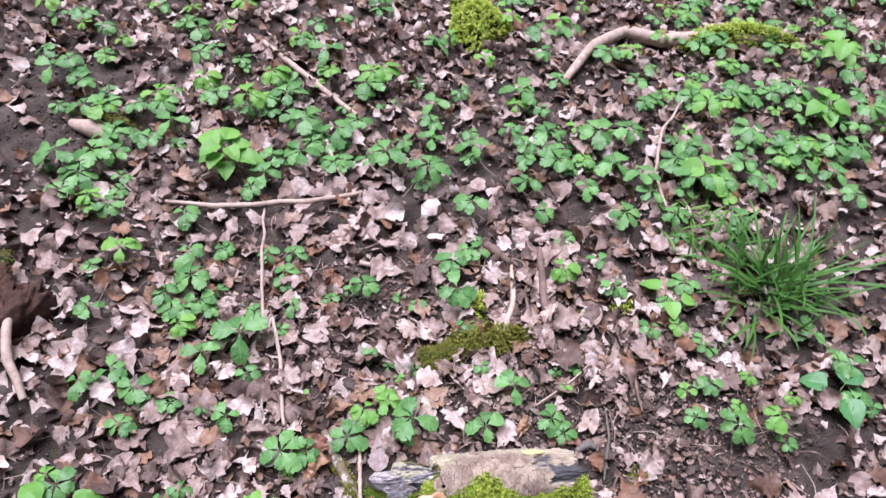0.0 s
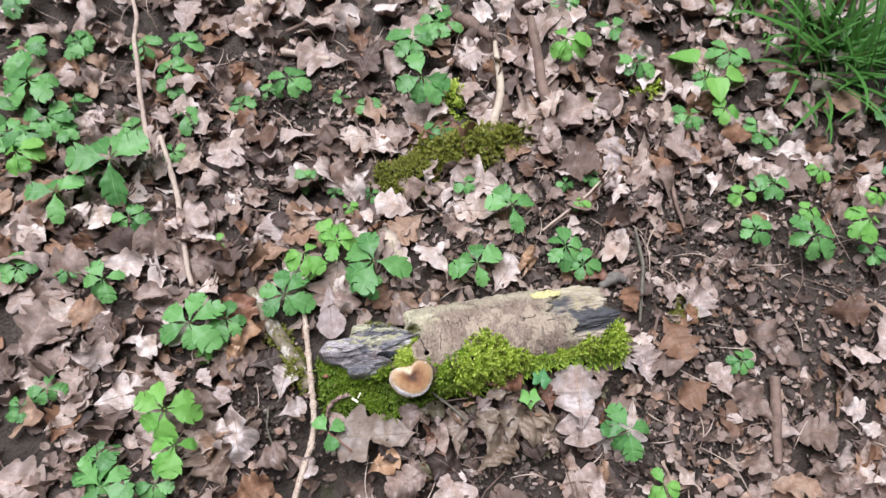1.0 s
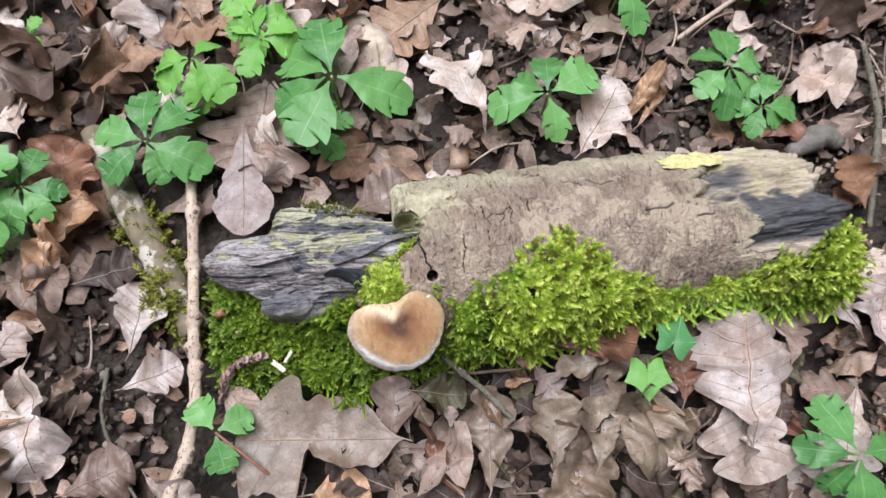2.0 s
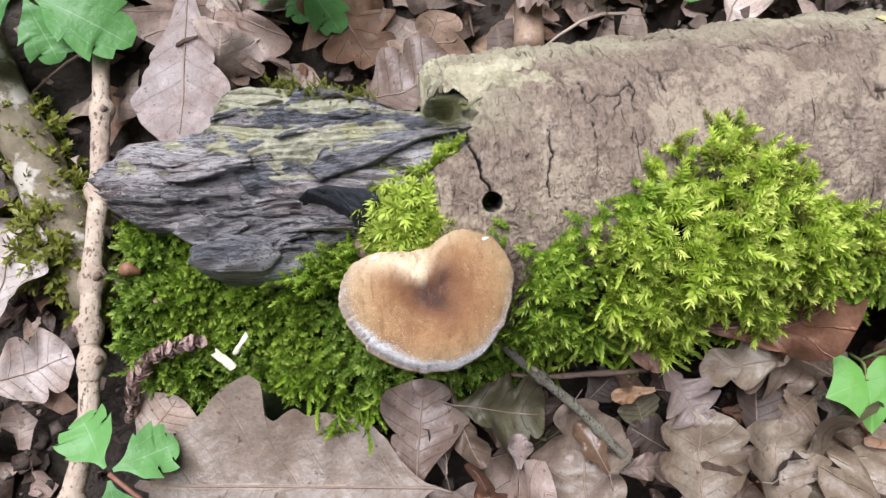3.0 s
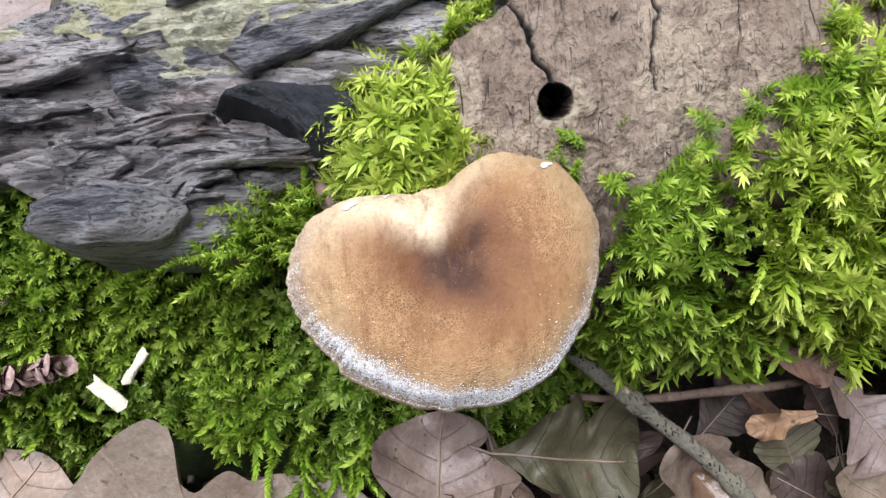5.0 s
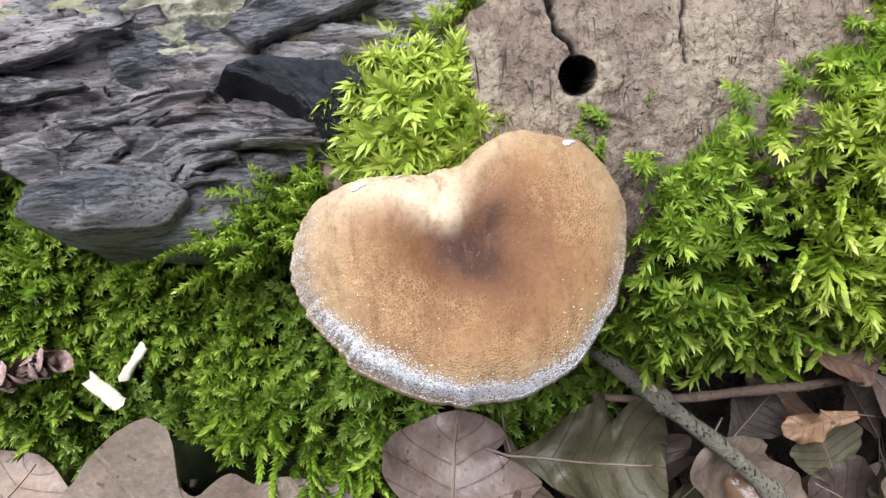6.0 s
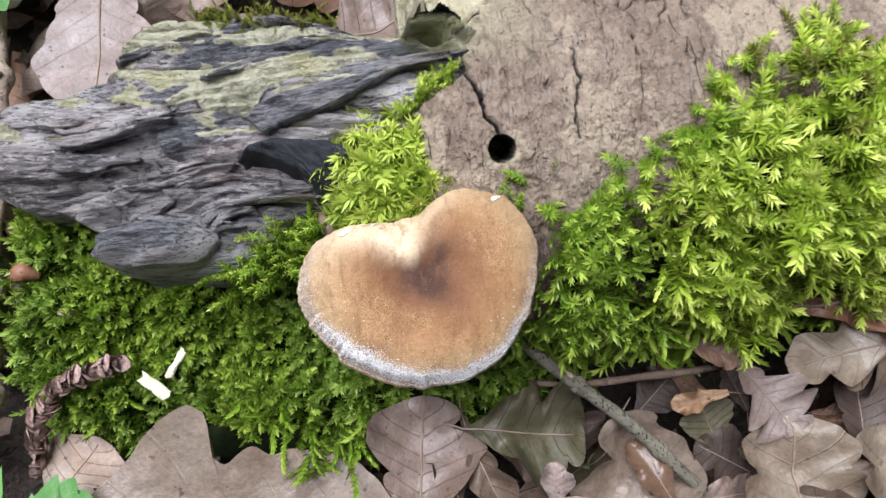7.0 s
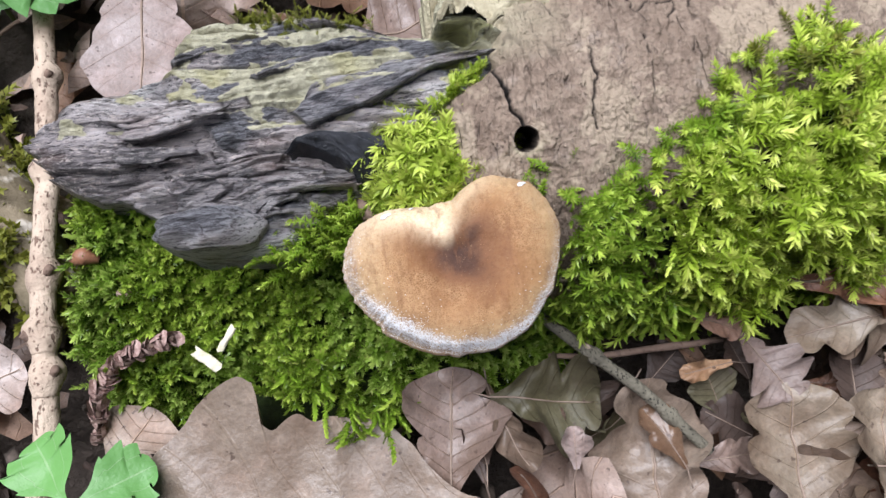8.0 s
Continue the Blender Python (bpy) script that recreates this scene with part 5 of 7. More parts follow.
def cavity(x, y):
    """The rotted hollow between the slabs and the pale flap: below 1 inside it."""
    return np.hypot((x + 0.0108) / 0.0062, (y - 0.0296) / 0.0058) + 0.25 * vnoise(cols(x * 300, y * 300, 2), 90)


def wood_base(x, y):
    """The smooth upper face of the rotten end: nearly flat, rounded off at its sides. Height and share of the half width."""
    mid, behind, front, top = wood_section(x)
    q = np.where(y > mid, (y - mid) / behind, (mid - y) / front)
    drop = np.where(y > mid, 0.006 + 0.008 * smooth(-0.075, -0.03, x), 0.0115 - 0.005 * smooth(-0.09, -0.11, x))
    return top - drop * np.clip(q, 0, 1.05) ** 2.6, q


def steps_of(x, y):
    """Broken layers of the wood, as steps along its grain."""
    run = y + 0.11 * x + 0.004 * vnoise(cols(x * 38, y * 30, 0), 83)
    beds = vnoise(cols(x * 15, run * 165, 81), 81) + 0.55 * vnoise(cols(x * 30, run * 380, 3), 82)
    return np.floor(beds * 2.6 + 0.4 * vnoise(cols(x * 70, y * 150, 1), 84)) / 2.6


def wood_top(x, y):
    """Height of the rotten wood's upper face, its relief and its cavity included."""
    z, q = wood_base(x, y)
    run = y + 0.11 * x + 0.004 * vnoise(cols(x * 38, y * 30, 0), 83)
    steps = steps_of(x, y)
    chips = np.floor(2.2 * (vnoise(cols(x * 38, run * 620, 5), 87) + 0.5 * vnoise(cols(x * 95, run * 1100, 5), 88)))
    calm = 0.55 + 0.45 * smooth(-0.115, -0.085, x)
    z = z + (0.0026 * steps + 0.00055 * chips) * calm + 0.00034 * fbm(cols(x * 55, run * 1500, 7), 3, 89)
    z = z + 0.0006 * np.floor(2.5 * vnoise(cols(x * 150, run * 480, 9), 108)) * smooth(-0.35, 0.2, vnoise(cols(x * 45, y * 90, 3), 109))
    z = z + 0.0016 * fbm(cols(x * 60, run * 150, 6), 3, 94) + 0.0006 * fbm(cols(x * 230, y * 330, 8), 3, 86)
    for scale, seed, deep in ((14, 106, 0.0026), (24, 107, 0.0018)):
        line = np.abs(vnoise(cols(x * scale, run * scale * 15, 2), seed))
        gate = smooth(0.0, 0.3, vnoise(cols(x * scale * 1.3, run * 90, 4), seed + 10))
        z = z - deep * (1 - smooth(0.01, 0.09, line)) * gate
    ledge = smooth(-0.0006, 0.0009, y - wood_ledge(x)) * smooth(-0.094, -0.078, x)
    z = z + 0.0024 * ledge
    z = z - 0.0022 * np.exp(-((y - wood_ledge(x) + 0.0016) / 0.0012) ** 2) * smooth(-0.072, -0.06, x)
    z = z - 0.0034 * np.exp(-((y - 0.0015 + 0.06 * (x + 0.077)) / 0.0016) ** 2) * smooth(-0.094, -0.088, x) * smooth(-0.058, -0.064, x)
    z = z - 0.03 * smooth(0.0055, 0.004, np.hypot(x, y - 0.001))
    z = z - 0.006 * smooth(-0.006, 0.002, x)
    return z - 0.015 * smooth(1.0, 0.62, cavity(x, y)), ledge, q


def build_bark(root):
    hole_th = math.atan2(0.018, 0.042)
    half = 0.0035 / LOG_R
    xs = stretches((-0.032, -0.0036, 90), (-0.0035, 0.0035, 42), (0.0036, 0.066, 190), (0.067, 0.205, 190))
    th = stretches((-1.75, -0.62, 46), (-0.61, hole_th - half - 0.003, 120), (hole_th - half, hole_th + half, 42), (hole_th + half + 0.004, 0.85, 40), (0.87, 1.75, 30))
    x, t = [q.ravel() for q in np.meshgrid(xs, th, indexing="ij")]
    s = (hole_th - t) * LOG_R
    c = fissure_depth(x, s)
    plates = fbm(cols(x * 130, s * 80, 2), 4, 71)
    tear = np.abs(vnoise(cols(x * 210, s * 60, 2), 73))
    r = LOG_R + 0.0016 * fbm(cols(x * 22, s * 22, 0), 3, 72) + 0.0008 * plates + 0.0005 * np.floor(3 * tear) - 0.0013 * c + 0.00035 * fbm(cols(x * 700, s * 500, 1), 3, 74)
    swell = 0.002 * smooth(-0.03, 0.03, x) * smooth(0.2, 0.1, x)
    d = np.hypot(x, s)
    wob = 0.00022 * vnoise(cols(x * 900, s * 900, 4), 75)
    r = r + swell - 0.034 * (1 - smooth(0.0024, 0.0028, d + wob)) - 0.0004 * smooth(0.0045, 0.0028, d) * smooth(0.001, -0.002, s)
    left = bark_start(t)
    right = 0.176 - 0.024 * smooth(0.25, -0.15, t) + 0.010 * vnoise(cols(t * 8, 2, 0), 78) + 0.004 * vnoise(cols(t * 30, 3, 0), 79)
    lip = np.minimum(smooth(left - 0.0005, left + 0.004, x), smooth(right + 0.0005, right - 0.004, x))
    r = r - 0.0030 * (1 - lip) - 0.03 * ((x < left) | (x > right))
    faces = grid_faces(len(xs), len(th))
    keep = (x > left - 0.0012) & (x < right + 0.0015)
    faces = faces[keep[faces].all(1)]
    algae = np.maximum(np.maximum((1 - smooth(left + 0.006, left + 0.022, x)) * smooth(0.08, -0.12, t), 0.6 * smooth(-0.45, -0.85, t)), 0.4 * smooth(right - 0.02, right, x))
    pale_lip = 0.9 * np.exp(-((d - 0.0034) / 0.0006) ** 2) * smooth(0.0, -0.002, s)
    # the hole's inside joins the fissures, so its shade is painted too
    part("bark", log_point(x, t, r), faces, M_BARK, root, "cracked brown bark",
         {"crack_hole_shade": np.maximum(c, 1 - smooth(0.0027, 0.0030, d)), "algae": np.maximum(algae, pale_lip)})


def build_rotten_wood(root):
    xs, qs = np.linspace(-0.123, 0.022, 330), stretches((-1.5, -1.02, 16), (-1.0, 1.0, 270), (1.02, 1.5, 18))
    x, q = [g.ravel() for g in np.meshgrid(xs, qs, indexing="ij")]
    mid, behind, front, top = wood_section(x)
    inside = np.clip(q, -1, 1)
    y = mid - np.where(inside > 0, inside * front, inside * behind)
    z, ledge, _ = wood_top(x, y)
    over = np.clip(np.abs(q) - 1, 0, 0.5) / 0.5
    frayed = 0.0012 * fbm(cols(x * 90, q * 5, 4), 3, 80)
    y = y + np.sign(q) * over * (0.006 * over + frayed)
    z = z * (1 - over) + 0.004 * over
    cut = -0.1140 + 0.0014 * vnoise(cols(q * 3.0, 0, 0), 91) + 0.0014 * vnoise(cols(q * 9, 1, 0), 92) + 0.0010 * np.sign(vnoise(cols(q * 14, 2, 0), 93)) + 0.0015 * np.abs(inside) ** 2
    short = np.clip(cut - x, 0, None)
    z = np.maximum(z - 7.0 * short * (1 - over), 0.004)
    x = x + 0.85 * short
    run = y + 0.1 * x
    patch = 0.22 + 0.75 * fbm(cols(x * 75, run * 200, 2), 4, 95, 0.6) + 0.25 * np.clip(steps_of(x, y), -1, 1)
    amount = ledge * smooth(-0.094, -0.072, x) + 0.30 * smooth(-0.118, -0.1, x) * smooth(0.014, 0.024, y) + 0.30 * np.exp(-((x + 0.088) / 0.01) ** 2)
    pale = 0.40 * np.exp(-((x + 0.038) / 0.014) ** 2 - ((y - 0.0115) / 0.0035) ** 2)
    lichen = smooth(0.0, 0.16, patch - 1.0 + 1.0 * np.clip(amount, 0, 1) + pale)
    slate = ledge * (1 - lichen) * smooth(-0.3, 0.1, vnoise(cols(x * 40, run * 90, 5), 97))
    # bare dark wood in front, slate raised further to paint that side's shade
    slate = np.maximum(slate, 0.62 * smooth(0.007, -0.004, y) * smooth(-0.1, -0.09, x))
    part("rotten_wood", cols(x, y, z), grid_faces(len(xs), len(qs)), M_WOOD, root, "splintered black and grey wood with yellow lichen",
         {"lichen": np.clip(lichen * (1 - slate), 0, 1) * smooth(0.9, 1.15, cavity(x, y)), "slate": np.clip(slate, 0, 1) * smooth(0.9, 1.1, cavity(x, y)), "olive": smooth(1.3, 0.9, cavity(x, y))})


def splinter(root, cx, cy, length, width, yaw, thick, seed, lichen=0.0, slate=1.0, point=0.7, nu=90, nv=26):
    """A torn slab along the rotten wood: flush behind, its ragged front edge lifted and undercut."""
    u, w = [g.ravel() for g in np.meshgrid(np.linspace(-1, 1, nu), np.linspace(-1, 1, nv), indexing="ij")]
    blunt = smooth(-1.0, -0.82, u) * (1 - point * smooth(-0.5, 1.0, u)) * smooth(1.0, 0.93, u)
    rag = 1 + 0.22 * vnoise(cols(u * 2.6, np.sign(w) * 2, seed), 99) + 0.03 * np.sign(vnoise(cols(u * 5.5, np.sign(w) * 2, seed), 98)) + 0.05 * vnoise(cols(u * 17, np.sign(w) * 2, seed), 100)
    face = np.clip(w / 0.84, -1, 1)
    lx = u * length * 0.5 + 0.10 * length * face * vnoise(cols(seed * 3.3, 0, 0), 104)
    ly = face * width * 0.5 * blunt * rag + 0.12 * width * vnoise(cols(u * 1.8, 0, seed), 105)
    a = math.radians(yaw)
    x, y = cx + lx * math.cos(a) - ly * math.sin(a), cy + lx * math.sin(a) + ly * math.cos(a)
    base = wood_base(x, y)[0] + 0.0022
    rise = thick * (0.12 + 0.88 * smooth(1.0, -0.8, face)) * smooth(0, 0.5, blunt)
    beds = 0.0005 * np.floor(3 * vnoise(cols(u * 1.6, face * 3.2, seed), 101)) + 0.00018 * fbm(cols(lx * 220, ly * 1700, seed), 3, 102)
    edge = np.clip((np.abs(w) - 0.84) / 0.16, 0, 1)
    z = base + (rise + beds) * (1 - edge) - 0.0030 * edge
    y = y - 0.0009 * edge * np.sign(w)
    crust = lichen * smooth(0.0, 0.35, vnoise(cols(lx * 130, ly * 300, seed), 103) + 0.35 * face)
    part("splinter", cols(x, y, z), grid_faces(nu, nv), M_WOOD, root, attrs={"lichen": np.clip(crust, 0, 1), "slate": np.clip(slate * (1 - crust), 0, 1)}, shade=False)


def wedge(root, thin, thick, width):
    """A black splinter beside the moss: a narrow upper facet, and a steep one that widens and falls to the front."""
    nu, nv = 40, 22
    u, w = [g.ravel() for g in np.meshgrid(np.linspace(0, 1, nu), np.linspace(0, 1, nv), indexing="ij")]
    rag = 1 + 0.10 * np.sign(vnoise(cols(u * 6, 0, 1), 130)) * smooth(0.1, 0.3, u) + 0.08 * vnoise(cols(u * 14, 0, 2), 131)
    span = width * (0.16 + 0.84 * smooth(0.05, 0.75, u)) * rag
    x = thin[0] + (thick[0] - thin[0]) * u + 0.0015 * w
    y = thin[1] + (thick[1] - thin[1]) * u + 0.0010 * vnoise(cols(u * 5, 0, 3), 132) - span * w
    crest = 0.26 + 0.10 * vnoise(cols(u * 4, 0, 4), 133)
    fall = np.where(w < crest, 0.12 * w, 0.12 * crest + 0.95 * (w - crest))
    facets = 0.0008 * np.floor(2.6 * vnoise(cols(u * 3.2, w * 2.6, 5), 134)) + 0.0001 * fbm(cols(u * 9, w * 40, 5), 3, 135)
    z = wood_base(x, y + 0.5 * span * w)[0] + 0.0040 * smooth(0.0, 0.15, u) - span * fall * 0.62 + facets - 0.010 * (w > 0.96) - 0.004 * (w < 0.02)
    part("splinter", cols(x, y, z), grid_faces(nu, nv), M_BLACK_WOOD, root, "sharp wet black splinter", shade=False)


def build_log():
    root = tagged(new("log"), "mossy log with brown bark, a dark rotten end and a hole", "log")
    build_bark(root)
    build_rotten_wood(root)
    # the long slate-dark slab, its fellow behind, the black wedge beside the moss and smaller flakes
    splinter(root, -0.0270, 0.0175, 0.047, 0.0100, 9, 0.0034, 1, 0.45, 0.80, 0.92)
    splinter(root, -0.0450, 0.0262, 0.028, 0.0042, 5, 0.0022, 2, 0.5, 0.9, 0.8)
    splinter(root, -0.0315, 0.0300, 0.018, 0.0040, 4, 0.0018, 3, 0.6, 0.8)
    splinter(root, -0.0350, 0.0372, 0.026, 0.0048, -8, 0.0040, 4, 0.2, 0.45)
    wedge(root, (-0.0550, 0.0078), (-0.0320, 0.0068), 0.0098)
    splinter(root, -0.0690, 0.0360, 0.020, 0.0036, 8, 0.0016, 8, 0.8, 0.6)
    splinter(root, -0.0560, -0.0010, 0.034, 0.0030, -3, 0.0010, 12, 0.0, 0.1)
    splinter(root, -0.0670, 0.0050, 0.026, 0.0026, -2, 0.0010, 13, 0.0, 0.1)
    # thin torn layers over the bare front and the tip, overlapping like shingles
    r = np.random.default_rng(47)
    for k in range(24):
        cx = float(r.uniform(-0.086, -0.048))
        low = -0.0060 + 0.017 * float(smooth(-0.070, -0.095, cx))
        cy = float(r.uniform(low, wood_ledge(np.array([cx]))[0] - 0.0015))
        if cx > -0.060 and cy > 0.002:
            continue
        # front splinters get extra slate, the same painted shade
        splinter(root, cx, cy, float(r.uniform(0.010, 0.030)), float(r.uniform(0.0022, 0.0048)), float(r.uniform(-9, 5)), float(r.uniform(0.0002, 0.0013)), 20 + k, 0.25 if cx < -0.08 else 0.0, float(r.choice([0.0, 0.0, 0.3])) + (0.4 if cy < 0.001 else 0.0), 0.8, 44, 12)
    # the flat oval knot that juts out in front, in layers
    n = 48
    for k, (px0, py0, a, b, z0, h) in enumerate(((-0.0715, -0.0060, 0.0160, 0.0058, 0.0430, 0.0072), (-0.0765, -0.0056, 0.0125, 0.0050, 0.0525, 0.0040), (-0.0600, -0.0040, 0.0120, 0.0034, 0.0480, 0.0042))):
        u, w = [g.ravel() for g in np.meshgrid(np.linspace(0, 1, 22), np.linspace(0, 2 * np.pi, n, endpoint=False), indexing="ij")]
        e = 1 + 0.12 * np.sin(w + 1.2 + k) + 0.10 * vnoise(cols(np.cos(w) * 2, np.sin(w) * 2, k), 57)
        box = 1 / (np.abs(np.cos(w)) ** 2.8 + np.abs(np.sin(w)) ** 2.8) ** (1 / 2.8)
        k2 = np.sin(np.minimum(u / 0.7, 1) * np.pi / 2)
        px, py = px0 + a * k2 * e * box * np.cos(w), py0 + b * k2 * e * box * np.sin(w) + 0.05 * (px0 - 0)
        py = py - 0.05 * px0 - 0.06 * (px - px0)
        pz = z0 + h * (1 - k2 ** 5) + 0.0008 * np.floor(3 * vnoise(cols(px * 110, py * 420, 3), 88)) + 0.0006 * fbm(cols(px * 160, py * 800, 1), 3, 89) - 0.010 * np.clip((u - 0.7) / 0.3, 0, 1)
        part("knot", cols(px, py, pz), grid_faces(22, n, True), M_WOOD, root, "flat dark knot of wood", {"lichen": np.zeros(len(px)), "slate": 1.0 - 0.55 * smooth(0.45, 0.95, k2) * smooth(-0.2, 0.5, np.sin(w + 2.6))})
    # pale wood at the broken end
    xs, th = np.linspace(0.128, 0.240, 130), np.linspace(-1.7, 1.9, 220)
    x, t = [q.ravel() for q in np.meshgrid(xs, th, indexing="ij")]
    s = t * 0.04
    run = s + 0.10 * x
    beds = vnoise(cols(x * 11 + s * 5, run * 70, 82), 82) + 0.6 * vnoise(cols(x * 24 - s * 8, run * 170, 3), 83)
    step = np.floor(beds * 2.6 + 0.5 * vnoise(cols(x * 60, s * 120, 1), 84)) / 2.6
    step = step + 0.16 * np.floor(2.4 * (vnoise(cols(x * 26, run * 420, 5), 88) + 0.5 * vnoise(cols(x * 70, run * 800, 5), 89)))
    fray = fbm(cols(x * 120, s * 260, 8), 3, 86)
    r = 0.0375 + 0.005 * smooth(0.262, 0.2, x) + 0.0035 * step + 0.0006 * fbm(cols(x * 45, s * 700, 7), 3, 85) + 0.0007 * fray
    cut = 0.227 + 0.010 * vnoise(cols(t * 5, 0, 0), 94) + 0.006 * vnoise(cols(t * 14, 1, 0), 96) - 0.004 * smooth(0.3, -0.5, t)
    r = np.where(x > cut, np.maximum(r - (x - cut) * 4 - 0.003, 0.004), r)
    char = smooth(-0.16, -0.06, t + 0.1 * fray) * smooth(0.66, 0.56, t) * smooth(0.168, 0.176, x + 0.004 * fray)
    char = np.maximum(char, np.exp(-((x - 0.161) / 0.019) ** 4 - ((t + 0.34 + 0.12 * fray) / 0.24) ** 4))
    part("broken_end", log_point(x, t, r), grid_faces(len(xs), len(th)), M_WOOD_END, root, "pale broken wood with a charred patch", {"lichen": 0.35 * smooth(0.3, 0.0, t), "slate": char})
    # the pale crumbling flap of bark behind the cavity
    u, w = [g.ravel() for g in np.meshgrid(np.linspace(-1, 1, 90), np.linspace(-1, 1, 56), indexing="ij")]
    px, tt = 0.0060 + 0.0215 * u, -0.47 + 0.20 * w - 0.03 * u
    ragged = np.maximum(np.abs(u), np.abs(w)) + 0.30 * vnoise(cols(px * 160, tt * 8, 2), 87) + 0.14 * vnoise(cols(px * 420, tt * 22, 3), 88)
    rr = LOG_R + 0.0022 + 0.0012 * smooth(0.4, -0.6, w) + 0.0022 * fbm(cols(px * 160, tt * 8, 0), 4, 86) + 0.0008 * np.floor(3 * vnoise(cols(px * 240, tt * 12, 5), 89)) - 0.0085 * smooth(0.70, 1.0, ragged)
    pts, faces = log_point(px, tt, rr), grid_faces(90, 56)
    clear = cavity(pts[:, 0], pts[:, 1]) > 1.0
    faces = faces[clear[faces].all(1)]
    part("bark_flap", pts, faces, M_FLAP, root, "pale crumbling flap of torn bark")
    # yellow crust at the edge of the bark
    u, w = [g.ravel() for g in np.meshgrid(np.linspace(0, 1, 16), np.linspace(0, 2 * np.pi, 72, endpoint=False), indexing="ij")]
    e = 1 + 0.25 * np.sin(2 * w + 1) + 0.35 * vnoise(cols(np.cos(w) * 2.6, np.sin(w) * 2.6, 1), 57) + 0.22 * vnoise(cols(np.cos(w) * 7, np.sin(w) * 7, 2), 58)
    px, pt = 0.151 + 0.015 * u * e * np.cos(w), -0.68 + 0.22 * u * e * np.sin(w)
    pr = LOG_R + 0.0016 + 0.0014 * (1 - u ** 4) + 0.0009 * fbm(cols(px * 300, pt * 20, 0), 3, 98)
    part("crust", log_point(px, pt, pr), grid_faces(16, 72, True), M_YELLOW, root, "yellow crust of lichen")
    return root


def end_wood_material():
    m, nt, b = surface("broken_pale_wood", 0.7, 0.3)
    p = place_of(nt)
    grain = noise_of(nt, stretched(nt, p, 0.2, 1, 1), 380, 6, 0.7, 0.4)
    c = ramp(nt, noise_of(nt, stretched(nt, p, 0.5, 1, 1), 70, 5), (0.3, (0.26, 0.21, 0.155)), (0.55, (0.46, 0.39, 0.29)), (0.75, (0.64, 0.57, 0.45)))
    c = mixed(nt, ramp(nt, grain, (0.36, 0.7), (0.56, 0.0)), c, (0.07, 0.055, 0.045))
    c = mixed(nt, calc(nt, 'MULTIPLY', value_at(nt, "lichen"), ramp(nt, noise_of(nt, p, 90, 4), (0.45, 0.0), (0.6, 1.0))), c, (0.45, 0.41, 0.2))
    c = mixed(nt, calc(nt, 'MULTIPLY', value_at(nt, "slate"), 0.93), c, ramp(nt, grain, (0.3, (0.022, 0.023, 0.028)), (0.7, (0.075, 0.08, 0.092))))
    put(nt, b.inputs["Base Color"], c)
    relief(nt, b, grain, 0.0014, 0.9)
    return m


M_WOOD_END = end_wood_material()
LOG = build_log()


# ---- moss on the log ----
def cushion_top(x):
    """Upper edge of the cushion as an angle from the log's top."""
    hump = np.exp(-((x - 0.070) / np.where(x < 0.070, 0.043, 0.026)) ** 2)
    t = 0.72 - 0.64 * hump + 0.30 * np.exp(-((x - 0.138) / 0.030) ** 2) - 0.32 * smooth(0.185, 0.232, x) + 0.10 * smooth(0.01, -0.005, x)
    return t + 0.09 * vnoise(cols(x * 90, 0, 0), 111).reshape(np.shape(x))


def cushion_foot(x):
    return 1.75 - 0.30 * smooth(0.03, 0.09, x) - 0.28 * smooth(0.095, 0.125, x) + 0.22 * smooth(0.15, 0.20, x)


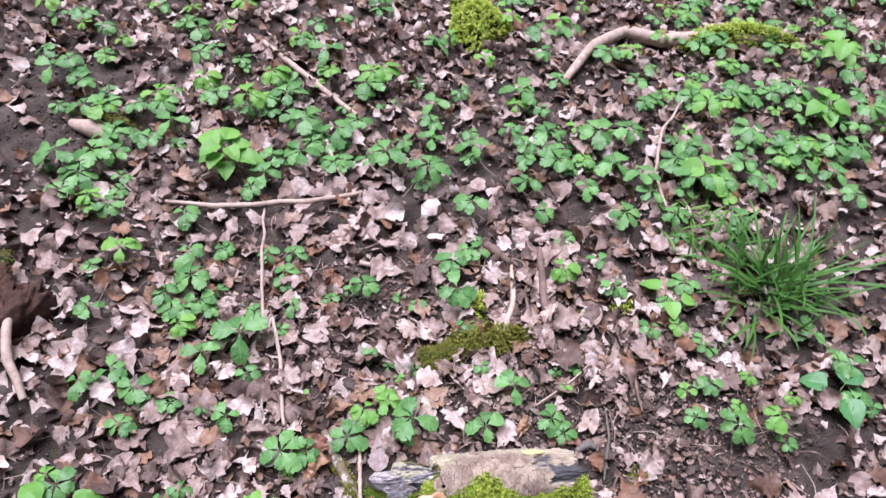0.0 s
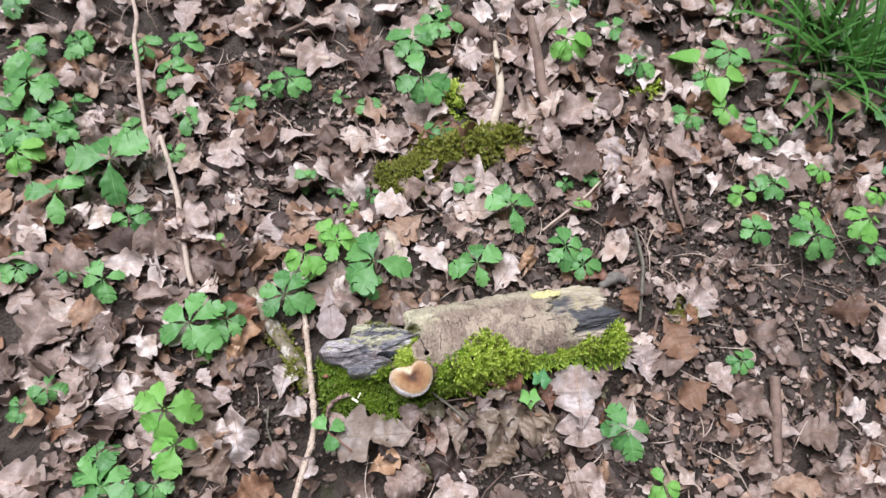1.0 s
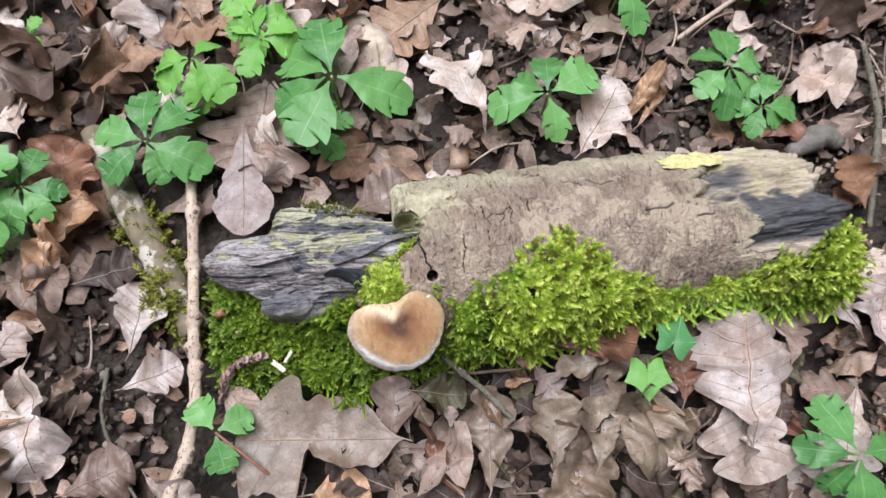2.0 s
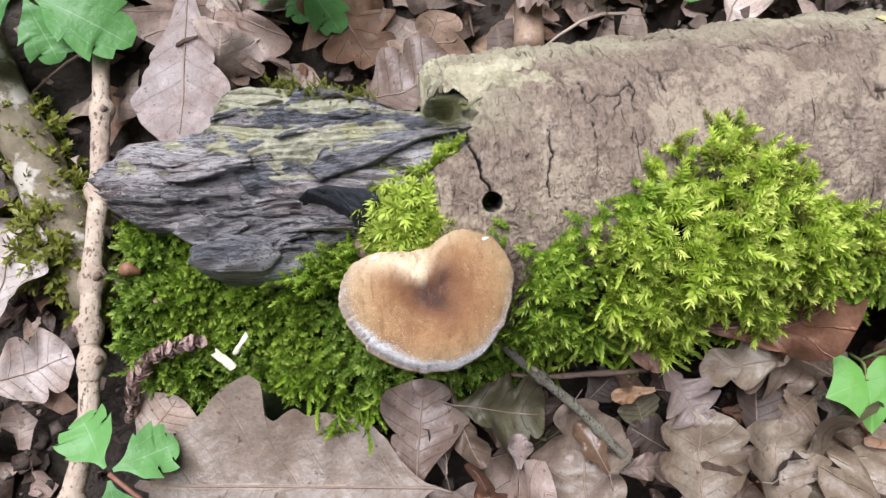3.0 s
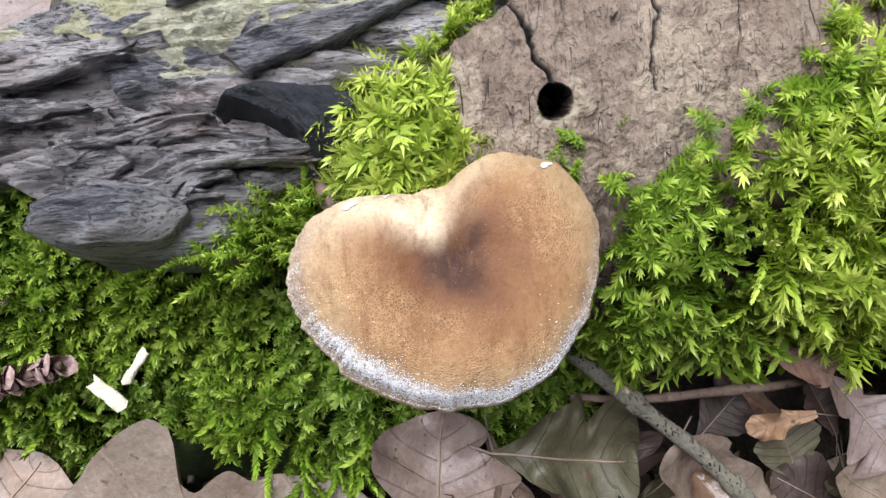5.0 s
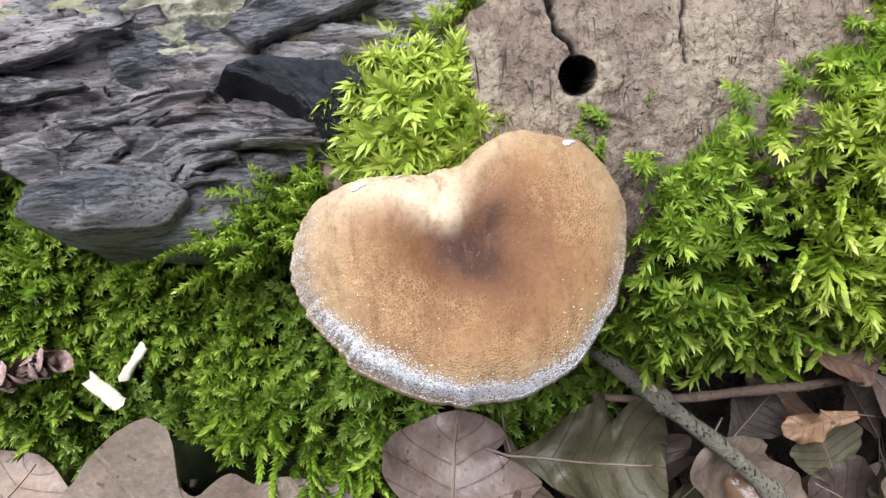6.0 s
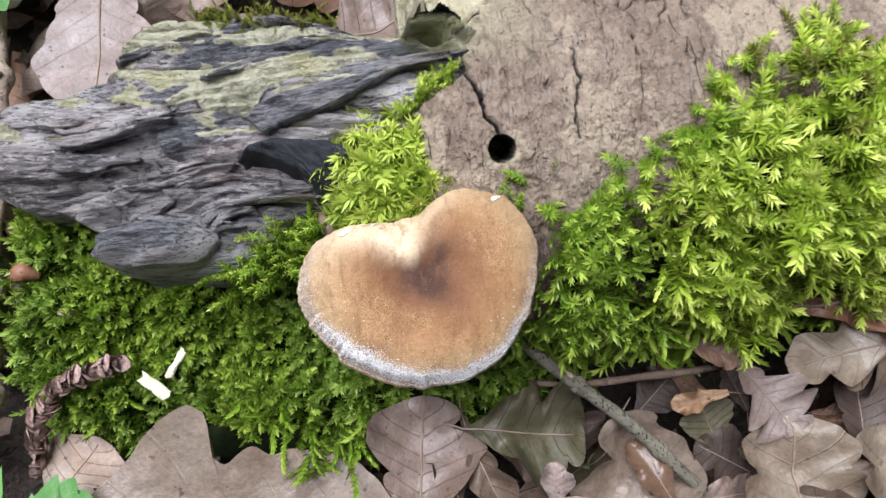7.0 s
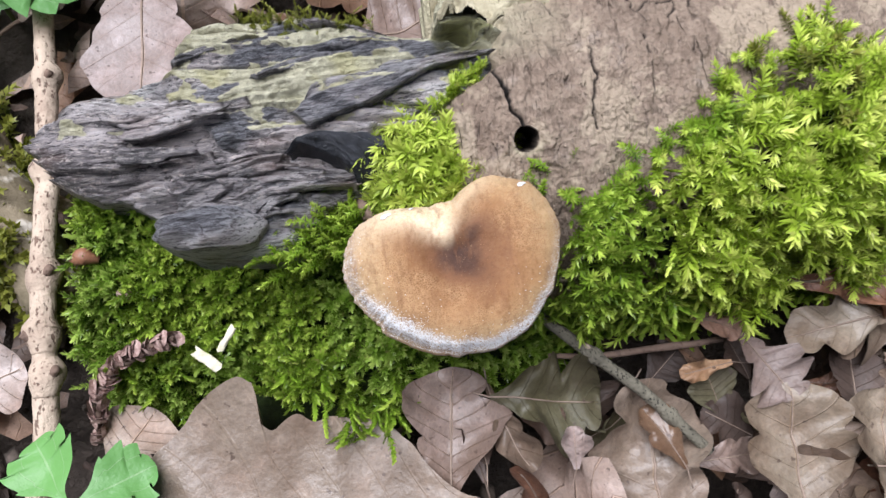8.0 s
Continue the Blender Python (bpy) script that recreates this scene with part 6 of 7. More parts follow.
def build_log_moss():
    n = 6400
    x = rng.uniform(-0.012, 0.234, n)
    te = cushion_top(x)
    t = te + (cushion_foot(x) - te) * rng.uniform(0, 1, n) ** 0.85
    fade = smooth(0.0, 0.5, t - te)
    clump = vnoise(cols(x * 115, t * 5.2, 0), 113) + 0.4 * vnoise(cols(x * 260, t * 11, 0), 114)
    cushion = (0.001 + 0.010 * fade * smooth(1.55, 0.95, t)) * (0.25 + 0.85 * smooth(0.125, 0.075, x)) + 0.0068 * clump * smooth(0.0, 0.25, t - te)
    ok = rng.random(n) < 0.30 + 0.70 * smooth(0.02, 0.20, t - te)
    ok &= rng.random(n) < 0.62 + 0.5 * smooth(-0.6, 0.3, clump)
    ok &= ~((x < 0.004) & (t < 0.62))
    p = log_point(x, t, LOG_R + cushion)
    under_cap = np.hypot(p[:, 0] + 0.021, p[:, 1] + 0.027)
    ok &= ~((under_cap < 0.030) & (p[:, 2] > 0.050))
    out = cols(0 * x, -np.sin(t), np.cos(t))
    d = out * (1 - 0.55 * smooth(0.95, 1.5, t))[:, None] + rng.normal(0, 0.32, (n, 3)) + np.array([[0.05, 0.10, 0.35]]) * (1 - fade[:, None]) + np.array([[0, -0.35, -0.9]]) * smooth(1.0, 1.6, t)[:, None]
    size = rng.uniform(0.6, 1.25, n) * (0.72 + 0.30 * fade)
    size = np.where((under_cap < 0.031) & (p[:, 2] > 0.035), 0.5 * size, size)
    # yellow moss on top, deep green beside the cap: also paints light and shade
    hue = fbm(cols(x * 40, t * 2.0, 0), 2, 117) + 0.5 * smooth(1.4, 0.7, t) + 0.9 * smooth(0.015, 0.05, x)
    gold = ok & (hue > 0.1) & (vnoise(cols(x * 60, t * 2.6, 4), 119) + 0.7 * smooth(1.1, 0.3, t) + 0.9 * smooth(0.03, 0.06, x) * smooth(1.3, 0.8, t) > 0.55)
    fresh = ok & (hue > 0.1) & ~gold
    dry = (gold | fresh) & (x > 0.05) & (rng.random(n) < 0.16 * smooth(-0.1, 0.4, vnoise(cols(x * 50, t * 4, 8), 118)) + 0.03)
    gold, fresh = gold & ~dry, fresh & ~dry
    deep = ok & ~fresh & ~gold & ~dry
    cord = (vnoise(cols(x * 75, t * 3.4, 6), 120) + 1.1 * smooth(0.95, 1.45, t) + 0.5 * smooth(0.035, 0.005, x) + rng.normal(0, 0.2, n)) > 0.45
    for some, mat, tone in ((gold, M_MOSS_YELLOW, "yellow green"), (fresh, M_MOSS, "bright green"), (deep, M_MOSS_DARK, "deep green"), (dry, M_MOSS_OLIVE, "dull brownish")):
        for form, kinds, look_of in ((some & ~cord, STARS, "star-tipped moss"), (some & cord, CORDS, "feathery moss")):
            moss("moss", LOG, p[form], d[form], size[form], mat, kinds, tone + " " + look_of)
    # bed under the cushion, coloured as the shade between its shoots
    bx, bu = [q.ravel() for q in np.meshgrid(np.linspace(-0.014, 0.236, 150), np.linspace(0, 1, 30), indexing="ij")]
    te = cushion_top(bx) + 0.12 + 0.45 * smooth(0.016, 0.004, bx)
    bt = te + (cushion_foot(bx) + 0.1 - te) * bu
    fade = smooth(0.0, 0.5, bt - te)
    br = LOG_R - 0.003 + (0.007 * fade * smooth(1.6, 0.95, bt)) * (0.25 + 0.85 * smooth(0.125, 0.075, bx)) + 0.0015 * fbm(cols(bx * 150, bt * 6, 0), 2, 114)
    part("moss_bed", log_point(bx, bt, br), grid_faces(150, 30), M_SHADED_MOSS_BED, LOG)
    # the hanging fringe along the cushion's foot
    n = 420
    x = rng.uniform(0.008, 0.232, n)
    t = cushion_foot(x) + rng.normal(-0.05, 0.07, n)
    d = cols(rng.normal(0.1, 0.35, n), -0.55 + rng.normal(0, 0.25, n), -0.9)
    moss("moss", LOG, log_point(x, t, LOG_R + 0.006 + 0.004 * rng.random(n)), d, rng.uniform(0.9, 1.7, n), M_MOSS, CORDS, "hanging cords of green moss")
    # the round tuft behind the mushroom
    n = 300
    a, q = rng.uniform(0, 6.28, n), np.sqrt(rng.uniform(0, 1, n))
    wide = 1 + 0.22 * np.sin(3 * a + 0.6) + 0.12 * np.sin(5 * a)
    px, py = -0.0228 + 0.0122 * q * wide * np.cos(a), 0.0032 + 0.0108 * q * wide * np.sin(a)
    pz = 0.050 + 0.0070 * (1 - q ** 2)
    d = cols(np.cos(a) * q * 1.3, np.sin(a) * q * 1.3 - 0.15, 1.0 - 0.35 * q) + rng.normal(0, 0.28, (n, 3))
    moss("moss_tuft", LOG, cols(px, py, pz), d, rng.uniform(0.65, 1.05, n), M_MOSS_YELLOW, FATS, "round tuft of yellow green moss")
    # shoots that climb from the tuft along the torn bark
    n = 60
    q = rng.uniform(0, 1, n)
    px, py = -0.0195 + 0.012 * q + rng.normal(0, 0.0008, n), 0.0085 + 0.0085 * q ** 0.8 + rng.normal(0, 0.0008, n)
    d = cols(0.5 + 0 * q, 0.6 + 0 * q, 0.7) + rng.normal(0, 0.3, (n, 3))
    moss("moss", LOG, cols(px, py, 0.0625 + 0.001 * q), d, rng.uniform(0.40, 0.70, n) * (1 - 0.4 * q), M_MOSS_YELLOW, STARS, "yellow green shoots along the torn bark")
    # fronds creeping up beside the rotten wood
    n = 150
    q = rng.uniform(0, 1, n)
    px, py, pz = -0.060 + 0.034 * q + rng.normal(0, 0.003, n), -0.014 + 0.006 * q + rng.normal(0, 0.003, n), 0.041 + 0.009 * q + rng.normal(0, 0.002, n)
    d = cols(-0.9 + 0 * q, 0.35 + 0.4 * q, 0.45) + rng.normal(0, 0.35, (n, 3))
    moss("moss", LOG, cols(px, py, pz), d, rng.uniform(0.6, 1.05, n), M_MOSS, FERNS, "pale fronds of moss")
    # small shoots at the foot of the bark beside the hole
    n = 34
    px, tt = rng.uniform(-0.010, 0.012, n), rng.uniform(0.60, 0.72, n)
    d = cols(0.2 + 0 * px, 0.5 + 0 * px, 0.8) + rng.normal(0, 0.35, (n, 3))
    moss("moss", LOG, log_point(px, tt, LOG_R), d, rng.uniform(0.35, 0.7, n), M_MOSS, FERNS, "small fronds of moss below the hole")
    # wisps of olive moss on the rotten end's upper edge
    for cx, cy, n, spread_x in ((-0.040, 0.0385, 60, 0.005), (-0.060, 0.0455, 34, 0.003), (-0.052, 0.042, 20, 0.003)):
        px, py = rng.normal(cx, spread_x, n), rng.normal(cy, 0.0016, n)
        d = cols(0 * px, 0.3 + 0 * px, 0.8) + rng.normal(0, 0.55, (n, 3))
        moss("moss", LOG, cols(px, py, wood_top(px, py)[0] - 0.0005), d, rng.uniform(0.25, 0.5, n), M_MOSS_OLIVE, FERNS, "thin olive moss on the rotten wood")
    # cushion at the foot of the log, under the rotten end
    n = 6200
    x, y = rng.uniform(-0.128, 0.02, n), rng.uniform(-0.060, 0.022, n)

    def foot(x, y):
        e = 0.005 * vnoise(cols(x * 60, y * 60, 0), 121).reshape(np.shape(x))
        k = smooth(-0.123 + e, -0.108 + e, x) * smooth(-0.052 - 0.006 * np.exp(-((x + 0.047) / 0.014) ** 2) + e + 0.010 * smooth(-0.07, -0.11, x), -0.038 + e, y) * smooth(0.02, -0.02, x)
        return k, 0.018 * k ** 0.6 + 0.016 * smooth(-0.035, 0.0, y) * k + 0.007 * fbm(cols(x * 80, y * 80, 0), 2, 122).reshape(np.shape(x)) * k

    k, h = foot(x, y)
    ok = (k > 0.16) & (rng.random(n) < 0.5 + 0.8 * smooth(-0.5, 0.3, vnoise(cols(x * 110, y * 110, 3), 127)))
    ok &= ~((y < -0.0425) & (x > -0.102) & (x < -0.054)) & ~((y < -0.036) & (x > -0.092) & (x < -0.072))
    lean = vnoise(cols(x * 45, y * 45, 1), 128)
    d = cols(0.25 * (x + 0.07) / 0.05 + 0.6 * lean, -0.40 - 0.9 * smooth(-0.032, -0.052, y), 0.85 - 0.5 * smooth(-0.04, -0.055, y)) + rng.normal(0, 0.36, (n, 3))
    p = cols(x, y, h - 0.003)
    # deep green moss near the wood paints the shadow below the rotten end
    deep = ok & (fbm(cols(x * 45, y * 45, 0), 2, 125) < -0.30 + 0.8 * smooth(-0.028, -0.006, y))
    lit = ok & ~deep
    star = rng.random(n) < 0.16
    moss("moss", LOG, p[deep], d[deep], rng.uniform(0.6, 1.1, deep.sum()), M_MOSS_DARK, PLUMPS, "deep green moss standing for shade at the log's foot")
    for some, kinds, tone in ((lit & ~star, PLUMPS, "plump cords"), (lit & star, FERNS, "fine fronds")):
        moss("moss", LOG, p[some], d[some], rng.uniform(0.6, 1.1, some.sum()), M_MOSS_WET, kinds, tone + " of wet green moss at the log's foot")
    # its fringe over the leaves
    n = 170
    x = rng.uniform(-0.112, -0.036, n)
    x = x[(x < -0.094) | (x > -0.066)]
    n = len(x)
    y = -0.044 - 0.006 * np.exp(-((x + 0.047) / 0.014) ** 2) + 0.010 * smooth(-0.07, -0.11, x) + 0.003 * smooth(-0.045, -0.03, x) + rng.normal(0, 0.0025, n)
    d = cols(rng.normal(0, 0.4, n), -0.9 + 0 * x, 0.05 + rng.normal(0, 0.25, n))
    y = np.where(x < -0.056, y + 0.007, y)
    moss("moss", LOG, cols(x, y, 0.020 + 0.006 * rng.random(n)), d, rng.uniform(0.7, 1.35, n), M_MOSS, CORDS, "fringe of moss over the fallen leaves")
    # mat below the shoots, with the shade of the gaps in its colour
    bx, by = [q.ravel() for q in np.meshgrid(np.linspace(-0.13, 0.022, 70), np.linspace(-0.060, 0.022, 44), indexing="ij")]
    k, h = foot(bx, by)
    part("moss_bed", cols(bx, by, h - 0.009 - 0.012 * (k < 0.03)), grid_faces(70, 44), M_SHADED_GREEN_BED, LOG)


build_log_moss()
moss_mound("moss", STUMP, -0.80, 0.445, 0.035, 0.035, 0.015, 260, M_MOSS_OLIVE, z0=0.06)


def build_moss_patches():
    for i, (cx, cy, a, b, h, n, mat, yaw) in enumerate(((0.022, 0.262, 0.050, 0.030, 0.018, 620, M_MOSS_OLIVE, 0.35), (0.115, 0.292, 0.075, 0.022, 0.018, 640, M_MOSS_OLIVE, 0.1), (0.105, 0.375, 0.014, 0.03, 0.02, 150, M_MOSS_YELLOW, 0.0),
                                                 (0.20, 1.33, 0.075, 0.12, 0.06, 1000, M_MOSS_YELLOW, 0.0), (0.93, 1.250, 0.17, 0.032, 0.058, 900, M_MOSS_YELLOW, 0.05), (0.395, 0.36, 0.022, 0.016, 0.012, 120, M_MOSS_YELLOW, 0.0),
                                                 (0.318, 0.335, 0.022, 0.014, 0.008, 110, M_MOSS_OLIVE, 0.0), (-0.690, 0.90, 0.055, 0.03, 0.035, 260, M_MOSS_OLIVE, -0.5), (0.335, 0.02, 0.012, 0.012, 0.006, 60, M_MOSS_OLIVE, 0.0))):
        ob = moss_mound("moss_patch", None, cx, cy, a, b, h, n, mat, yaw=yaw)
        tagged(ob, "cushion of olive green moss on the ground" if mat == M_MOSS_OLIVE else "bright yellow green moss on the ground", "moss", kind="stuff")


build_moss_patches()
moss_mound("moss", MOSSY_BRANCH, -0.158, 0.052, 0.008, 0.035, 0.012, 190, M_MOSS_OLIVE, yaw=0.45)
moss_mound("moss", MOSSY_BRANCH, -0.147, 0.018, 0.010, 0.028, 0.015, 210, M_MOSS_OLIVE, yaw=0.40)


# ---- the mushroom ----
def build_mushroom():
    root = tagged(new("mushroom"), "tan kidney-shaped bracket mushroom with a frosted white rim", "mushroom")
    cx, cy = -0.021, -0.027

    def bell(a, c, w):
        k = (a - math.radians(c) + np.pi) % (2 * np.pi) - np.pi
        return np.exp(-(k / math.radians(w)) ** 2)

    def outline(a):
        r = 0.02062 + 0.00103 * np.cos(a) + 0.0005 * np.sin(a) + 0.00302 * np.cos(2 * a) + 0.0007 * np.sin(2 * a) - 0.00075 * np.cos(3 * a) + 0.00181 * np.sin(3 * a) - 0.00066 * np.cos(4 * a) - 0.00015 * np.sin(4 * a)
        r = r + 0.0012 * bell(a, 62, 9) - 0.0010 * bell(a, 80, 10) - 0.0005 * bell(a, 4, 4) + 0.0004 * bell(a, 172, 6)
        ed = vnoise(cols(np.cos(a) * 9, np.sin(a) * 9, 0), 131) * 0.00035 + vnoise(cols(np.cos(a) * 34, np.sin(a) * 34, 0), 132) * (0.00014 + 0.00034 * bell(a, 188, 30))
        return r + ed.reshape(np.shape(a))

    def top_of(rho, a, x, y):
        z = 0.0636 - 0.0012 * np.exp(-(rho / 0.25) ** 2) - 0.0034 * rho ** 6 - 0.0012 * rho ** 2 * np.maximum(0, -np.sin(a)) + 0.0008 * np.exp(-((rho - 0.6) / 0.25) ** 2)
        z = z - 0.0005 * bell(a, 93, 22) * smooth(0.2, 0.95, rho) - 0.0012 * bell(a, 58, 10) * np.exp(-((rho - 0.75) / 0.3) ** 2) + 0.0006 * bell(a, 72, 9) * smooth(0.5, 0.9, rho)
        z = z - 0.0022 * smooth(0.90, 1.0, rho) * bell(a, 225, 55)
        return z + 0.0004 * fbm(cols(x * 170, y * 170, 0), 3, 133) + 0.00020 * np.sin(a * 17 + 3 * np.sin(a * 3)) * smooth(0.5, 1, rho)

    na, nr = 260, 84
    u, a = [q.ravel() for q in np.meshgrid(np.linspace(0, 1, nr), np.linspace(0, 2 * np.pi, na, endpoint=False), indexing="ij")]
    rho, under = np.minimum(u / 0.76, 1.0), np.clip((u - 0.76) / 0.24, 0, 1)
    k = rho ** 0.9
    x, y = cx + k * outline(a) * np.cos(a), cy + k * outline(a) * np.sin(a)
    z = top_of(rho, a, x, y) - 0.0030 * smooth(0, 0.25, under) - 0.0050 * smooth(0.15, 0.7, under)
    shrink = (1 + 0.022 * np.sin(np.pi * np.clip(under / 0.25, 0, 1))) * (1 - 0.98 * smooth(0.22, 1.0, under))
    x, y = cx + (x - cx) * shrink, cy + (y - cy) * shrink
    # the white bloom: a band inside the front rim, wider on one side
    seam = 0.975 - 0.075 * bell(a, 220, 34) - 0.025 * bell(a, 262, 30)
    band = 0.045 + 0.030 * bell(a, 222, 30) + 0.012 * bell(a, 280, 35)
    where = np.clip(bell(a, 218, 34) + bell(a, 272, 42) + 0.75 * bell(a, 322, 26), 0, 1)
    frost = np.exp(-((rho - seam + 0.018 * fbm(cols(x * 320, y * 320, 0), 2, 134)) / band) ** 2) * where * (under < 0.2)
    frost = np.maximum(frost, 0.35 * smooth(0.80, 0.95, rho) * bell(a, 178, 26) * (under < 0.1))
    frost = np.maximum(frost, 0.35 * smooth(0.90, 0.99, rho) * bell(a, 350, 24) * (under < 0.2))
    # brown tone from the dark dimple outwards, with a smear towards the back lobe
    dx, dy = x - (cx + 0.0012), y - (cy + 0.0024)
    off = np.hypot(dx, dy * 1.15) / 0.021
    smear = np.exp(-(((dx * 0.70 + dy * 0.71) - 0.0075) / 0.0050) ** 2 - ((dx * 0.71 - dy * 0.70) / 0.0026) ** 2)
    fall = np.exp(-(((dx * 0.6 - dy * 0.8) - 0.0075) / 0.0060) ** 2 - ((dx * 0.8 + dy * 0.6) / 0.0035) ** 2)
    off = off - 0.17 * smear * smooth(0.05, 0.3, off) - 0.14 * fall + 0.10 * bell(a, 175, 45) * smooth(0.2, 0.6, off)
    back = 1.0 * bell(a, 103, 26) * smooth(0.16, 0.50, rho) + 0.60 * bell(a, 128, 28) * smooth(0.45, 0.85, rho) + 0.40 * bell(a, 72, 14) * smooth(0.55, 0.9, rho) + 0.30 * bell(a, 200, 30) * smooth(0.93, 1.0, rho)
    back = np.clip(np.maximum(back * (under < 0.3), 0.8 * smooth(0.3, 0.6, under)), 0, 1)
    part("cap", cols(x, y, z), grid_faces(nr, na, True), M_CAP, root, "tan brown cap with a dark dimple", {"rim": np.clip(off, 0, 1), "back": back, "frost": np.clip(frost, 0, 1)})
    v, f = tube([(-0.019, -0.026, 0.0555), (-0.018, -0.019, 0.048), (-0.017, -0.008, 0.036)], [0.0065, 0.0055, 0.007], 16, 0.002, 0.05)
    part("stem", v, f, M_FLESH, root)
    # grains of mould in the band, a few strewn over the cap
    n = 5200
    ga = np.radians(np.concatenate([rng.normal(220, 22, n // 2 - 200), rng.normal(275, 30, n // 2 - 200), rng.uniform(150, 360, 400)]))
    n = len(ga)
    seam = 0.975 - 0.075 * bell(ga, 220, 34) - 0.025 * bell(ga, 262, 30)
    gr = np.minimum(seam + rng.normal(0, 1, n) * (0.032 + 0.022 * bell(ga, 222, 30)) * np.where(np.arange(n) > n - 400, 4.0, 1.0), 1.0)
    gr = np.where(gr < 0.1, 0.9, gr)
    gx, gy = cx + gr * outline(ga) * np.cos(ga), cy + gr * outline(ga) * np.sin(ga)
    gz = top_of(gr ** (1 / 0.9), ga, gx, gy)
    oct_v = np.array([[1, 0, 0], [0, 1, 0], [-1, 0, 0], [0, -1, 0], [0, 0, 1], [0, 0, -1]], float)
    oct_f = np.array([[0, 1, 4], [1, 2, 4], [2, 3, 4], [3, 0, 4], [1, 0, 5], [2, 1, 5], [3, 2, 5], [0, 3, 5]])
    v, f = spread(oct_v, oct_f, turns(rng.uniform(0, 6, n), rng.uniform(0, 6, n), 0, rng.uniform(0.00005, 0.00014, n)), cols(gx, gy, gz))
    tagged(part("mould", v, f, M_FROST, root, "white grains of mould"), kind="stuff")
    for x, y, s in ((-0.0340, -0.0136, 0.0011), (-0.0032, -0.0108, 0.0010), (-0.0282, -0.0124, 0.0005)):
        u, w = [q.ravel() for q in np.meshgrid(np.linspace(0, 1, 5), np.linspace(0, 2 * np.pi, 12, endpoint=False), indexing="ij")]
        e = 1 + 0.3 * np.sin(2 * w) + 0.15 * np.sin(3 * w + 1)
        sx, sy = x + s * u * e * np.cos(w), y + 0.7 * s * u * e * np.sin(w)
        sa, sr = np.arctan2(sy - cy, sx - cx), np.hypot(sx - cx, sy - cy)
        sz = top_of(np.minimum(sr / outline(sa), 1) ** (1 / 0.9), sa, sx, sy)
        part("scar", cols(sx, sy, sz + 0.0002 + 0.0003 * (1 - u ** 3)), grid_faces(5, 12, True), M_SCAR, root, "white scar on the cap's edge")


build_mushroom()


# ---- plants ----
rng = np.random.default_rng(21)


def lobed_leaf(r, length, plump=0.34, fold=0.25, droop=0.5, ns=28, nv=5):
    """A wedge-shaped leaflet along x, cut into forward-pointing teeth towards its tip."""
    s, v = [q.ravel() for q in np.meshgrid(np.linspace(0, 1, ns), np.linspace(-1, 1, nv), indexing="ij")]
    ph = np.where(v > 0, r.uniform(0, 1), r.uniform(0, 1))
    saw = (s * 4.6 + ph) % 1.0
    env = np.maximum(np.sin(np.pi * np.clip(s, 0, 1) ** 1.55), 0) ** 0.70 * (0.25 + 0.75 * smooth(0.0, 0.5, s))
    w = length * plump * env * (1 - r.uniform(0.26, 0.45) * smooth(0.35, 0.55, s) * (1 - saw ** 0.6)) + 0.0006
    x = length * (s * 0.92 + 0.13 * np.abs(v) ** 1.4 * env * saw * smooth(0.25, 0.75, s))
    y = v * w
    z = fold * np.abs(y) - droop * x ** 2 / length * 0.6 + 0.0016 * fbm(cols(x * 110, y * 110, r.uniform(0, 9)), 2, 141)
    return cols(x, y, z), grid_faces(ns, nv), s, v


def heart_leaf(r, length, ns=12, nv=13, droop=0.5):
    s, v = [q.ravel() for q in np.meshgrid(np.linspace(0, 1, ns), np.linspace(-1, 1, nv), indexing="ij")]
    w = 0.52 * length * np.maximum(np.sin(np.pi * s ** 0.62), 0) ** 0.75 * (1 + 0.05 * np.cos(s * 40))
    x, y = s * length - 0.18 * length * np.abs(v) ** 2 * (1 - s), v * w
    z = 0.3 * np.abs(y) - droop * x ** 2 / length * 0.6 + 0.0015 * fbm(cols(x * 90, y * 90, r.uniform(0, 9)), 2, 143)
    return cols(x, y, z), grid_faces(ns, nv), s, v


def ivy_leaf(r, size, ns=9, nv=61):
    """A five-pointed ivy leaf about its stalk."""
    s, a = [q.ravel() for q in np.meshgrid(np.linspace(0, 1, ns), np.linspace(-2.9, 2.9, nv), indexing="ij")]
    edge = 0.50 + 0.50 * np.exp(-np.abs(a) / 0.42) + 0.36 * np.exp(-np.abs(np.abs(a) - 1.15) / 0.32) + 0.22 * np.exp(-np.abs(np.abs(a) - 2.3) / 0.35) - 0.30 * smooth(2.45, 2.9, np.abs(a))
    x, y = s * size * edge * np.cos(a), s * size * edge * np.sin(a)
    z = 0.12 * np.abs(y) - 0.18 * (x ** 2 + y ** 2) / size + 0.0006 * vnoise(cols(x * 200, y * 200, 0), 145)
    return cols(x, y, z), grid_faces(ns, nv), s, np.minimum(np.abs(a), np.abs(np.abs(a) - 1.15)) * 0.9


SHAPES = {}


def place_part(name, leaf, mat, root, m, label=""):
    v, f, s, w = leaf
    ob = part(name, v, f, mat, root, label, {"along": s, "across": w})
    ob.matrix_basis = m
    a = np.array(m)
    SHAPES.setdefault(root.name, []).append((v @ a[:3, :3].T + a[:3, 3], f, s, w))
    return ob


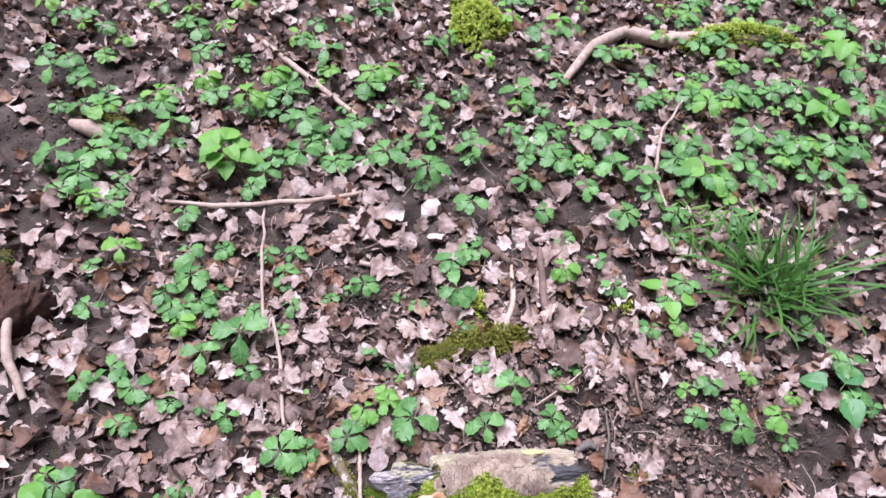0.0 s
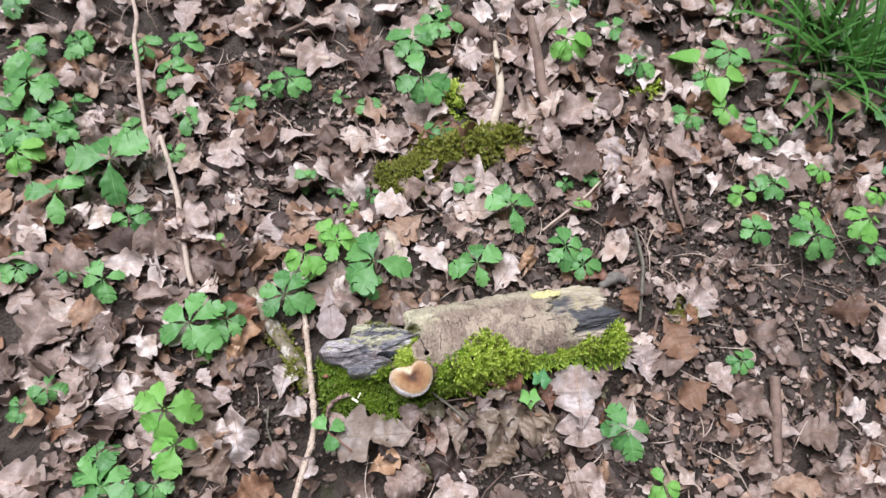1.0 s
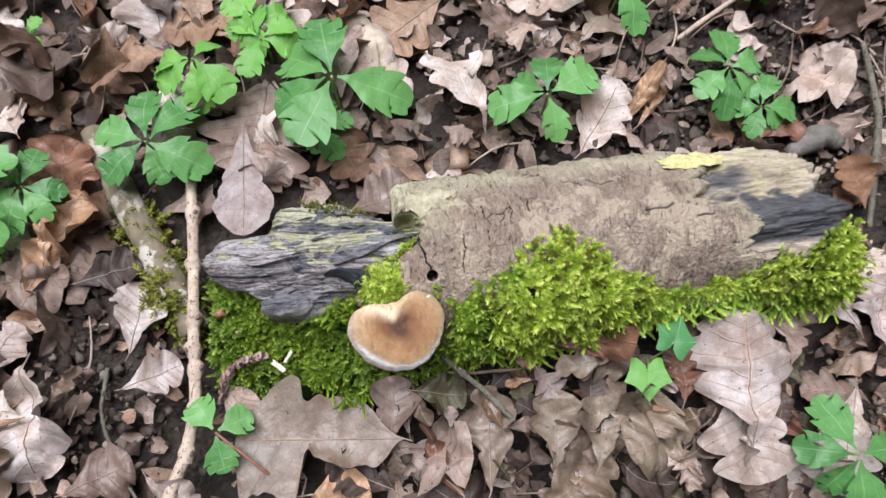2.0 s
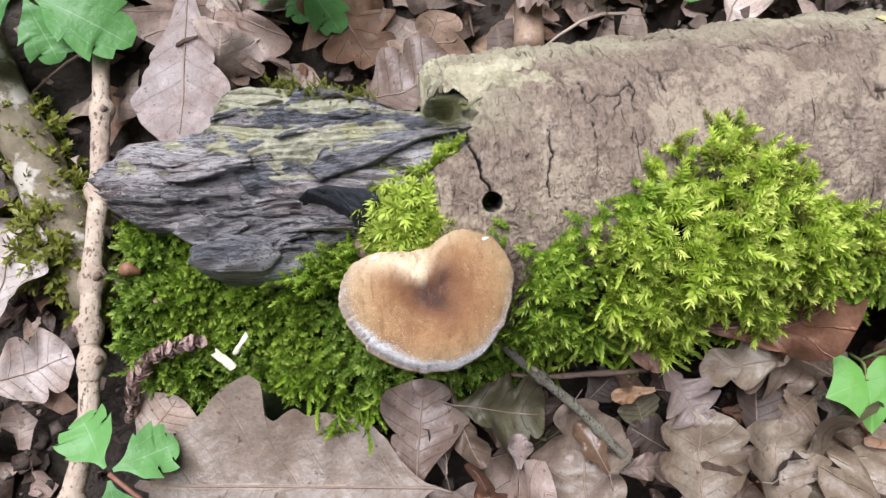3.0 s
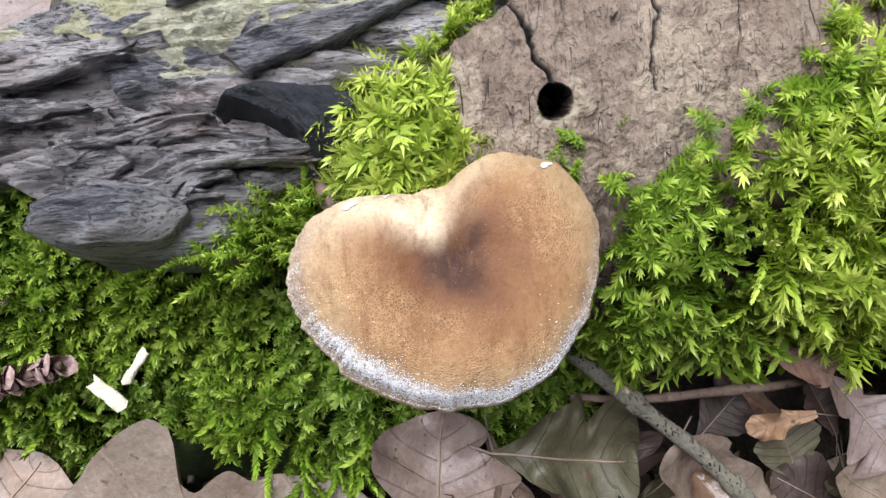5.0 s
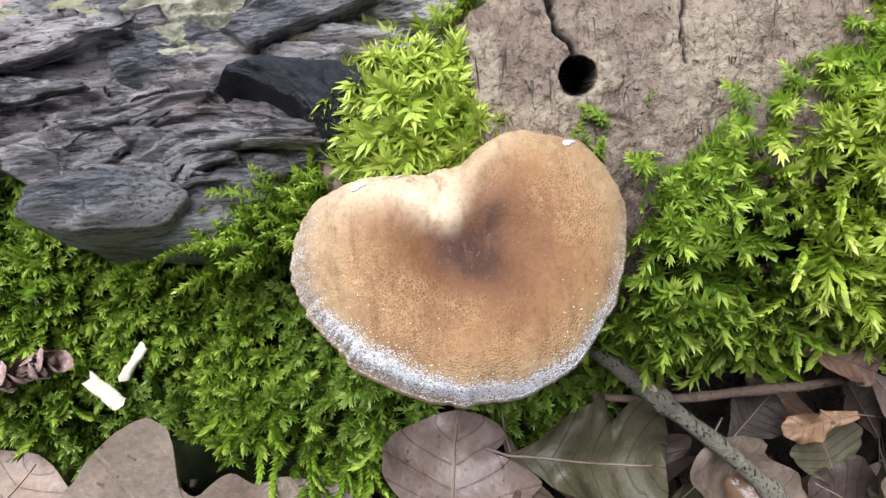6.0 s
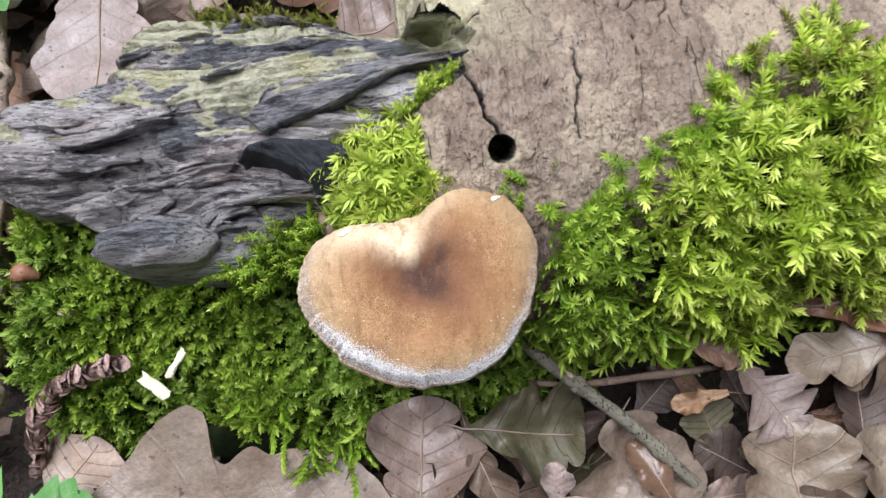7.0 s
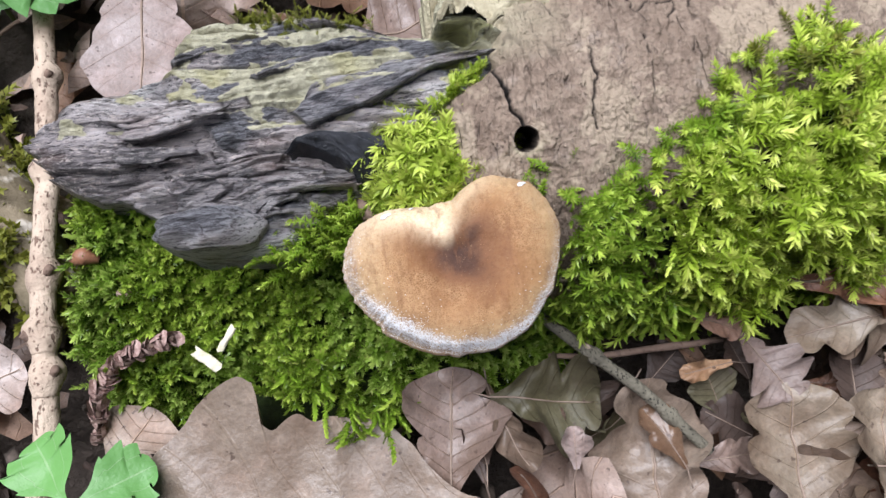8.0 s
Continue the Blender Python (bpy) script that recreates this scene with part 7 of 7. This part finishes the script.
def build_anemone(i, mat, big=0.036):
    """A stem with a whorl of three to five lobed leaflets; its origin is the stem's foot."""
    r = np.random.default_rng(600 + i)
    root = new("anemone")
    h = (0.048 if i >= 20 else 0.040) + 0.004 * (i % 4)
    v, f = tube([(0, 0, -0.006), (0.002, 0.001, h * 0.5), (0, 0, h)], [0.0010, 0.0009, 0.0008], 8, 0.004, 0.03)
    part("stem", v, f, M_STEM, root)
    around = ((270, 12, 58, 122, 168), (246, 292, 10, 54, 126, 170), (270, 20, 62, 118, 160), (262, 306, 25, 72, 150, 196))[i % 4]
    n = len(around)
    for a in around:
        a = a + r.uniform(-9, 9)
        size = big * r.uniform(0.75, 1.15)
        m = pose(0, 0, h, 0, 0, a) @ pose(0.003, 0, 0, r.uniform(-12, 12), r.uniform(-14, 12), 0)
        place_part("leaf", lobed_leaf(r, size, 0.48 if n == 3 else r.uniform(0.32, 0.40), fold=r.uniform(0.05, 0.35), droop=r.uniform(0.2, 0.9)), mat, root, m)
    return root


PLANTS = [build_anemone(i, M_ANEMONE) for i in range(7)]
BRIGHTS = [build_anemone(20 + i, M_BRIGHT, 0.034) for i in range(3)]
USED = set()


def plant(protos, x, y, size=1.0, yaw=None, which=None, label="", group="anemones on the woodland floor", tilt=7.0):
    k = int(rng.integers(0, len(protos))) if which is None else which
    p = protos[k]
    yaw = float(rng.uniform(0, 360)) if yaw is None else yaw
    m = pose(x, y, float(ground_z(x, y)), float(rng.normal(0, tilt)), float(rng.normal(0, tilt)), yaw)
    if p.name in USED:
        ob = copy_thing(p, m)
    else:
        USED.add(p.name)
        p.matrix_basis = m
        ob = p
    ob.matrix_basis = m @ Matrix.Scale(size, 4)
    bright = protos is BRIGHTS
    return tagged(ob, label or ("bright green young anemone with lobed leaves" if bright else "green anemone plant with lobed leaves on the litter"), "plant", group)


def build_plants():
    for x, y, s, yaw, k in ((-0.152, 0.099, 0.9, 40, 1), (-0.040, 0.117, 1.12, 75, 2), (0.083, 0.109, 0.95, 15, 4), (0.196, 0.119, 0.78, 200, 5), (0.217, 0.094, 0.62, 60, 1), 
                            (0.212, -0.114, 0.9, 100, 4), (-0.253, 0.077, 1.05, 20, 1), (-0.219, 0.080, 0.7, 50, 3), (-0.057, 0.107, 0.55, 10, 1), (0.137, 0.175, 0.95, 0, 6)):
        plant(PLANTS, x, y, s, yaw, k, tilt=2.0)
    for x, y, s in ((-0.063, 0.215, 0.35), (-0.088, 0.175, 0.71), (-0.121, 0.145, 0.80), (0.546, 0.128, 0.51), (0.586, 0.190, 0.53), (-0.247, 0.048, 0.35), (-0.081, 0.161, 0.8), (-0.225, 0.188, 0.4)):
        plant(BRIGHTS, x, y, s, tilt=3.0)
    left = ((-0.456, 0.501, 1.04), (-0.397, 0.515, 0.71), (-0.434, 0.429, 1.12), (-0.453, 0.361, 0.76), (-0.407, 0.364, 0.66), (-0.332, 0.300, 1.35), (-0.326, 0.363, 0.56), (-0.375, 0.305, 0.43), (-0.402, 0.261, 0.94), (-0.324, 0.231, 0.63), (-0.274, 0.327, 0.45), (-0.273, 0.454, 0.71),
            (-0.261, 0.501, 0.73), (-0.256, 0.377, 0.69), (-0.234, 0.196, 0.35), (-0.354, 0.153, 0.76), (-0.394, 0.170, 0.50), (-0.253, 0.077, 1.35), (-0.415, 0.037, 0.56), (-0.440, 0.019, 0.46), (-0.278, -0.009, 1.09), (-0.276, -0.063, 0.83), (-0.356, -0.052, 0.59), (-0.298, -0.085, 0.54),
            (-0.347, -0.085, 0.89), (-0.752, 0.681, 0.83), (-0.717, 0.709, 1.18), (-0.641, 0.632, 0.83), (-0.484, 0.601, 1.00), (-0.334, 0.705, 1.07), (-0.579, 0.493, 1.10), (-0.642, 0.478, 0.62), (-0.628, 0.381, 0.74), (-0.507, 0.208, 0.83), (-0.603, 0.226, 0.83), (-0.614, 0.064, 0.63),
            (-0.522, 0.143, 0.67))
    right = ((-0.184, 0.392, 0.53), (-0.149, 0.416, 0.48), (-0.107, 0.265, 0.51), (-0.077, 0.243, 0.35), (-0.032, 0.234, 0.40), (0.139, 0.179, 0.94), (0.091, 0.231, 0.47), (0.192, 0.123, 0.75), (0.217, 0.093, 0.57), (0.237, 0.178, 0.42), (0.263, 0.218, 0.49), (0.224, 0.218, 0.36),
            (0.054, 0.390, 1.13), (0.059, 0.469, 0.91), (0.099, 0.492, 0.79), (0.276, 0.437, 0.95), (0.356, 0.461, 0.63), (0.375, 0.390, 0.82), (0.473, 0.359, 0.55), (0.524, 0.391, 0.85), (0.481, 0.298, 0.67), (0.521, 0.246, 0.67), (0.498, 0.167, 0.77), (0.456, 0.112, 0.62),
            (0.516, 0.092, 1.00), (0.598, 0.093, 0.89), (0.647, 0.143, 0.53), (0.380, -0.055, 0.50), (0.239, -0.179, 0.61), (-0.054, 0.392, 0.37), (0.021, 0.703, 1.35), (0.241, 0.675, 0.96), (0.378, 0.668, 0.97), (0.451, 0.715, 1.35), (0.114, 0.604, 1.10), (0.269, 0.602, 0.75),
            (0.437, 0.570, 1.13), (0.627, 0.672, 1.35), (0.554, 0.563, 0.96), (0.973, 0.690, 1.06), (0.992, 0.620, 1.04), (0.797, 0.681, 1.04), (0.693, 0.677, 1.22), (0.706, 0.578, 0.79), (0.778, 0.189, 1.01), (0.757, 0.123, 0.98), (0.769, 0.213, 0.68))
    far_left = ((-0.809, 1.078, 0.96), (-0.782, 1.028, 0.95), (-0.592, 0.974, 1.14), (-0.548, 0.864, 1.10), (-0.589, 0.831, 0.90), (-0.388, 0.939, 1.35), (-0.299, 0.974, 1.35), (-0.339, 1.044, 1.22), (-0.248, 0.887, 1.35), (-0.177, 0.848, 1.35), (-0.098, 1.017, 1.24), (-0.065, 1.046, 1.26),
            (-0.258, 0.766, 1.11), (-0.298, 0.776, 0.74), (-0.178, 0.737, 1.11), (-0.062, 0.756, 1.33), (0.038, 0.812, 0.98), (0.063, 0.942, 1.03), (0.132, 0.782, 1.18), (0.229, 0.850, 1.02), (-0.687, 0.770, 1.35), (-0.760, 0.766, 1.35), (-0.658, 0.785, 0.88))
    far_right = ((0.262, 0.975, 1.35), (0.313, 0.828, 1.23), (0.320, 0.738, 1.19), (0.436, 0.832, 1.35), (0.505, 0.820, 1.26), (0.384, 0.744, 0.80), (0.602, 0.751, 1.03), (0.742, 0.927, 1.35), (0.834, 0.987, 1.35), (0.993, 0.982, 1.35), (0.815, 0.826, 1.31), (0.907, 0.784, 1.35),
            (0.910, 0.728, 1.07), (1.070, 0.777, 1.34), (1.167, 0.912, 1.35), (1.052, 0.916, 1.16), (0.710, 0.960, 1.35), (0.613, 0.963, 0.89))
    near = ((-0.253, 0.077), (0.192, 0.123), (0.217, 0.093), (0.139, 0.179))
    for group in (left, right, far_left, far_right):
        far = group is far_left or group is far_right
        for x, y, s in group:
            if (x, y) in near:
                continue
            plant(PLANTS if rng.random() > 0.12 else BRIGHTS, x, y, s, tilt=5.0)
            for _ in range(2 if far else int(rng.random() < 0.45)):
                px, py = x + float(rng.normal(0, 0.05)), y + float(rng.normal(0, 0.05))
                if not (-0.34 < px < 0.36 and -0.25 < py < 0.30):
                    plant(PLANTS if rng.random() > 0.2 else BRIGHTS, px, py, float(rng.uniform(0.5, 0.9)))
    for protos, mat, label, share in ((PLANTS, M_FAR_GREEN, "green anemone leaves further off among the litter", 0.66), (BRIGHTS, M_FAR_BRIGHT, "bright green young leaves further off among the litter", 0.34)):
        vs, fs, ss, ws, at = [], [], [], [], 0
        for n, x0, x1, y0, y1 in ((90, 0.85, 1.65, 0.75, 1.55), (20, 0.45, 1.0, 0.6, 1.1), (40, -0.95, -0.1, 0.85, 1.4), (40, -0.1, 0.9, 1.0, 1.5), (90, -1.3, 1.8, 1.4, 2.0)):
            for _ in range(int(n * share)):
                x, y, a, k = rng.uniform(x0, x1), rng.uniform(y0, y1), rng.uniform(0, 6.28), rng.uniform(0.7, 1.2)
                rot = turns(a, rng.normal(0, 0.12), rng.normal(0, 0.12), k).reshape(3, 3)
                for v, f, s, w in SHAPES[protos[int(rng.integers(0, len(protos)))].name]:
                    vs.append(v @ rot.T + np.array([x, y, float(ground_z(x, y))]))
                    fs.append(f + at)
                    ss.append(s)
                    ws.append(w)
                    at += len(v)
        ob = part("anemone_leaves", np.concatenate(vs), np.concatenate(fs), mat, attrs={"along": np.concatenate(ss), "across": np.concatenate(ws)})
        tagged(ob, label, "plants", kind="stuff")
    for x, y, s in ((-0.09, 1.05, 1.2), (0.69, 0.667, 1.0)):
        plant(BRIGHTS, x, y, s)


build_plants()


def build_sprig():
    """A young anemone that leans out of the litter on a reddish stem, with three broad leaflets."""
    r = np.random.default_rng(640)
    root = tagged(new("anemone"), "young green anemone on a leaning reddish stem beside the twig", "plant", "anemones on the woodland floor")
    root.matrix_basis = pose(-0.0845, -0.0960, 0.010)
    top = np.array([-0.0325, 0.0330, 0.024])
    v, f = tube([(0, 0, -0.004), (-0.010, 0.011, 0.016), (-0.022, 0.023, 0.021), tuple(top)], [0.0009, 0.0008, 0.0007], 8, 0.004, 0.03)
    part("stem", v, f, M_RED_STEM, root, "reddish brown stem")
    for a, size in ((122, 0.0205), (22, 0.0190), (282, 0.0200)):
        m = pose(*top, 0, 0, a) @ pose(0.002, 0, 0, r.uniform(-8, 8), r.uniform(-6, 6), 0)
        place_part("leaf", lobed_leaf(r, size, 0.44, fold=0.22, droop=0.5), M_ANEMONE, root, m)


build_sprig()


def build_herb(x, y, leaves, size, label, height=0.07, mat=M_BRIGHT):
    """A herb with heart-shaped leaves on stalks."""
    r = np.random.default_rng(int(abs(x) * 1e4))
    root = tagged(new("herb"), label, "plant")
    root.matrix_basis = pose(x, y, float(ground_z(x, y)))
    v, f = tube([(0, 0, -0.006), (0.003, 0, height * 0.5), (0, 0.002, height)], [0.0016, 0.0014, 0.001], 8, 0.004, 0.03)
    part("stem", v, f, M_STEM, root)
    for k in range(leaves):
        a, hh, ln = k * 137.5 + r.uniform(-15, 15), height * (0.45 + 0.55 * k / leaves), size * r.uniform(0.75, 1.1)
        reach = 0.030 * (1.15 - 0.6 * k / leaves)
        tip = (reach * math.cos(math.radians(a)), reach * math.sin(math.radians(a)), hh + 0.010)
        v, f = tube([(0, 0, hh - 0.008), (tip[0] * 0.5, tip[1] * 0.5, hh + 0.004), tip], [0.0008, 0.0007, 0.0007], 6, 0.004, 0.02)
        part("leaf_stalk", v, f, M_STEM, root)
        place_part("leaf", heart_leaf(r, ln), mat, root, pose(*tip, 0, 0, a) @ pose(0, 0, 0, r.uniform(-12, 12), r.uniform(-8, 16), 0))


build_herb(-0.415, 0.759, 13, 0.045, "bright green herb with heart-shaped leaves", 0.085)
build_herb(0.659, 0.690, 5, 0.05, "light green herb with rounded leaves", 0.06)
build_herb(0.475, 0.36, 3, 0.040, "light green seedling with rounded leaves", 0.04)
build_herb(-0.591, 0.007, 3, 0.042, "light green herb with heart-shaped leaves", 0.045)
build_herb(0.742, 0.145, 4, 0.045, "green seedling with rounded leaves", 0.04, M_IVY)
build_herb(1.20, 1.16, 8, 0.055, "green herb with rounded leaves", 0.08)
build_herb(1.05, 0.92, 7, 0.05, "green herb with rounded leaves", 0.07)


def build_ivy():
    for x, y, z, size, yaw, mat, label in ((0.110, -0.058, 0.033, 0.0155, 262, M_BRIGHT, "small light green ivy leaf beside the log"), (0.125, -0.045, 0.040, 0.0150, 60, M_IVY, "small dark green ivy leaf beside the log")):
        root = tagged(new("ivy_leaf"), label, "leaf")
        root.matrix_basis = pose(x, y, z, 8, -6, yaw)
        place_part("blade", ivy_leaf(np.random.default_rng(5), size), mat, root, pose(0, 0, 0))
        v, f = tube([(0, 0, 0), (-0.006, 0.002, -0.004), (-0.012, 0.003, -0.016)], [0.0005, 0.0005, 0.0005], 6, 0.002, 0.02)
        part("leaf_stalk", v, f, M_STEM, root)


build_ivy()


def build_grass(x, y, blades, length, label):
    r = np.random.default_rng(int(x * 1000))
    vs, fs, ss, ws, at = [], [], [], [], 0
    for k in range(blades):
        a, ln, lean = r.uniform(0, 6.28), length * r.uniform(0.35, 1.15), r.uniform(0.3, 1.75)
        s, v = [q.ravel() for q in np.meshgrid(np.linspace(0, 1, 9), np.linspace(-1, 1, 3), indexing="ij")]
        reach, up = ln * np.sin(lean * s) / 1.2, ln * (s - 0.45 * lean * s ** 2)
        w = r.uniform(0.0018, 0.0042) * (1 - s ** 2.5) + 0.0002
        bx, by = r.normal(0, 0.040), r.normal(0, 0.034)
        px, py = reach * np.cos(a) - v * w * np.sin(a), reach * np.sin(a) + v * w * np.cos(a)
        vs.append(cols(x + bx + px, y + by + py, float(ground_z(x, y)) + up + 0.0006 * np.abs(v)))
        fs.append(grid_faces(9, 3) + at)
        ss.append(s)
        ws.append(v)
        at += len(s)
    ob = part("grass_tuft", np.concatenate(vs), np.concatenate(fs), M_GRASS, attrs={"along": np.concatenate(ss), "across": np.concatenate(ws)})
    tagged(ob, label, "grass", kind="stuff")


build_grass(0.725, 0.386, 130, 0.22, "tuft of long dark green grass on the litter")
build_grass(0.609, 0.56, 60, 0.10, "small tuft of green grass on the litter")
build_grass(0.66, 0.48, 45, 0.12, "loose tuft of green grass on the litter")


# ---- small things ----
def build_small():
    for k, (cx, cy, cz, ln, w, yaw) in enumerate(((-0.0840, -0.0330, 0.0325, 0.0086, 0.0026, -42), (-0.0785, -0.0287, 0.0335, 0.0070, 0.0016, 54))):
        u, v = [g.ravel() for g in np.meshgrid(np.linspace(-1, 1, 14), np.array([-1.0, -0.96, -0.4, 0.2, 0.96, 1.0]), indexing="ij")]
        lx = 0.5 * ln * u + 0.0007 * np.abs(u) ** 9 * vnoise(cols(v * 3, np.sign(u), k), 161)
        ly = 0.5 * w * v * (1 + 0.14 * vnoise(cols(u * 2.5, np.sign(v), k), 162))
        lz = np.where(np.abs(v) > 0.99, -0.0008, 0.0002 * np.sign(vnoise(cols(u * 1.4, v * 3, k), 163))) - 0.0003 * u ** 2
        a = math.radians(yaw)
        chip = part("wood_chip", cols(cx + lx * math.cos(a) - ly * math.sin(a), cy + lx * math.sin(a) + ly * math.cos(a), cz + lz + 0.06 * lx), grid_faces(14, 6), M_CHIP, shade=False)
        tagged(chip, "small pale splinter of wood lying on the moss", "wood chip", "pale wood chips")
    root = tagged(new("catkin"), "old brown alder catkin lying on the moss", "catkin")
    path = np.array([(-0.117, -0.0465, 0.019), (-0.1135, -0.0367, 0.027), (-0.1075, -0.0307, 0.0315), (-0.0995, -0.0282, 0.0345), (-0.0905, -0.0272, 0.036)])
    v, f = tube(path, [0.0007, 0.0009, 0.0008], 8, 0.002, 0.05)
    part("stalk", v, f, M_STICK_BROWN, root)
    t = np.linspace(0, 1, 120)
    q = np.stack([np.interp(t, np.linspace(0, 1, 5), path[:, k]) for k in range(3)], -1)
    tan = np.gradient(q, axis=0)
    fr = frames_along(tan, np.arange(120) * 2.4)
    u, w = [g.ravel() for g in np.meshgrid(np.linspace(0, 1, 4), np.linspace(0, 2 * np.pi, 7, endpoint=False), indexing="ij")]
    scale_v = cols(0.0010 + 0.0004 * (1 - u) + 0.0007 * u * np.sin(w), 0.0013 * u * np.cos(w) * (1 - 0.3 * np.sin(w)), 0.0011 * u * np.sin(w))
    scale_f = grid_faces(4, 7, True)
    me = np_mesh("scale", scale_v, scale_f, M_CATKIN, shade=False)
    for k in range(120):
        ob = new("scale", me)
        ob.parent = root
        ob.matrix_basis = Matrix.Translation(q[k]) @ Matrix([list(row) for row in fr[k]]).to_4x4() @ pose(0, 0, float(rng.normal(0, 0.0005)), float(rng.normal(0, 14)), float(rng.normal(0, 26)), float(rng.normal(0, 22))) @ Matrix.Scale(float(rng.uniform(0.9, 1.75)), 4)
    stick("bark_chip", [(-0.0385, -0.006, 0.050), (-0.0360, -0.010, 0.051), (-0.0335, -0.011, 0.050)], [0.0016, 0.0030, 0.0016], M_STICK_BROWN, "small dark chip of bark wedged beside the moss tuft", "bark", seed=71, step=0.0008)
    stick("bark_chip", [(0.0405, 0.0105, 0.058), (0.0440, 0.0085, 0.0585)], [0.0009, 0.0012], M_LEAF_PALE, "tiny pinkish flake lying on the moss", "leaf flake", seed=72, step=0.0006)
    stick("bud_scale", [(-0.104, -0.0130, 0.034), (-0.1015, -0.0145, 0.034)], [0.0009, 0.0014], M_CATKIN, "small brown bud scale on the moss", "bud scale", seed=73, step=0.0006)
    stick("bud_scale", [(-0.1165, -0.0045, 0.034), (-0.1130, -0.0040, 0.036), (-0.1095, -0.0050, 0.034)], [0.0014, 0.0024, 0.0010], M_LEAF_RED, "small red brown flake on the moss", "bud scale", seed=74, step=0.0006)
    # soil crumbs on the bare patches
    n = 34000
    x, y = rng.uniform(-0.95, 0.8, n), rng.uniform(-0.3, 1.25, n)
    ok = (rng.random(n) < 0.75 * bareness(x, y) + 0.16) & ~in_log(x, y)
    x, y = x[ok], y[ok]
    oct_v = np.array([[1, 0, 0.1], [0.2, 0.9, 0], [-0.9, 0.2, 0.15], [0, -1, 0], [0.1, 0, 0.7], [0, 0, -0.6]], float)
    oct_f = np.array([[0, 1, 4], [1, 2, 4], [2, 3, 4], [3, 0, 4], [1, 0, 5], [2, 1, 5], [3, 2, 5], [0, 3, 5]])
    v, f = spread(oct_v, oct_f, turns(rng.uniform(0, 6, len(x)), rng.normal(0, 0.4, len(x)), 0, rng.gamma(1.5, 0.0010, len(x)) + 0.0003), cols(x, y, ground_z(x, y) + 0.0022))
    tagged(part("soil_crumbs", v, f, M_CRUMB), "crumbs of dark soil on bare ground", "soil", kind="stuff")
    # clods of crumbly soil near the log
    n = 14000
    x, y = rng.uniform(-0.36, 0.46, n), rng.uniform(-0.22, 0.34, n)
    ok = (rng.random(n) < 0.8 * bareness(x, y) + 0.10) & ~in_log(x, y)
    x, y = x[ok], y[ok]
    u, w = [q.ravel() for q in np.meshgrid(np.linspace(0.02, 0.98, 4), np.linspace(0, 2 * np.pi, 6, endpoint=False), indexing="ij")]
    ball = cols(np.sin(np.pi * u) * np.cos(w), np.sin(np.pi * u) * np.sin(w), np.cos(np.pi * u))
    kind = rng.integers(0, 6, len(x))
    vs, fs, at = [], [], 0
    for k in range(6):
        i = np.nonzero(kind == k)[0]
        shape = ball * (1 + 0.75 * vnoise(ball * 2.1, 150 + k))[:, None] * np.array([[1, 0.85, 0.7]])
        size = rng.gamma(2.0, 0.00075, len(i)) + 0.0007
        v, f = spread(shape, grid_faces(4, 6, True), turns(rng.uniform(0, 6, len(i)), rng.normal(0, 0.6, len(i)), 0, size), cols(x[i], y[i], ground_z(x[i], y[i]) + 0.001 + 0.5 * size))
        vs.append(v)
        fs.append(f + at)
        at += len(v)
    tagged(part("soil_clods", np.concatenate(vs), np.concatenate(fs), M_CLOD, shade=False), "crumbly brown clods of soil on bare ground", "soil", kind="stuff")
    # leaf crumbs trodden into the bare patches
    x, y = rng.uniform(-0.34, 0.62, 9000), rng.uniform(-0.20, 0.50, 9000)
    ok = (bareness(x, y) > 0.15) & ~in_log(x, y, -0.01) & (rng.random(9000) < 0.85)
    x, y = x[ok], y[ok]
    scatter_leaves("leaf_fragments", "small crumbs of dry leaf on bare soil", x, y, 0.05 + 0.20 * rng.random(len(x)) ** 1.5, rng.uniform(0.002, 0.007, len(x)), M_CRUMBLED, 0.4, BIT_KINDS)
    # loose dry twiglets
    vs, fs, at = ([], []), ([], []), [0, 0]
    for i in range(980):
        x, y, a, ln = rng.uniform(-0.7, 0.8), rng.uniform(-0.3, 1.0), rng.uniform(0, 6.28), rng.uniform(0.015, 0.085)
        if i >= 750:
            x, y, ln = rng.uniform(-0.32, 0.4), rng.uniform(-0.2, 0.3), rng.uniform(0.01, 0.05)
        if in_log(x, y, 0.02) or in_log(x + ln * math.cos(a), y + ln * math.sin(a), 0.02):
            continue
        z = float(ground_z(x, y))
        v, f = tube([(x, y, z + 0.006), (x + 0.5 * ln * math.cos(a), y + 0.5 * ln * math.sin(a), z + rng.uniform(0.008, 0.02)), (x + ln * math.cos(a + 0.25), y + ln * math.sin(a + 0.25), z + 0.010)], [0.0006, 0.0008, 0.0004], 5, 0.008, 0.05, seed=i)
        k = int(i % 3 == 0)
        vs[k].append(v)
        fs[k].append(f + at[k])
        at[k] += len(v)
    for k, mat, label in ((0, M_STICK_BROWN, "thin dry brown twiglets among the leaves"), (1, M_STICK, "thin pale dry stalks among the leaves")):
        tagged(part("twig_litter", np.concatenate(vs[k]), np.concatenate(fs[k]), mat), label, "twigs", kind="stuff")
    stick("stone", [(0.238, 0.062, 0.010), (0.262, 0.072, 0.014), (0.275, 0.066, 0.008)], [0.004, 0.009, 0.005], M_STONE, "grey stone behind the log's broken end", "stone", seed=33)


build_small()
